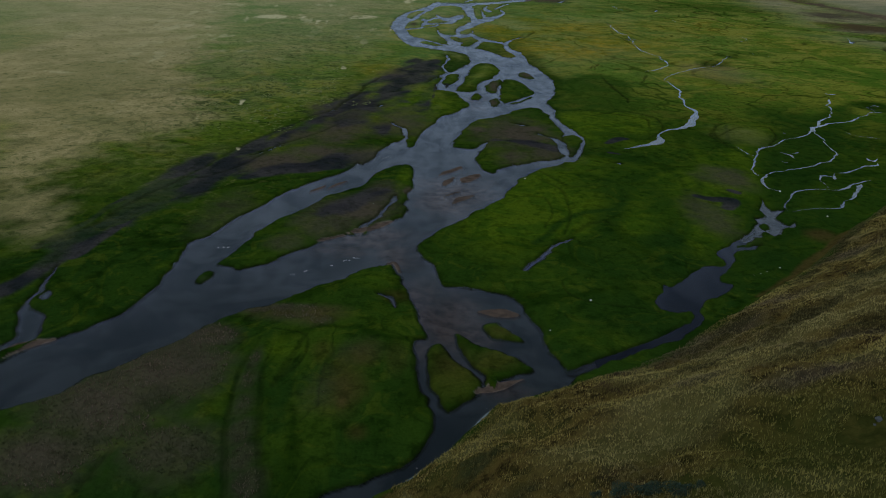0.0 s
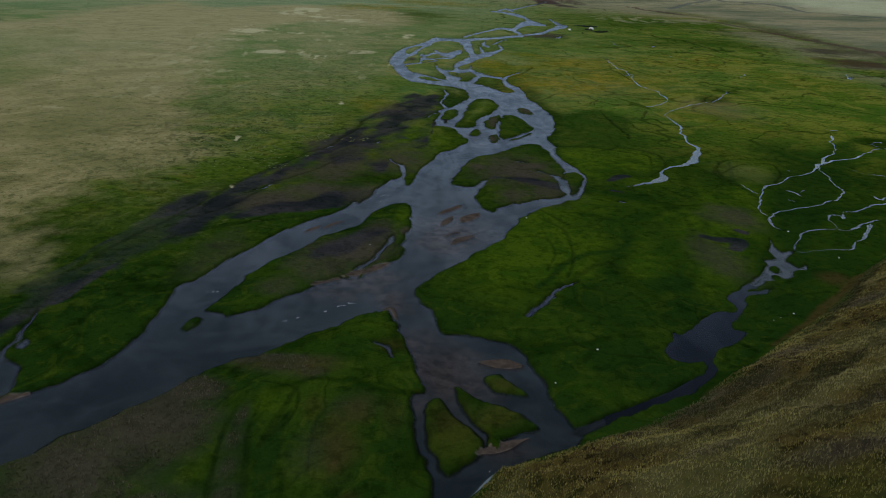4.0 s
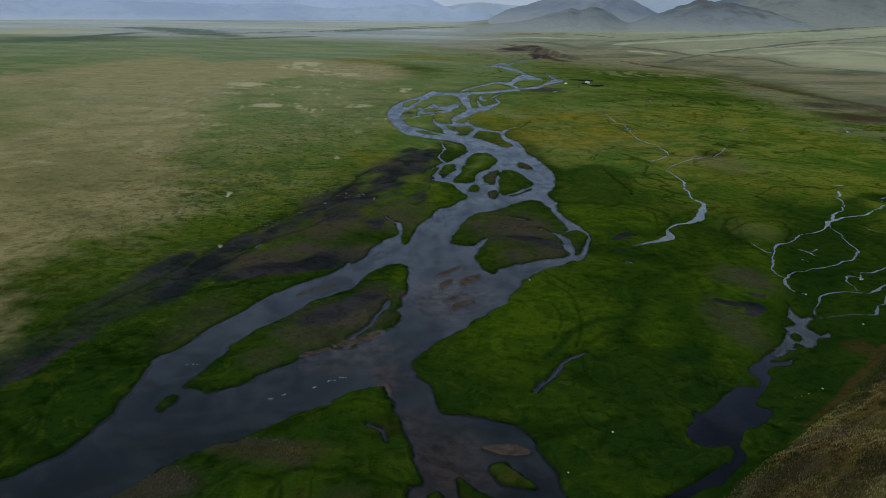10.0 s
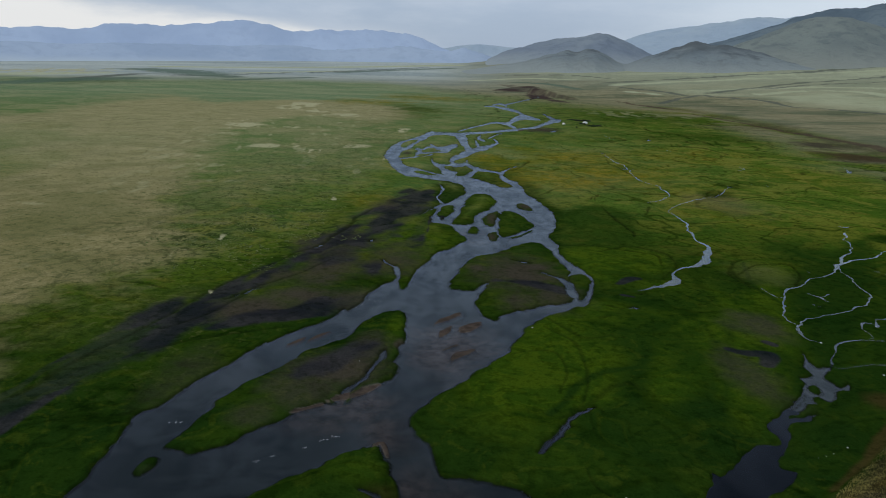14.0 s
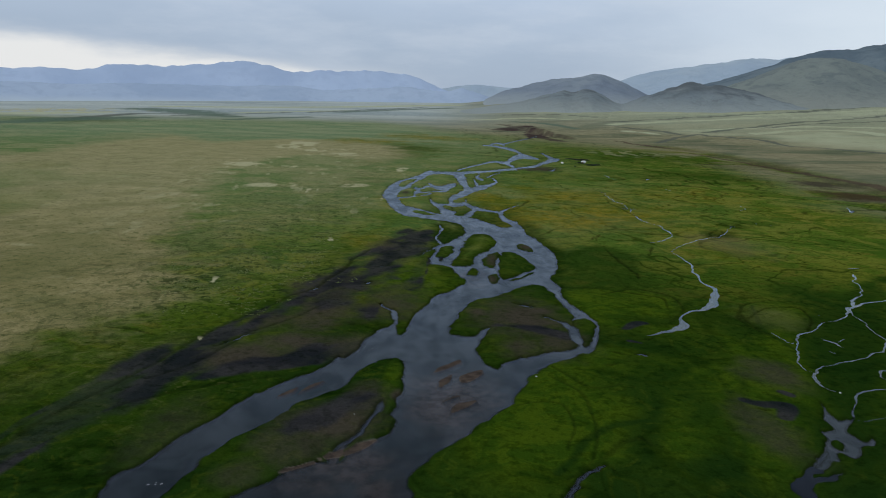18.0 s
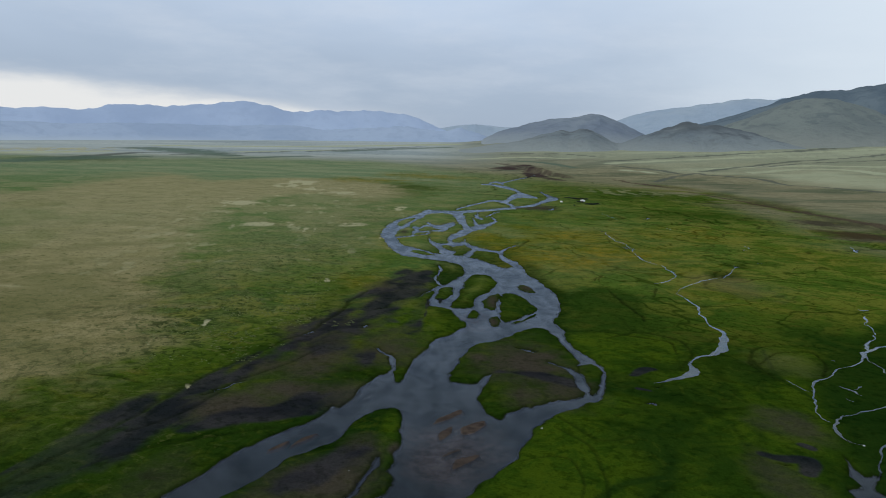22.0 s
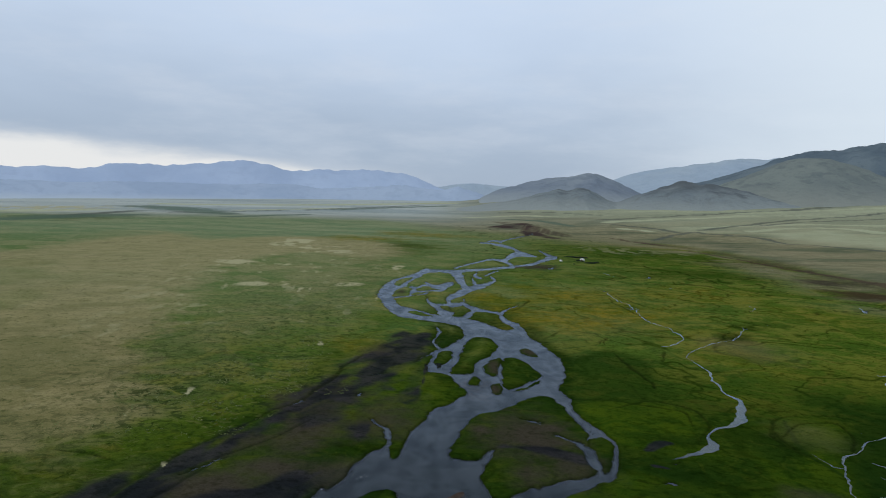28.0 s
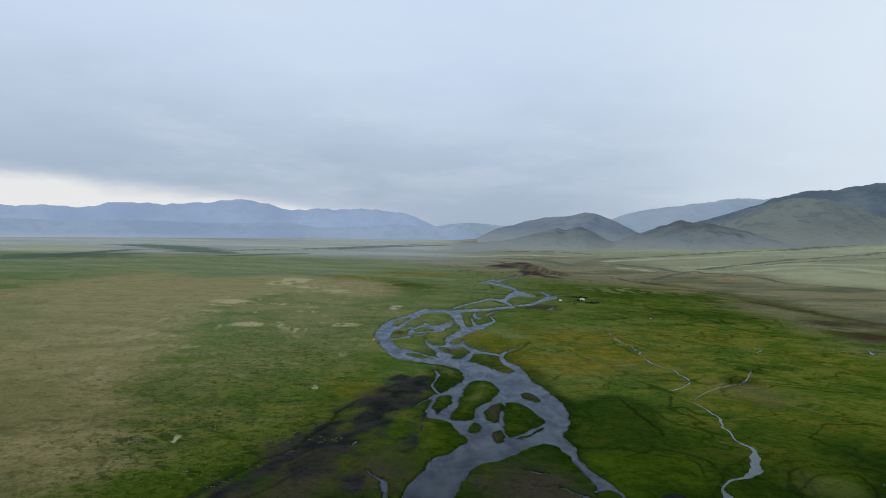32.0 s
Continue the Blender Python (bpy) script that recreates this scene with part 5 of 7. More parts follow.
    steppe = m.mix(m.ramp(mid, 0.35, 0.65), (0.240, 0.222, 0.126), (0.330, 0.296, 0.178))
    steppe = m.mix(m.ramp(m.noise(160, 4, warp=0.5), 0.45, 0.62), steppe, (0.172, 0.180, 0.106))
    bands = m.noise(90, 7, 0.7, (0.32, 1, 1), 0.8)
    steppe = m.mix(m.ramp(bands, 0.50, 0.60, 0, 0.7), steppe, (0.315, 0.268, 0.165))
    steppe = m.mix(m.ramp(bands, 0.40, 0.47, 0.6, 0), steppe, (0.110, 0.128, 0.078))
    # haze put into the far steppe's colour, blue-grey to the west
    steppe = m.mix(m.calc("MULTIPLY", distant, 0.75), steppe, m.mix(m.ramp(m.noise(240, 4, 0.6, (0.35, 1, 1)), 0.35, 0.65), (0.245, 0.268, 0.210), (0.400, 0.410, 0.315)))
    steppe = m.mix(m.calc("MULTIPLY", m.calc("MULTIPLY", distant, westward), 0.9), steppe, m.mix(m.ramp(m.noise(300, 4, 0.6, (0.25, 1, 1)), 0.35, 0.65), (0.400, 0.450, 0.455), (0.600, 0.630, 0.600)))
    steppe = m.mix(m.calc("MULTIPLY", field, 0.85), steppe, m.mix(m.noise(40, 4), (0.430, 0.450, 0.280), (0.620, 0.625, 0.430)))
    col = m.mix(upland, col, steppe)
    col = m.mix(m.calc("MULTIPLY", fringe, 0.85), col, m.mix(mid, (0.190, 0.178, 0.090), (0.330, 0.290, 0.180)))
    col = m.mix(m.calc("MULTIPLY", gully, 0.75), col, m.mix(mid, (0.085, 0.094, 0.084), (0.145, 0.156, 0.136)))
    col = m.mix(m.calc("MULTIPLY", belt, 0.8), col, m.mix(mid, (0.100, 0.150, 0.110), (0.150, 0.205, 0.150)))
    col = m.mix(m.calc("MULTIPLY", track, 0.8), col, (0.105, 0.070, 0.052))
    col = m.mix(m.calc("MULTIPLY", brown, 0.9), col, m.mix(m.ramp(small, 0.3, 0.7), (0.042, 0.034, 0.024), (0.100, 0.078, 0.060)))
    col = m.mix(m.calc("MULTIPLY", silt, 0.92), col, m.mix(m.ramp(mid, 0.35, 0.65), (0.016, 0.018, 0.023), (0.044, 0.041, 0.043)))
    col = m.mix(m.calc("MULTIPLY", pale, 0.9), col, m.mix(small, (0.38, 0.35, 0.18), (0.66, 0.60, 0.38)))
    turf = m.mix(m.ramp(small, 0.38, 0.62), (0.020, 0.015, 0.005), (0.115, 0.082, 0.024))
    turf = m.mix(m.ramp(mid, 0.45, 0.7, 0, 0.8), turf, (0.036, 0.044, 0.010))
    turf = m.mix(m.ramp(sward, 0.54, 0.68, 0, 0.7), turf, (0.040, 0.024, 0.016))
    patch = m.noise(17, 4, 0.6, warp=1.0)
    turf = m.mix(m.ramp(patch, 0.52, 0.64, 0, 0.75), turf, m.mix(small, (0.060, 0.056, 0.020), (0.140, 0.126, 0.048)))
    turf = m.mix(m.ramp(patch, 0.34, 0.44, 0.8, 0), turf, m.mix(small, (0.016, 0.022, 0.009), (0.038, 0.042, 0.017)))
    olive, grey, sere, band = m.attr("hill_tone")
    turf = m.mix(m.calc("MULTIPLY", sere, 0.7), turf, m.mix(small, (0.070, 0.062, 0.022), (0.160, 0.142, 0.054)))
    turf = m.mix(m.calc("MULTIPLY", olive, 0.8), turf, m.mix(small, (0.018, 0.026, 0.005), (0.052, 0.060, 0.012)))
    turf = m.mix(m.calc("MULTIPLY", grey, 0.6), turf, m.mix(small, (0.022, 0.018, 0.014), (0.070, 0.056, 0.046)))
    turf = m.mix(m.calc("MULTIPLY", band, 0.9), turf, m.mix(small, (0.014, 0.014, 0.006), (0.034, 0.030, 0.012)))
    col = m.mix(slope, col, turf)
    col = m.mix(m.calc("MULTIPLY", rust, 0.7), col, m.mix(mid, (0.046, 0.036, 0.010), (0.100, 0.058, 0.024)))
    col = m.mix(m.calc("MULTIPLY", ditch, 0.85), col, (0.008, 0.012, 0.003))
    col = m.mix(clay, col, m.mix(mid, (0.044, 0.032, 0.031), (0.100, 0.068, 0.060)))
    stones = m.mix(m.ramp(small, 0.3, 0.7), (0.210, 0.142, 0.120), (0.56, 0.395, 0.325))
    bottom = m.mix(m.calc("MULTIPLY", gravel, m.ramp(sward, 0.35, 0.6, 0.45, 1.0)), m.mix(m.ramp(mid, 0.4, 0.6), (0.072, 0.108, 0.118), (0.160, 0.200, 0.210)), stones)
    bottom = m.mix(bar, bottom, m.mix(m.ramp(small, 0.3, 0.7), (0.038, 0.030, 0.025), (0.098, 0.072, 0.056)))
    bottom = m.mix(marsh, bottom, m.mix(m.ramp(small, 0.35, 0.65), (0.012, 0.018, 0.014), (0.050, 0.062, 0.050)))
    col = m.mix(under, col, bottom)
    dry_land = m.calc("SUBTRACT", 1.0, m.calc("MULTIPLY", under, 0.9))
    col = m.mix(m.calc("MULTIPLY", dry_land, m.ramp(tiny, 0.3, 0.75, 0, 0.45)), col, m.mix(1.0, col, (0.40, 0.45, 0.35), "MULTIPLY"))
    col = m.mix(m.calc("MULTIPLY", m.calc("SUBTRACT", dry_land, m.calc("MULTIPLY", m.calc("MAXIMUM", dry, upland), 0.6)), m.ramp(small, 0.48, 0.66, 0, 0.7), True), col, m.mix(1.0, col, (0.45, 0.52, 0.45), "MULTIPLY"))
    m.bump(m.calc("ADD", m.calc("MULTIPLY", clods, 1.2), m.calc("ADD", m.calc("MULTIPLY", small, 0.8), m.calc("MULTIPLY", tiny, 0.25))), m.calc("MULTIPLY", dry_land, 0.7), 0.5)
    return m.done(col, 0.95, 0.0)


def water_material(name, dim, light, murk=(0.40, 0.41, 0.415)):
    m = Mat(name)
    N = m.nt.nodes.new
    m.nt.nodes.remove(m.b)
    bump = N("ShaderNodeBump")
    drift = m.noise(16, 4, 0.6, (1.0, 0.5, 1), 1.5)
    ripple = m.calc("ADD", m.calc("MULTIPLY", m.noise(2.6, 2, 0.5, (1, 0.6, 1)), m.ramp(drift, 0.4, 0.65, 0.15, 1.0)), m.calc("ADD", m.calc("MULTIPLY", m.noise(6, 3, 0.6, (1, 0.5, 1), 0.8), 1.0), m.calc("MULTIPLY", m.noise(22, 3, 0.6, (1, 0.6, 1), 1.0), 3.0)))
    bump.inputs["Strength"].default_value, bump.inputs["Distance"].default_value = 0.05, 0.12
    m.put(bump.inputs["Height"], ripple)
    fres = N("ShaderNodeFresnel")
    fres.inputs["IOR"].default_value = 1.33
    clear, gloss, mixer = N("ShaderNodeBsdfTransparent"), N("ShaderNodeBsdfGlossy"), N("ShaderNodeMixShader")
    clear.inputs[0].default_value = (*murk, 1)
    streak = m.noise(7, 4, 0.65, (1.0, 0.35, 1), 1.0)
    m.put(gloss.inputs["Color"], m.mix(m.ramp(streak, 0.36, 0.66), dim, light))
    m.put(gloss.inputs["Roughness"], m.ramp(drift, 0.38, 0.62, 0.05, 0.16))
    m.put(gloss.inputs["Normal"], bump.outputs[0])
    m.put(fres.inputs["Normal"], bump.outputs[0])
    m.put(mixer.inputs[0], fres.outputs[0])
    m.put(mixer.inputs[1], clear.outputs[0])
    m.put(mixer.inputs[2], gloss.outputs[0])
    m.put(m.out.inputs[0], mixer.outputs[0])
    return m.m


# ---- meshes from arrays ----
def mesh_from(name, co, faces, smooth=True):
    """A mesh from an array of places and an array of triangles or quads."""
    me = bpy.data.meshes.new(name)
    n, k = faces.shape
    me.vertices.add(len(co))
    me.vertices.foreach_set("co", np.ascontiguousarray(co, np.float32).ravel())
    me.loops.add(n * k)
    me.loops.foreach_set("vertex_index", np.ascontiguousarray(faces, np.int32).ravel())
    me.polygons.add(n)
    me.polygons.foreach_set("loop_start", np.arange(0, n * k, k, dtype=np.int32))
    me.polygons.foreach_set("use_smooth", np.full(n, smooth))
    me.update(calc_edges=True)
    return me


def color_layer(me, name, r, g, b, a):
    layer = me.color_attributes.new(name, "FLOAT_COLOR", "POINT")
    layer.data.foreach_set("color", np.stack([r, g, b, a], 1).astype(np.float32).ravel())


def grid_faces(rows, cols, wrap=False):
    i, j = np.meshgrid(np.arange(rows - 1), np.arange(cols if wrap else cols - 1), indexing="ij")
    j2 = (j + 1) % cols
    return np.stack([i * cols + j, (i + 1) * cols + j, (i + 1) * cols + j2, i * cols + j2], -1).reshape(-1, 4)


def part(name, bm, material, parent=None, label=""):
    """Links a bmesh as one mesh object, under a thing or a part."""
    me = bpy.data.meshes.new(name)
    bm.to_mesh(me)
    bm.free()
    me.materials.append(material)
    ob = new(name, me)
    if parent:
        ob.parent = parent
    return tagged(ob, label)


# ---- the ground sheet ----
def build_ground():
    rows, cols = len(RADII), len(ANG)
    co = np.stack([GX, GY, Z], 1)
    me = mesh_from("ground", co, grid_faces(rows, cols, True)[:, ::-1])
    dry = zone(DRY, GX, GY, 2.6) * (1 - sstep(HILLD, -6, 0))
    dry = dry * (1 - 0.65 * sstep(fbm(GX, GY * 0.45, 170, 4, 133), -0.05, 0.35) * sstep(GR, 260, 480))
    silt, brown = zone(SILT, GX, GY, 1.2), zone(BROWN, GX, GY, 1.6)
    along_u, along_v = (GX * 0.45 + GY * 0.89), (GX * 0.89 - GY * 0.45)
    streak = fbm(along_u, along_v * 5.0, 46, 4, 135) + 0.5 * fbm(GX, GY, 11, 3, 137)
    cut = 0.25 * sstep(GY, 190, 260)
    silt = np.where(GX < -8, silt * (0.40 - 0.8 * cut + (0.60 + 0.8 * cut) * sstep(streak, -0.45 + cut, -0.05 + cut)), silt)
    silt = np.maximum(silt, zone(SLATE, GX, GY, 2.0, 1.2) * (0.5 + 0.5 * sstep(streak, -0.35, 0.05)))
    wet, pale = zone(WET, GX, GY, 2.2), zone(PALE, GX, GY, 1.0, 1.1)
    wet = np.maximum(wet, 0.6 * zone(SWALE, GX, GY, 4.5, 1.6) * sstep(fbm(GX, GY, 14, 3, 149), -0.5, 0.2))
    gully, field, track = zone(GULLY, GX, GY, 1.0, 0.25), zone(FIELD, GX, GY, 1.6, 0.4), zone(TRACK, GX, GY, 1.0, 0.2)
    field = np.maximum(field, 0.8 * sstep(TERR + 90 * fbm(GX, GY, 150, 3, 139), 230, 430) * sstep(GX, 150, 420) * (0.55 + 0.45 * sstep(fbm(GX * 0.5, GY, 130, 3, 143), -0.3, 0.3)))
    herbs = np.maximum(zone(HERBS, GX, GY, 2.4), 0.45 * (1 - sstep(GX, -60, -35)) * sstep(GX, -170, -110) * (1 - sstep(GY, 500, 760)) * sstep(GY, 130, 200))
    gravel, orange = zone(GRAVEL, GX, GY, 2.0), zone(ORANGE, GX, GY, 2.0)
    fleck = np.where(GR > 560, 0.1 + fbm(GX, GY * 0.42, 8 + GR * 0.004, 3, 111), fbm(GX, GY * 0.4, 0.8 + GR * 0.004, 3, 115) - 0.12)
    pale = pale * sstep(fleck, -0.03, 0.08)
    specks = zone(SPECKS, GX, GY, 2.5) * sstep(fbm(GX, GY * 0.5, 5 + GR * 0.004, 3, 113), 0.40, 0.52)
    pale = np.maximum(pale, 0.7 * specks)
    ash = fbm(GX, GY, 340, 4, 117)
    west = 1 - sstep(GX, -250, 150)
    far_w = sstep(GR + 220 * ash, 1250 + 550 * west, 1650 + 550 * west)
    beyond = sstep(-GX - 75 + 0.2 * (GY - 150) + 8 * fbm(GX, GY, 30, 3, 165), 0, 22)
    moist = 1 - sstep(GR + 90 * fbm(GX, GY, 120, 3, 127) + 60 * west + 55 * beyond, 230, 430)
    moist = np.maximum(moist, 0.9 * sstep(WATER + 6 * fbm(GX, GY, 24, 3, 155), -12, -3) * sstep(GX, -30, 0) * (1 - 0.75 * sstep(GR, 420, 520)) * (1 - sstep(GR, 700, 1000)))
    upland = np.maximum(sstep(TERR, 5, 40) * sstep(GX, 40, 200), far_w)
    slope = sstep(HILLD + 2 * fbm(GX, GY, 5, 3, 119), 1.0, 4.0)
    under = np.maximum(sstep(WATER, 0.1 + GR * 0.0008, 0.4 + GR * 0.0016), BARS * (WATER > -0.5))
    gravel = np.maximum(gravel, BARS)
    clay = sstep(SCARP, 0.1, 0.35) * sstep(TERR, -6, 0) * (1 - sstep(TERR, 16, 30)) * sstep(fbm(GX, GY, 34, 3, 123), -0.35, 0.0)
    edge_line = np.exp(-((TERR - 12) / 9) ** 2) * sstep(GX, 330, 372) * 0.45 * sstep(fbm(GX, GY, 90, 2, 121), -0.4, 0.2)
    clay = np.maximum(clay * 0.7, zone(SCAR, GX, GY, 3.0, 1.6) * (0.6 + 0.4 * sstep(fbm(GX, GY, 26, 3, 163), -0.2, 0.2)))
    clay = np.clip(np.maximum(clay, edge_line), 0, 1)
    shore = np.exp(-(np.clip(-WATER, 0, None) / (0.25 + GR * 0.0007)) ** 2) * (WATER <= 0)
    color_layer(me, "cover_a", dry, silt, brown, wet)
    color_layer(me, "cover_b", pale, gravel, orange, slope)
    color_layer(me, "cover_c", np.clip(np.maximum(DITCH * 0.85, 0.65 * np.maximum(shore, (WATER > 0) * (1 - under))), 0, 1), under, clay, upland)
    # the last channel grows with distance and drives the painted haze
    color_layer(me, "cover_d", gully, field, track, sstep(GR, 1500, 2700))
    color_layer(me, "cover_e", moist, zone(LUSH, GX, GY, 1.8, 0.8, 0.4), zone(RUST, GX, GY, 1.8), MARSHES)
    fringe = np.exp(-((TERR + 18 + 30 * fbm(GX, GY, 80, 3, 145)) / 42) ** 2) * sstep(GX, 180, 330) * sstep(fbm(GX, GY, 45, 3, 147), -0.5, 0.1)
    band, olive, grey, straw_t = hill_tones(GX, GY)
    on = (HILLD > -1) * 1.0
    color_layer(me, "hill_tone", olive * on, grey * on, straw_t * on, band * on)
    color_layer(me, "cover_f", BARS, fringe, zone(BELT, GX, GY, 1.6, 0.4), herbs)
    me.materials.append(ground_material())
    tagged(new("ground", me), "green river meadow and tan steppe with silt and gravel bars", "ground", kind="structure")


build_ground()


def build_water():
    a = np.radians(np.concatenate([np.arange(-44, 44.1, 2), np.arange(50, 311, 10)]))
    r = np.array([4, 40, 70, 110, 160, 240, 350, 500, 750, 1100, 1600, 2300])
    x, y = (r[:, None] * np.sin(a)).ravel(), (r[:, None] * np.cos(a)).ravel()
    me = mesh_from("river", np.stack([x, y, 0 * x], 1), grid_faces(len(r), len(a), True)[:, ::-1])
    me.materials.append(water_material("river_water", (0.325, 0.375, 0.43), (0.575, 0.635, 0.705)))
    tagged(new("water", me), "grey-blue shallow braided river reflecting the cloudy sky", "river", kind="structure")


build_water()


def build_marsh_water():
    """Still peaty water in the hollow at the foot of the hillside."""
    bm = bmesh.new()
    bm.faces.new([bm.verts.new((x, y, 0.03)) for x, y in [(40.7, 131.9), (66.8, 157.0), (72.7, 151.6), (59.1, 128.2), (47.2, 112.1), (30.4, 100.1), (25.4, 98.2), (25.2, 102.4), (43.2, 115.8), (37.7, 119.3)]])
    for f in bm.faces:
        f.normal_update()
        if f.normal.z < 0:
            f.normal_flip()
    me = bpy.data.meshes.new("marsh_water")
    bm.to_mesh(me)
    bm.free()
    me.materials.append(water_material("peat_water", (0.22, 0.27, 0.35), (0.34, 0.40, 0.50), (0.14, 0.16, 0.17)))
    tagged(new("water_marsh", me), "dark still marsh water at the foot of the hill", "marsh", kind="structure")


build_marsh_water()


# ---- hills and ranges along the skyline ----
def hill_material(name, low, high, rock, glow=0.0, foot_haze=None, haze_z=(60, 130), relief=0.6, crest=None):
    m = Mat(name)
    a, b = m.noise(420, 5, 0.6, warp=0.5), m.noise(60, 4, 0.6)
    col = m.mix(m.ramp(a, 0.38, 0.62), low, high)
    col = m.mix(m.ramp(b, 0.50, 0.64, 0, 0.4), col, rock)
    col = m.mix(m.ramp(m.noise(22, 4, 0.7), 0.54, 0.64, 0, 0.22), col, rock)
    if foot_haze:
        # haze over the foot, painted as a pale tone that thins upward
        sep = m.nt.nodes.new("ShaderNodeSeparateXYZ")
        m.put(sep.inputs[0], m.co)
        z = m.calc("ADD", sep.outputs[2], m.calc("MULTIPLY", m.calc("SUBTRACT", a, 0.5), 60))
        col = m.mix(m.ramp(z, haze_z[0], haze_z[1], 0.85, 0), col, foot_haze)
    if crest:
        # bare rock along the tops
        top = m.nt.nodes.new("ShaderNodeSeparateXYZ")
        m.put(top.inputs[0], m.co)
        h = m.calc("ADD", top.outputs[2], m.calc("MULTIPLY", m.calc("SUBTRACT", b, 0.5), 90))
        col = m.mix(m.ramp(h, crest[0], crest[1], 0, 0.8), col, rock)
    m.bump(m.noise(110, 6, 0.7, warp=0.4), relief, 30)
    # slight emission in the hill's own colour, added for the bright haze
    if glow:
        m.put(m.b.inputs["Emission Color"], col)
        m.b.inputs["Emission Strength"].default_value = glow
    return m.done(col, 1.0, 0.0)


def ridge(name, label, skyline, crest, front, back, material, rough=0.05, spur=0.5, seed=0, base=40, crag=0.03, fold=260, fine=0.35):
    """A hill: the skyline gives (bearing, slope of sight from the start's height), the crest its distance."""
    t = np.array(skyline, float)
    az = np.arange(t[0, 0], t[-1, 0] + 0.01, 0.12)
    rad = np.concatenate([np.linspace(crest - front, crest, 44), np.linspace(crest, crest + back, 12)[1:]])
    A, R = np.meshgrid(az, rad, indexing="ij")
    # smooth skyline through the bearings
    lin = np.interp(az, t[:, 0], t[:, 1])
    pad = np.pad(lin, 4, mode="edge")
    lin = np.convolve(pad, np.array([1, 2, 3, 4, 5, 4, 3, 2, 1]) / 25, "valid")
    rags = lin * crag * fbm(az * 60, az * 0 + seed, 34, 4, seed + 3) * crest
    top = 64.5 + lin * crest
    x, y = R * np.sin(np.radians(A)), R * np.cos(np.radians(A))
    rise = np.clip((R - (crest - front)) / front, 0, 1)
    fall = np.clip((R - crest) / back, 0, 1)
    u = A * crest / 57.3
    rounds = 2 if fine < 0.1 else 4
    wob = fbm(u, R, 420, rounds, seed)
    s = np.clip(rise + spur * 0.35 * wob * rise * (1 - rise) * 2.2, 0, 1)
    prof = (s * s * (3 - 2 * s)) ** (0.9 + 0.3 * wob) * (1 - fall ** 1.5)
    rdg = 1 - np.abs(fbm(u, R * 0.5, fold, rounds, seed + 5)) * 2
    z = base + (top[:, None] - base) * prof
    tall = np.clip(top[:, None] - base, 20, None)
    z = z + rough * tall * (rdg - 0.6) * np.sin(np.pi * np.clip(s, 0, 1)) ** 0.7 * (1 - fall)
    z = z + rough * fine * tall * fbm(u, R, 90, 3, seed + 9) * np.clip(s * 1.2, 0, 1)
    z = z + rags[:, None] * rise ** 6 * (1 - fall)
    end = np.clip(np.minimum(A - t[0, 0], t[-1, 0] - A) / 1.0, 0, 1)
    z = (base - 30) + (z - base + 30) * (0.05 + 0.95 * sstep(end, 0, 1)) - 30 * (1 - rise) ** 8
    co = np.stack([x.ravel(), y.ravel(), z.ravel()], 1)
    me = mesh_from(name, co, grid_faces(len(az), len(rad)))
    me.materials.append(material)
    tagged(new(name, me), label, "hill", kind="structure")


# distance haze is mixed into these colours, paler and bluer further off
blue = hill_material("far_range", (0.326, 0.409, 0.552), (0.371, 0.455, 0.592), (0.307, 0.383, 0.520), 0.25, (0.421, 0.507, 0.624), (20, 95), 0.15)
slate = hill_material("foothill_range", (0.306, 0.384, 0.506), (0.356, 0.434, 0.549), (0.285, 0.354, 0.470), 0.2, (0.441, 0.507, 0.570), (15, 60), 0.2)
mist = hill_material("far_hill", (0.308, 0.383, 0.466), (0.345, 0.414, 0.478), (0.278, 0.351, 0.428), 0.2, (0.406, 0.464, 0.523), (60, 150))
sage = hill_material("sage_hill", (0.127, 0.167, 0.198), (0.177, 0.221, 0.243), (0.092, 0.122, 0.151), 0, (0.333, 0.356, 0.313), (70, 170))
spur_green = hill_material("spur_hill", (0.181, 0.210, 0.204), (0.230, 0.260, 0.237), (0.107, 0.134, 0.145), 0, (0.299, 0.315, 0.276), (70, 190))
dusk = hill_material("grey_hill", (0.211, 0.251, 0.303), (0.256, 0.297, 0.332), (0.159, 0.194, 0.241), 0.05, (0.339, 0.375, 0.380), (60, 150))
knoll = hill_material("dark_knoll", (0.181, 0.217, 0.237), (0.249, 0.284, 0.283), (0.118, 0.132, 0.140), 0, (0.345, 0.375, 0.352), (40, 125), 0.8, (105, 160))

WEST_SKY = [(-46, 0.03), (-40, 0.032), (-34, 0.027), (-31.6, 0.0268), (-30.3, 0.0247), (-28.9, 0.0279), (-26.1, 0.0262), (-24.7, 0.0338), (-22.8, 0.0361), (-20.9, 0.0352), (-18.9, 0.0387), (-16.9, 0.0436), (-15.7, 0.0468), (-14, 0.0433), (-11.9, 0.0350), (-11, 0.0355), (-9.7, 0.0390), (-8.4, 0.0365), (-6.7, 0.0416), (-4.9, 0.0405), (-3.1, 0.0362), (-1.8, 0.0308), (-1.2, 0.024), (0.6, 0.014), (2, 0.0)]
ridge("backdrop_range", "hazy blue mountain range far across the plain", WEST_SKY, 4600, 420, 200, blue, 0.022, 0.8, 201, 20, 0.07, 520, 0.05)
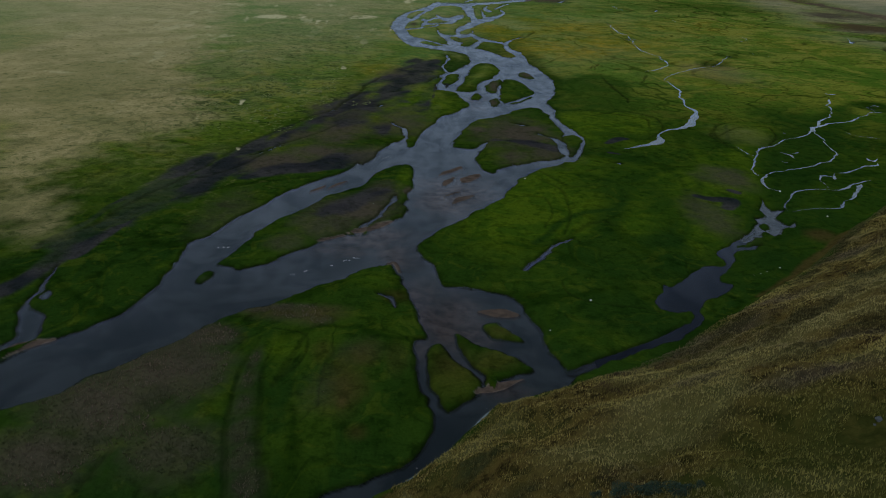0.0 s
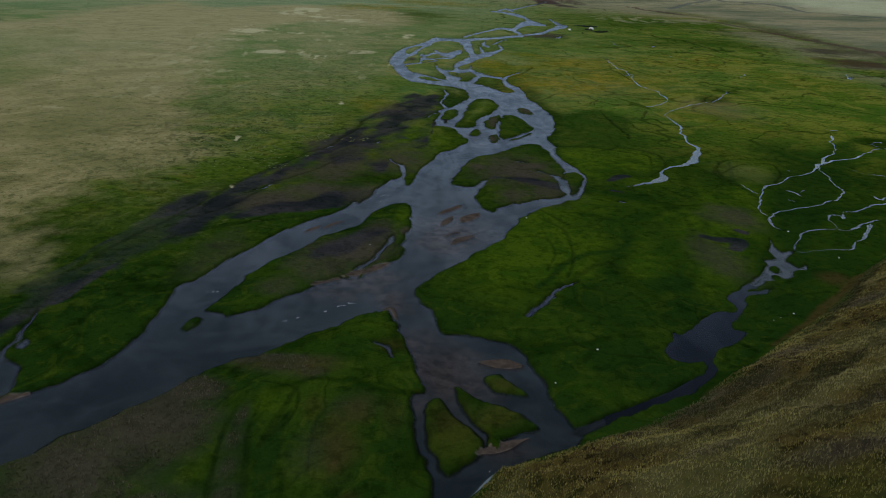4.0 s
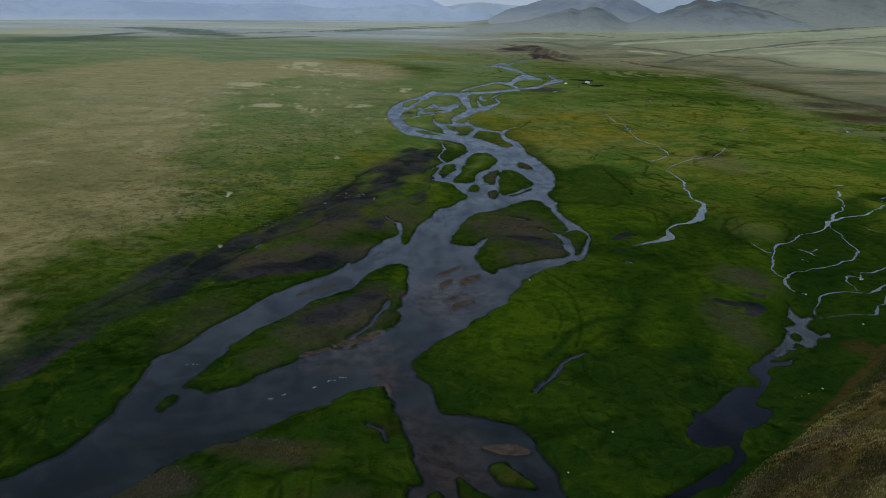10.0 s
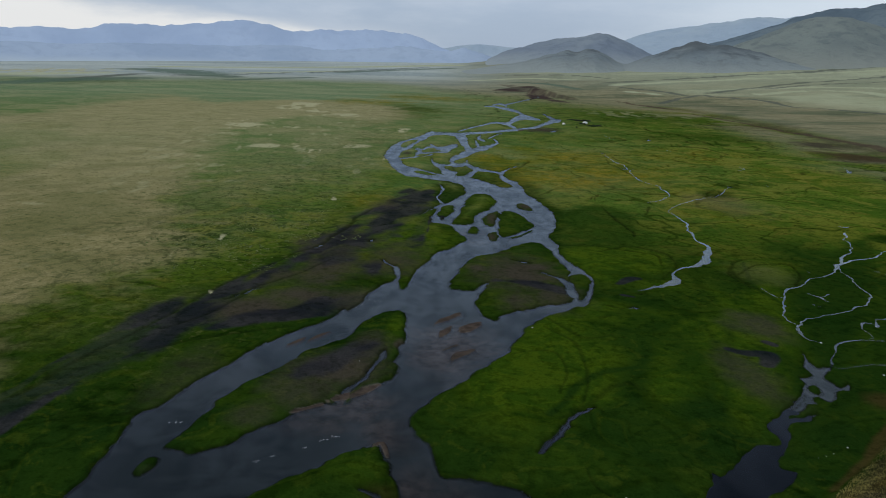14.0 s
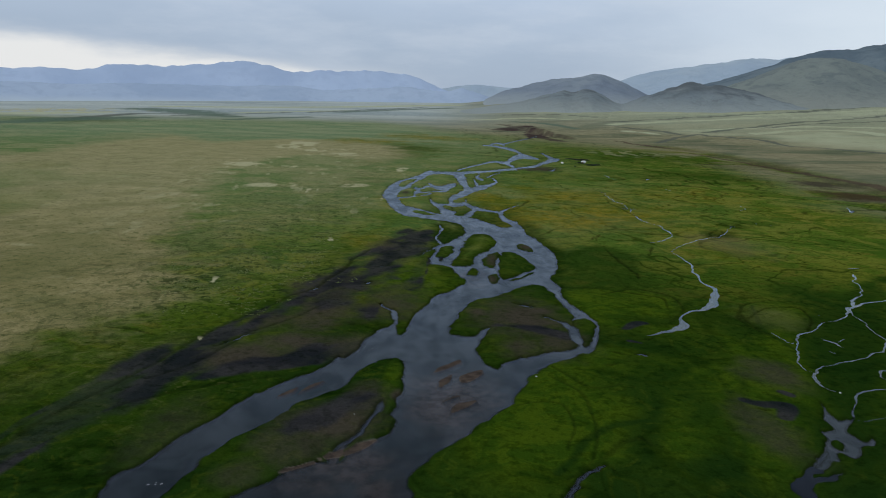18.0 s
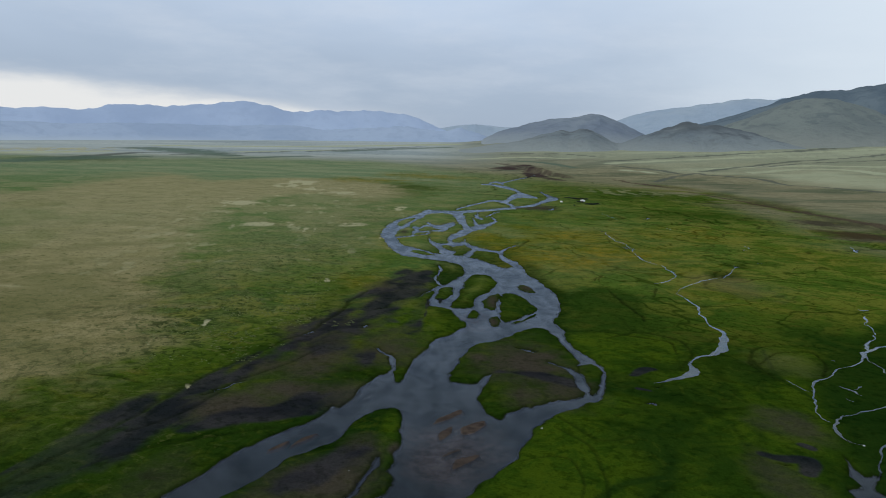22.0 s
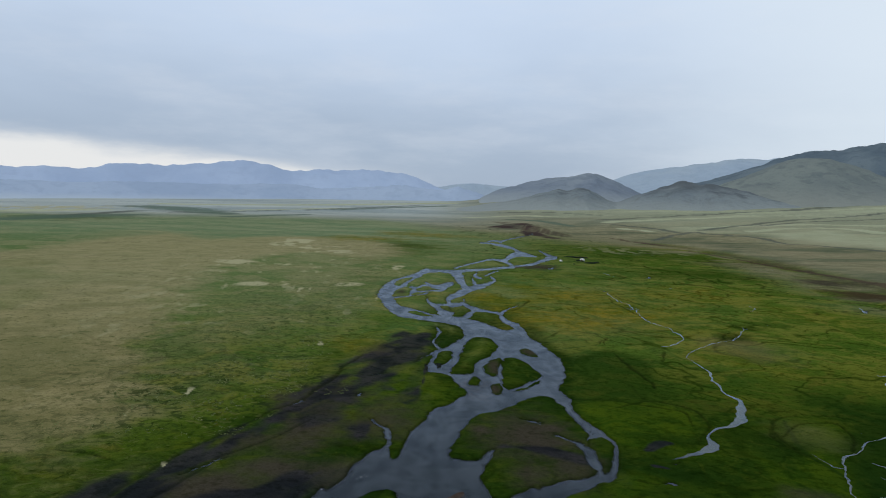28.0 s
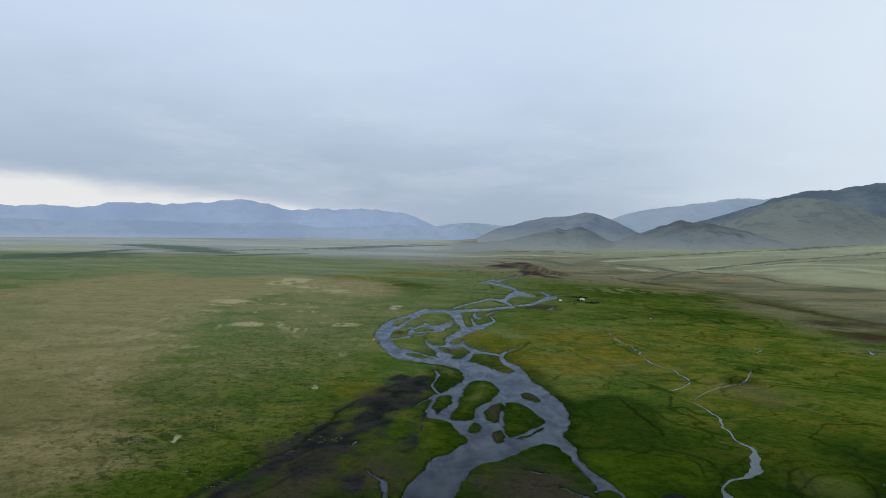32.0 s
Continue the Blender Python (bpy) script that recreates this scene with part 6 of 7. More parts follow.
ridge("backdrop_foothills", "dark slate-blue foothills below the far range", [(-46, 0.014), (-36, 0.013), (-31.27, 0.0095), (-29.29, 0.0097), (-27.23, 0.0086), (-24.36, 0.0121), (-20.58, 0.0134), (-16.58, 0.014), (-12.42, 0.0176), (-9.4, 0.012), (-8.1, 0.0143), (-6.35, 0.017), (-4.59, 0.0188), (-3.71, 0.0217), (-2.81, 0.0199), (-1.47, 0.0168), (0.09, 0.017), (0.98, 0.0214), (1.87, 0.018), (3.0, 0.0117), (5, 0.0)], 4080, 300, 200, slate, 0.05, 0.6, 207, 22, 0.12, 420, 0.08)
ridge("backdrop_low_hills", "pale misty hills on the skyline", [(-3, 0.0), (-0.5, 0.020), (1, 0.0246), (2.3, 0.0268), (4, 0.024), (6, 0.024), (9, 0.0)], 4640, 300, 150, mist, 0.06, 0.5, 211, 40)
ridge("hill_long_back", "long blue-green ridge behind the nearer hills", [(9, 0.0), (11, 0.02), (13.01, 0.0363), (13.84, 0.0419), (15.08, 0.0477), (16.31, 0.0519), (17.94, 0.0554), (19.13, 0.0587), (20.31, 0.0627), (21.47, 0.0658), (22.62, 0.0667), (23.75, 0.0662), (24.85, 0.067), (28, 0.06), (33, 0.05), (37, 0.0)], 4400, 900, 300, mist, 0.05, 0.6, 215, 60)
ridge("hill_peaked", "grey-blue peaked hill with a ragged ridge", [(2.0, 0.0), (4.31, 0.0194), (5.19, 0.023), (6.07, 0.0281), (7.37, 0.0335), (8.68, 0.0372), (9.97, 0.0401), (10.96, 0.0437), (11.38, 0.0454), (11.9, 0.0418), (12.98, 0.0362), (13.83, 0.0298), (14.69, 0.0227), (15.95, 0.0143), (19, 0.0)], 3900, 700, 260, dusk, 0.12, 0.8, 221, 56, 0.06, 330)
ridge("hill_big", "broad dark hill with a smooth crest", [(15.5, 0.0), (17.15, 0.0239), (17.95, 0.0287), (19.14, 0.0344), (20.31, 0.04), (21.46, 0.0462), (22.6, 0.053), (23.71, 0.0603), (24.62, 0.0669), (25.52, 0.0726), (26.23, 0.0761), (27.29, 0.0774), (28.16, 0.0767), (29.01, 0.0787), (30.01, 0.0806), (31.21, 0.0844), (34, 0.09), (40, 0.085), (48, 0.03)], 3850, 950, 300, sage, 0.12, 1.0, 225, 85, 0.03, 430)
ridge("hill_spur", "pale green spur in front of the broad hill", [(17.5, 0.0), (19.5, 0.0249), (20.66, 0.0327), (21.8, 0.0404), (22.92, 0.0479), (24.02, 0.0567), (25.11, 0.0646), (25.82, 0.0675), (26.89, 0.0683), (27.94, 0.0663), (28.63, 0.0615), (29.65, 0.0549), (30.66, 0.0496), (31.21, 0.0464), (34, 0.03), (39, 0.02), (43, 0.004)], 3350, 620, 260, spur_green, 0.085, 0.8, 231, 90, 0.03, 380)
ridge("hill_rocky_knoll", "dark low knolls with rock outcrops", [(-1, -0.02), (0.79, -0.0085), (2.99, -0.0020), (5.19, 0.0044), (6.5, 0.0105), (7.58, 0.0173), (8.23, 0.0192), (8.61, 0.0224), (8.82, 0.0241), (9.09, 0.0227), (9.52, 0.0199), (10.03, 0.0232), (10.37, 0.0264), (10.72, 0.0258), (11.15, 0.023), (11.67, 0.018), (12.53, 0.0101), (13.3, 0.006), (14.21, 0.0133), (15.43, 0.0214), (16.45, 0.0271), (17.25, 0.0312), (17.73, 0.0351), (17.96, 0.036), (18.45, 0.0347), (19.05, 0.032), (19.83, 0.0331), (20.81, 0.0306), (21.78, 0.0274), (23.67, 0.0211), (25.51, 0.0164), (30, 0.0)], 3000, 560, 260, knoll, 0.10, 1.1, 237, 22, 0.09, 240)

# ---- small growth and loose things ----
def height_at(x, y):
    """The ground sheet's height at a place, from its polar plan."""
    x, y = np.atleast_1d(np.asarray(x, float)), np.atleast_1d(np.asarray(y, float))
    r, a = np.hypot(x, y), np.degrees(np.arctan2(x, y))
    i = np.clip(np.searchsorted(RADII, r) - 1, 0, len(RADII) - 2)
    ang = np.degrees(ANG)
    j = np.clip(np.searchsorted(ang, a) - 1, 0, len(ang) - 2)
    u = np.clip((r - RADII[i]) / (RADII[i + 1] - RADII[i]), 0, 1)
    v = np.clip((a - ang[j]) / (ang[j + 1] - ang[j]), 0, 1)
    g = Z.reshape(len(RADII), len(ANG))
    return (g[i, j] * (1 - u) + g[i + 1, j] * u) * (1 - v) + (g[i, j + 1] * (1 - u) + g[i + 1, j + 1] * u) * v


def grass_material(name, colors, patches=None):
    m = Mat(name)
    n = m.nt.nodes.new("ShaderNodeNewGeometry").outputs["Random Per Island"]
    col = m.mix(m.ramp(n, 0.2, 0.7), colors[0], colors[1])
    col = m.mix(m.ramp(n, 0.80, 0.97), col, colors[2])
    col = m.mix(m.ramp(m.noise(12, 4, 0.6, warp=0.6), 0.44, 0.62, 0, 0.9), col, colors[3])
    if patches:
        # straw where the sward dries out, olive and grey where it stays damp
        p, q = m.noise(17, 4, 0.6, warp=1.0), m.noise(31, 3, 0.5, warp=0.6)
        col = m.mix(m.ramp(p, 0.52, 0.64, 0, 0.8), col, patches[0])
        col = m.mix(m.ramp(p, 0.34, 0.44, 0.8, 0), col, patches[1])
        col = m.mix(m.ramp(q, 0.54, 0.66, 0, 0.6), col, patches[2])
        olive, grey, sere, band = m.attr("hill_tone")
        col = m.mix(m.calc("MULTIPLY", sere, 0.75), col, m.mix(n, (0.200, 0.178, 0.062), (0.440, 0.390, 0.170)))
        col = m.mix(m.calc("MULTIPLY", olive, 0.85), col, m.mix(n, (0.060, 0.072, 0.012), (0.165, 0.165, 0.034)))
        col = m.mix(m.calc("MULTIPLY", grey, 0.6), col, m.mix(n, (0.050, 0.040, 0.032), (0.170, 0.130, 0.110)))
        col = m.mix(m.calc("MULTIPLY", band, 0.85), col, m.mix(n, (0.034, 0.034, 0.012), (0.100, 0.088, 0.030)))
    return m.done(col, 0.8, 0.25)


def tufts(name, x, y, tall, wide, blades, material, label, lean=0.45, seed=3):
    """Grass tufts joined into one mesh of bent two-sided blades."""
    g = np.random.default_rng(seed)
    n = len(x)
    z = height_at(x, y) - 0.03
    k = n * blades
    bx, by, bz = np.repeat(x, blades), np.repeat(y, blades), np.repeat(z, blades)
    h = np.repeat(tall * g.uniform(0.6, 1.3, n), blades) * g.uniform(0.7, 1.15, k)
    turn, fan = g.uniform(0, 2 * np.pi, k), g.uniform(0.1, lean, k)
    dx, dy = np.cos(turn), np.sin(turn)
    w = wide * g.uniform(0.7, 1.3, k)
    rx, ry = bx + dx * 0.12 * tall, by + dy * 0.12 * tall
    a = np.stack([rx - dy * w, ry + dx * w, bz], 1)
    b = np.stack([rx + dy * w, ry - dx * w, bz], 1)
    c = np.stack([rx + dx * fan * h * 0.5 + dy * w * 0.7, ry + dy * fan * h * 0.5 - dx * w * 0.7, bz + h * 0.6], 1)
    d = np.stack([rx + dx * fan * h * 0.5 - dy * w * 0.7, ry + dy * fan * h * 0.5 + dx * w * 0.7, bz + h * 0.6], 1)
    e = np.stack([rx + dx * fan * h * 1.3, ry + dy * fan * h * 1.3, bz + h], 1)
    co = np.stack([a, b, c, d, e], 1).reshape(-1, 3)
    i = np.arange(k)[:, None] * 5
    faces = np.concatenate([i + np.array([0, 1, 2]), i + np.array([0, 2, 3]), i + np.array([3, 2, 4])])
    me = mesh_from(name, co, faces, False)
    me.materials.append(material)
    return tagged(new(name, me), label, "grass", kind="stuff")


def scatter(n, box, keep, seed):
    g = np.random.default_rng(seed)
    x, y = g.uniform(box[0], box[1], n), g.uniform(box[2], box[3], n)
    m = keep(x, y)
    return x[m], y[m]


def on_hill(x, y):
    d = hill_height(x, y)[1]
    a = np.degrees(np.arctan2(x, y))
    patch = fbm(x, y, 7, 3, 141)
    return (d > 1.5) & (d < 62) & (a > -6) & (a < 40) & (patch > -0.6) & (np.hypot(x, y) > 43)


hx, hy = scatter(360000, (-6, 150, 16, 215), on_hill, 11)
hill_grass = grass_material("hill_grass", [(0.120, 0.092, 0.022), (0.258, 0.205, 0.056), (0.540, 0.450, 0.175), (0.096, 0.082, 0.015)],
                           [(0.340, 0.290, 0.090), (0.052, 0.056, 0.018), (0.115, 0.092, 0.062)])
sward = tufts("hillside_grass", hx, hy, 0.34, 0.024, 3, hill_grass, "tawny and olive bunch grass covering the steep hillside")
tones = [np.repeat(v, 15) for v in hill_tones(hx, hy)]
color_layer(sward.data, "hill_tone", *tones[1:], tones[0])


def zone_keep(parts, level, dry_gap=-0.8):
    def keep(x, y):
        return (zone(parts, x, y, 1.6) > level) & (water_field(x, y) < dry_gap) & (hill_height(x, y)[1] < 0)
    return keep


sx, sy = scatter(64000, (-125, 10, 62, 135), zone_keep(BROWN, 0.35), 13)
sedge = grass_material("sedge", [(0.072, 0.054, 0.036), (0.125, 0.090, 0.066), (0.230, 0.170, 0.130), (0.036, 0.056, 0.014)])
tufts("meadow_sedge", sx, sy, 0.38, 0.024, 3, sedge, "grey-brown tussocks of sedge on the wet meadow", 0.6, 5)


# ---- thin brooks in the grass ----
def rill(name, line):
    """A ribbon of water along its line, with ragged edges, just over the ground."""
    p = rounded(line, False, 26)
    d = np.gradient(p[:, :2], axis=0)
    d /= np.linalg.norm(d, axis=1)[:, None] + 1e-9
    n = np.stack([-d[:, 1], d[:, 0]], 1)
    s = np.concatenate([[0], np.cumsum(np.linalg.norm(np.diff(p[:, :2], axis=0), axis=1))])
    seed, wide = 7 * len(name), p[:, 2].mean()
    ends = np.minimum(1, np.minimum(s + 0.3, s[-1] + 0.3 - s) / (2.5 * wide))
    mid = p[:, :2] + n * (2.2 * wide * ends * fbm(s, s * 0 + seed, 9 * wide, 3, seed))[:, None]
    w = 0.27 * p[:, 2] * ends * (1 + 1.1 * fbm(s, s * 0 + 5, 9 * wide, 2, seed + 1))
    left = mid + n * (w * np.clip(1 + 1.1 * fbm(s, s * 0 + 2, 2.6 * wide, 3, seed + 2), 0.1, 3))[:, None]
    right = mid - n * (w * np.clip(1 + 1.1 * fbm(s, s * 0 + 3, 2.6 * wide, 3, seed + 4), 0.1, 3))[:, None]
    xy = np.stack([left, 0.5 * (left + right), right], 1).reshape(-1, 2)
    z = height_at(xy[:, 0], xy[:, 1])
    z = np.repeat(z.reshape(-1, 3).max(1), 3) + 0.10
    me = mesh_from(name, np.column_stack([xy, z]), grid_faces(len(p), 3)[:, ::-1])
    me.materials.append(brook_water)
    tagged(new("brook", me), "narrow brook winding through the wet meadow", "brook", kind="structure")


brook_water = water_material("brook_water", (0.68, 0.82, 0.94), (0.90, 0.98, 1.0))
for name, line in RILLS.items():
    rill(name, line)


# ---- shrubs and herbs over the western plain ----
def clump_mesh(name, n, radius, tall, leaf, seed, material):
    """A low shrub: many small leaf faces on a rough dome, with a few stems."""
    g = np.random.default_rng(seed)
    th, ph = g.uniform(0, 2 * np.pi, n), np.arccos(g.uniform(0.05, 1, n))
    rr = g.uniform(0.55, 1.08, n) * (1 + 0.25 * np.sin(3 * th + seed))
    c = np.stack([radius * rr * np.sin(ph) * np.cos(th), radius * rr * np.sin(ph) * np.sin(th), tall * rr * np.cos(ph)], 1)
    u = g.normal(size=(n, 3))
    u /= np.linalg.norm(u, axis=1)[:, None]
    v = np.cross(u, g.normal(size=(n, 3)))
    v /= np.linalg.norm(v, axis=1)[:, None]
    s = leaf * g.uniform(0.6, 1.3, n)[:, None]
    co = np.stack([c - u * s, c + v * s * 0.6, c + u * s, c - v * s * 0.6], 1).reshape(-1, 3)
    faces = np.arange(n)[:, None] * 4 + np.array([0, 1, 2, 3])
    me = mesh_from(name, co, faces, False)
    me.materials.append(material)
    return me


shrub_leaf = grass_material("shrub_leaf", [(0.150, 0.190, 0.058), (0.215, 0.245, 0.082), (0.300, 0.300, 0.125), (0.120, 0.165, 0.050)])


def joined_clumps(name, x, y, radius, tall, label, seed):
    """Very many small dark herbs, joined."""
    g = np.random.default_rng(seed)
    n, k = len(x), 6
    z = height_at(x, y)
    size = g.uniform(0.6, 1.5, n)
    th, ph = g.uniform(0, 2 * np.pi, (n, k)), np.arccos(g.uniform(0.05, 1, (n, k)))
    rr = g.uniform(0.5, 1.0, (n, k)) * size[:, None]
    c = np.stack([x[:, None] + radius * rr * np.sin(ph) * np.cos(th), y[:, None] + radius * rr * np.sin(ph) * np.sin(th), z[:, None] + tall * rr * np.cos(ph)], -1).reshape(-1, 3)
    u = g.normal(size=c.shape)
    u /= np.linalg.norm(u, axis=1)[:, None]
    v = np.cross(u, g.normal(size=c.shape))
    v /= np.linalg.norm(v, axis=1)[:, None]
    s = np.repeat(size, k)[:, None] * radius * 0.42
    co = np.stack([c - u * s, c + v * s * 0.7, c + u * s, c - v * s * 0.7], 1).reshape(-1, 3)
    me = mesh_from(name, co, np.arange(n * k)[:, None] * 4 + np.array([0, 1, 2, 3]), False)
    me.materials.append(shrub_leaf)
    tagged(new(name, me), label, "shrubs", kind="stuff")


def herb_keep(x, y):
    dense = fbm(x, y, 14, 4, 151) + 0.6 * fbm(x, y, 3, 2, 153)
    return (zone(HERBS, x, y, 1.2) > 0.4) & (dense > 0.10) & (water_field(x, y) < -4)


bx, by = scatter(50000, (-190, -10, 120, 640), herb_keep, 17)
joined_clumps("plain_herbs", bx, by, 0.36, 0.16, "dark green herbs and low bushes over the dry plain", 19)


# ---- the camp ----
felt = plain("white_felt", (0.74, 0.74, 0.72), 0.85, 0.15, 0.6)
rope = plain("dark_rope", (0.10, 0.08, 0.06), 0.9)
wood = plain("painted_wood", (0.28, 0.09, 0.05), 0.6)
canvas = plain("tent_canvas", (0.70, 0.69, 0.64), 0.9, 0.2, 0.4)
steel = plain("stove_pipe", (0.09, 0.09, 0.09), 0.5)


def lathe(profile, steps=32):
    bm = bmesh.new()
    rings = []
    for r, z in profile:
        rings.append([bm.verts.new((r * math.cos(2 * math.pi * k / steps), r * math.sin(2 * math.pi * k / steps), z)) for k in range(steps)])
    for a, b in zip(rings[:-1], rings[1:]):
        for k in range(steps):
            bm.faces.new((a[k], a[(k + 1) % steps], b[(k + 1) % steps], b[k]))
    for f in bm.faces:
        f.smooth = True
    return bm


def block(size, at, bevel=0.02):
    bm = bmesh.new()
    bmesh.ops.create_cube(bm, size=1.0)
    for v in bm.verts:
        v.co = Vector(v.co[i] * size[i] + at[i] for i in range(3))
    bmesh.ops.bevel(bm, geom=bm.edges[:], offset=bevel, segments=1, affect="EDGES")
    return bm


def yurt(at, turn):
    root = tagged(new("yurt"), "white felt yurt with a low domed roof on the green meadow", "yurt")
    part("wall", lathe([(2.85, -0.15), (2.95, 0.0), (2.98, 1.5), (2.9, 1.55)]), felt, root)
    part("roof", lathe([(3.08, 1.45), (2.95, 1.62), (2.0, 2.15), (1.1, 2.55), (0.62, 2.68), (0.60, 2.60)]), felt, root)
    part("crown_ring", lathe([(0.72, 2.62), (0.74, 2.76), (0.58, 2.80), (0.0001, 2.82)]), wood, root, "dark wooden crown ring")
    for z in (0.5, 1.1):
        part("girth_rope", lathe([(2.985, z - 0.05), (3.02, z), (2.985, z + 0.05)]), rope, root)
    door = part("door", block((0.12, 0.9, 1.45), (2.98, 0, 0.72)), wood, root, "red painted wooden door")
    part("door_frame", block((0.10, 1.12, 0.12), (3.0, 0, 1.50)), wood, door)
    part("stove_pipe", lathe([(0.08, 2.5), (0.08, 3.4), (0.13, 3.42), (0.0001, 3.5)], 12), steel, root)
    root.matrix_world = Matrix.Translation(at) @ pose(0, 0, 0, 0, 0, turn)


def ridge_tent(at, turn):
    root = tagged(new("ridge_tent"), "small white canvas ridge tent beside the river", "tent")
    bm = bmesh.new()
    w, l, h = 1.2, 1.5, 1.7
    v = [bm.verts.new(p) for p in ((-w, -l, -0.1), (w, -l, -0.1), (w, l, -0.1), (-w, l, -0.1), (-w, -l, 0.35), (w, -l, 0.35), (w, l, 0.35), (-w, l, 0.35), (0, -l, h), (0, l, h))]
    for f in ((0, 1, 5, 8, 4), (2, 3, 7, 9, 6), (1, 2, 6, 5), (3, 0, 4, 7), (5, 6, 9, 8), (7, 4, 8, 9), (0, 3, 2, 1)):
        bm.faces.new([v[k] for k in f])
    part("canvas", bm, canvas, root)
    part("ridge_pole", block((0.06, 3.3, 0.06), (0, 0, h + 0.02), 0.01), wood, root)
    root.matrix_world = Matrix.Translation(at) @ pose(0, 0, 0, 0, 0, turn)


def ground_point(x, y, sink=0.05):
    return (x, y, float(height_at(x, y)[0]) - sink)


yurt(ground_point(162, 886), 240)
ridge_tent(ground_point(134, 868), 30)


# dark willow thickets round the camp
willow_leaf = grass_material("willow_leaf", [(0.016, 0.030, 0.016), (0.026, 0.044, 0.022), (0.045, 0.062, 0.030), (0.014, 0.026, 0.018)])


def thicket(at, size, seed):
    root = tagged(new("willow_thicket"), "low dark willow thicket beside the camp", "bush", "thickets round the camp")
    me = clump_mesh("foliage", 900, 1.0, 0.9, 0.11, seed, willow_leaf)
    crown = new("foliage", me)
    crown.parent = root
    bm = bmesh.new()
    for k in range(7):
        a = 2 * math.pi * k / 7
        bmesh.ops.create_cone(bm, cap_ends=True, segments=5, radius1=0.03, radius2=0.012, depth=0.8,
                              matrix=pose(0.25 * math.cos(a), 0.25 * math.sin(a), 0.3) @ pose(0, 0, 0, 25 * math.sin(a), 25 * math.cos(a), 0))
    part("stems", bm, rope, root)
    root.matrix_world = Matrix.Translation(at) @ Matrix.Diagonal((*size, 1)) @ pose(0, 0, 0, 0, 0, seed * 40)


for i, (x, y, sx_, sy_, sz_) in enumerate(((155, 943, 3.7, 5.1, 1.1), (159, 927, 3.2, 4.4, 1.7), (162, 920, 3.2, 4.3, 2.0), (167, 922, 2.7, 3.7, 2.2), (173, 924, 2.7, 3.7, 1.7), (156, 877, 2.6, 3.5, 1.6), (159, 874, 2.2, 2.9, 1.3), (161, 850, 2.9, 4.0, 1.6), (165, 848, 3.4, 4.6, 2.0), (172, 857, 3.4, 4.6, 1.7), (142, 828, 1.2, 1.7, 1.2))):
    thicket(ground_point(x, y, 0.1), (sx_, sy_, sz_), i + 1)


# ---- stones on the meadow, foam on the rapids ----
chalk = plain("pale_stone", (0.62, 0.62, 0.60), 0.8, 0.4, 0.2)


def stone(at, size, seed):
    g = random.Random(seed)
    bm = bmesh.new()
    bmesh.ops.create_icosphere(bm, subdivisions=2, radius=1.0)
    for v in bm.verts:
        v.co *= 1 + 0.22 * noise.noise(v.co * 1.6 + Vector((seed * 3.1, 0, 0)))
        v.co.z *= 0.6
    for f in bm.faces:
        f.smooth = True
    ob = part("pale_stone", bm, chalk, None)
    tagged(ob, "small pale stone lying on the wet meadow", "stone", "stones on the meadow")
    ob.matrix_world = Matrix.Translation(at) @ pose(0, 0, 0, 0, 0, g.uniform(0, 360)) @ Matrix.Diagonal((size, size * g.uniform(0.6, 0.9), size, 1))


STONES = [(28, 121.8, 0.36), (18.9, 110.6, 0.26), (-3, 74.6, 0.24), (92.5, 190.6, 0.5), (17.9, 104.5, 0.2), (97, 172, 0.42), (71.5, 139.5, 0.3), (68, 137.5, 0.2), (66.5, 137, 0.18), (65, 136.6, 0.16), (-19, 171, 0.2), (21.8, 195.5, 0.4)]
for i, (x, y, s) in enumerate(STONES):
    stone(ground_point(x, y, 0.02), s * 0.65, i)


def foam_flecks():
    m = Mat("foam")
    mat = m.done(m.mix(m.noise(0.4, 3), (0.55, 0.58, 0.60), (0.82, 0.84, 0.85)), 0.7)
    g = np.random.default_rng(23)
    spots = ((-49.2, 142.5, 1.2, 0.6, 5), (-31, 129.9, 0.8, 0.5, 4), (-28.7, 131.7, 0.6, 0.4, 3), (-24.2, 134.9, 0.6, 0.4, 4), (-21.2, 137.6, 1.0, 0.6, 6), (-19.4, 138.9, 1.0, 0.5, 6), (-24, 206, 5, 3, 9), (-21, 213, 4, 2, 7), (9.5, 87.2, 2.5, 0.6, 14), (-33, 196, 6, 2, 8), (20, 106, 0.6, 1.5, 4))
    co, faces = [], []
    for cx, cy, rx, ry, n in spots:
        for k in range(n):
            x, y = g.normal(cx, rx * 0.5), g.normal(cy, ry * 0.5)
            a, l, w = g.normal(0.3, 0.5), g.uniform(0.10, 0.32), g.uniform(0.03, 0.07)
            c, s, base = math.cos(a), math.sin(a), len(co)
            ring = 7
            co.append((x, y, 0.06))
            for q in range(ring):
                t = 2 * math.pi * q / ring
                u, v = l * math.cos(t) * g.uniform(0.6, 1.1), w * math.sin(t) * g.uniform(0.6, 1.2)
                co.append((x + c * u - s * v, y + s * u + c * v, 0.005))
            faces += [(base, base + 1 + q, base + 1 + (q + 1) % ring) for q in range(ring)]
    me = mesh_from("foam", np.array(co), np.array(faces))
    me.materials.append(mat)
    tagged(new("river_foam", me), "white foam flecks on the shallow rapids", "foam", kind="stuff")


foam_flecks()


# ---- shrubs and a boulder on the hillside ----
juniper_leaf = grass_material("juniper_leaf", [(0.010, 0.026, 0.016), (0.018, 0.040, 0.024), (0.040, 0.064, 0.034), (0.012, 0.030, 0.014)])


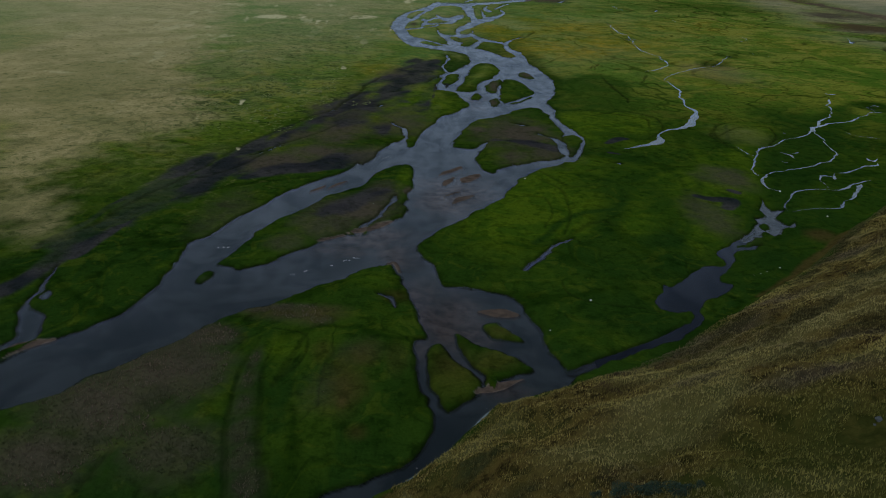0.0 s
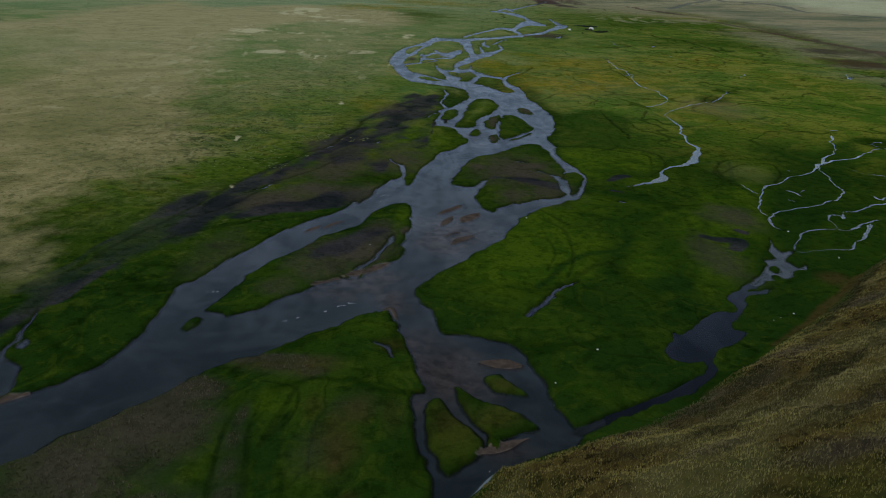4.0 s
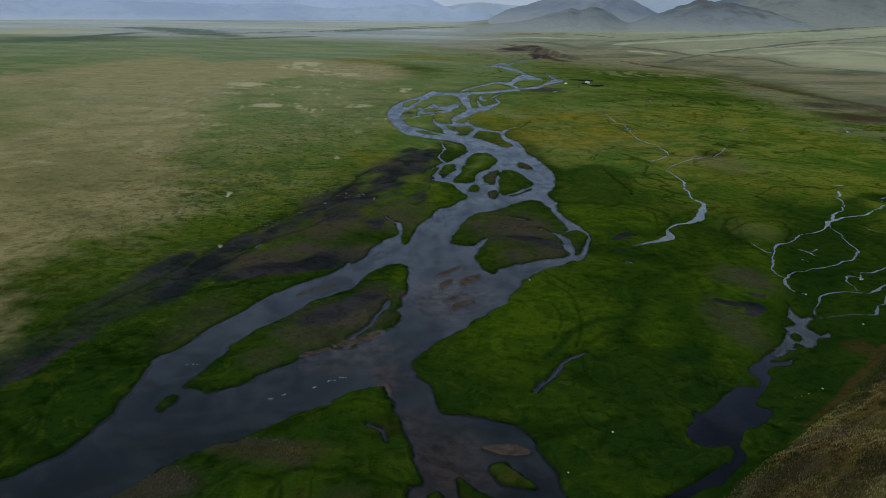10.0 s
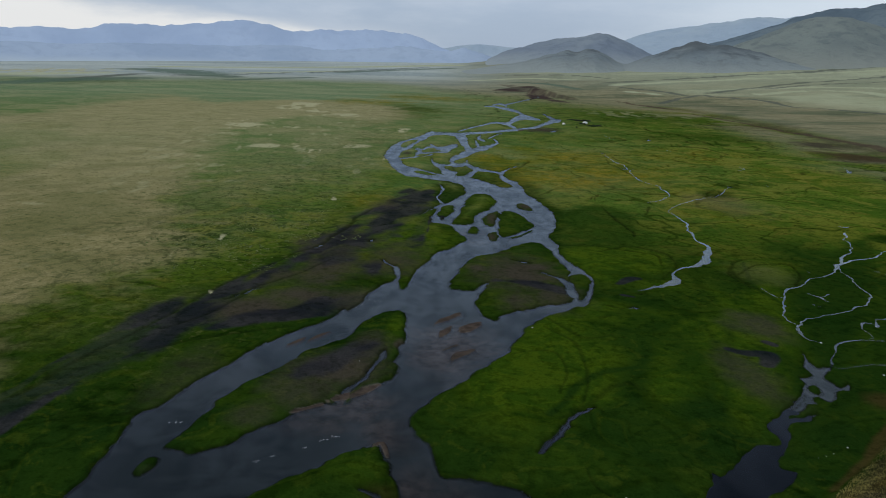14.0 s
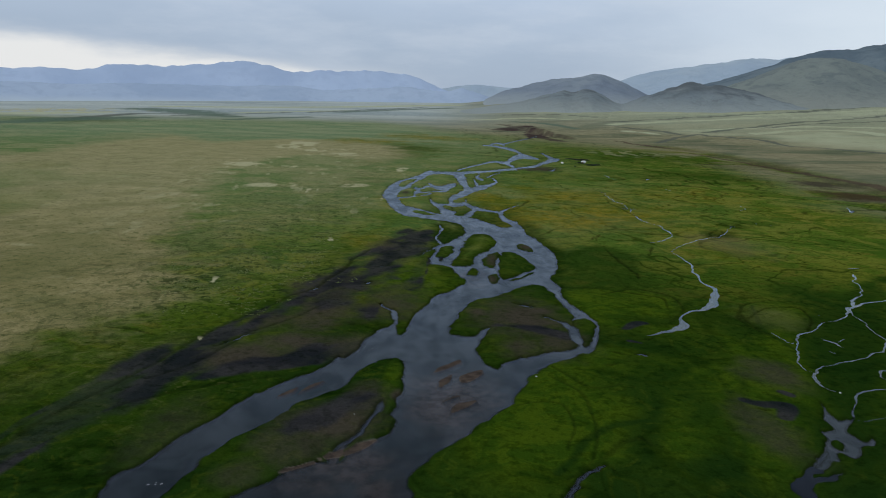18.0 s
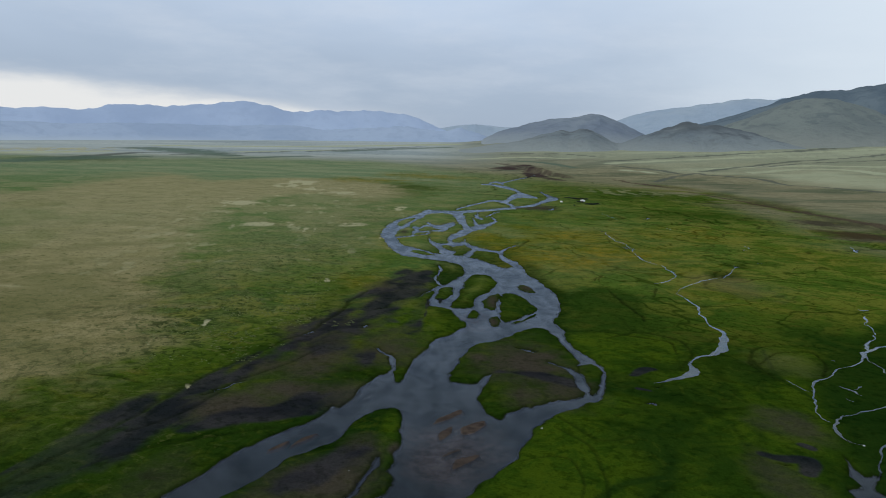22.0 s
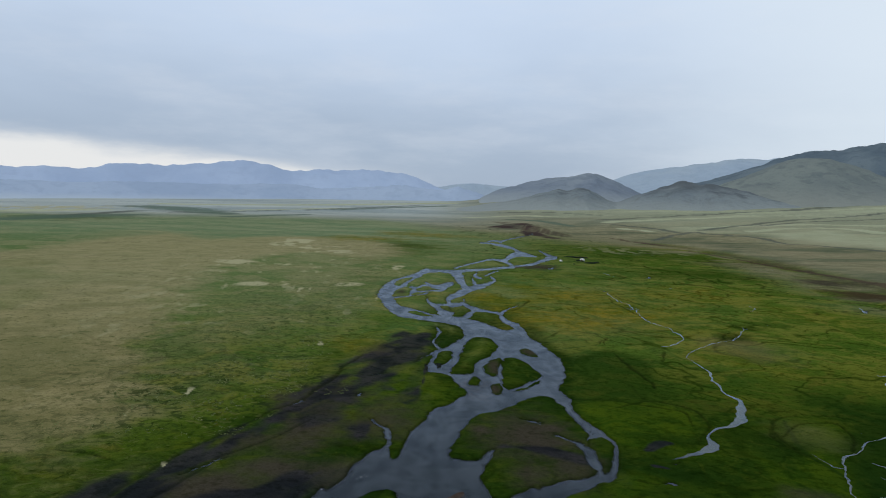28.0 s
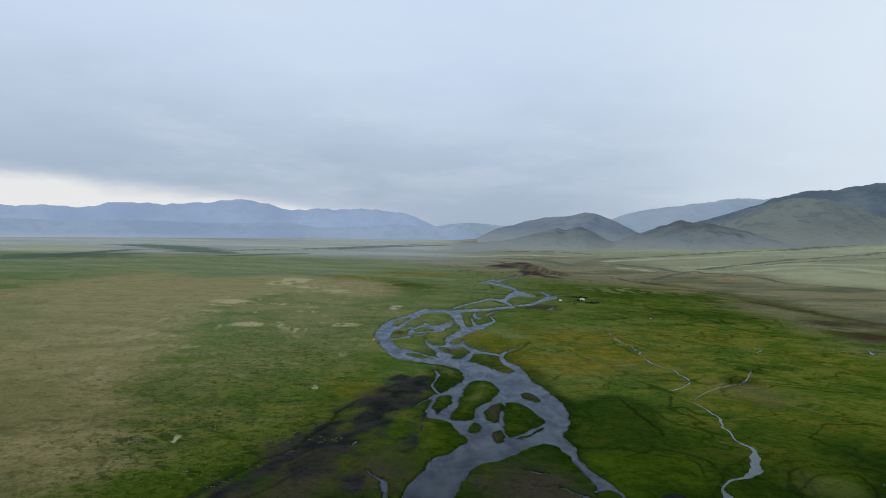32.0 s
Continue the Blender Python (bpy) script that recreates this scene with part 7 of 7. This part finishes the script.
def hill_shrub(at, size, seed):
    root = tagged(new("hill_shrub"), "low dark blue-green shrub sprawling on the grassy hillside", "bush", "shrubs on the hillside")
    crown = new("foliage", clump_mesh("foliage", 2600, 1.0, 0.8, 0.055, seed, juniper_leaf))
    crown.parent = root
    for k in range(5):
        a = 2 * math.pi * k / 5 + seed
        bm = bmesh.new()
        bmesh.ops.create_cone(bm, cap_ends=True, segments=6, radius1=0.035, radius2=0.012, depth=0.9,
                              matrix=pose(0.3 * math.cos(a), 0.3 * math.sin(a), 0.25) @ pose(0, 0, 0, 40 * math.sin(a), 40 * math.cos(a), 0))
        part("stem", bm, rope, root)
    root.matrix_world = Matrix.Translation(at) @ Matrix.Diagonal((*size, 1)) @ pose(0, 0, 0, 0, 0, seed * 55)


for i, (x, y, sx_, sy_, sz_) in enumerate(((17.9, 46.6, 1.5, 1.0, 0.8), (15.6, 47.4, 1.3, 0.9, 0.6), (19.8, 45.4, 1.4, 1.1, 0.9), (14.0, 48.6, 0.7, 0.6, 0.45), (21.4, 45.6, 0.6, 0.5, 0.4), (16.6, 48.3, 0.6, 0.4, 0.35))):
    hill_shrub(ground_point(x, y, 0.1), (sx_, sy_, sz_), i + 21)

lichen = plain("lichen_rock", (0.060, 0.070, 0.072), 0.9, 1.2, 0.2)


def boulder(at, size, seed):
    bm = bmesh.new()
    bmesh.ops.create_icosphere(bm, subdivisions=3, radius=1.0)
    for v in bm.verts:
        v.co *= 1 + 0.30 * noise.noise(v.co * 1.3 + Vector((seed * 2.7, 0, 0))) + 0.08 * noise.noise(v.co * 4.1)
        v.co.z *= 0.55
    ob = part("boulder", bm, lichen, None)
    tagged(ob, "grey lichen-spotted boulder half sunk in the hillside grass", "boulder", "boulders on the hillside")
    ob.matrix_world = Matrix.Translation(at) @ pose(0, 0, 0, 0, 0, 40 * seed) @ Matrix.Diagonal((size, size * 0.8, size, 1))


for i, (x, y, r) in enumerate(((38.4, 51.8, 0.42), (37.9, 51.4, 0.2), (38.9, 51.5, 0.24))):
    boulder(ground_point(x, y, 0.05), r, i + 1)
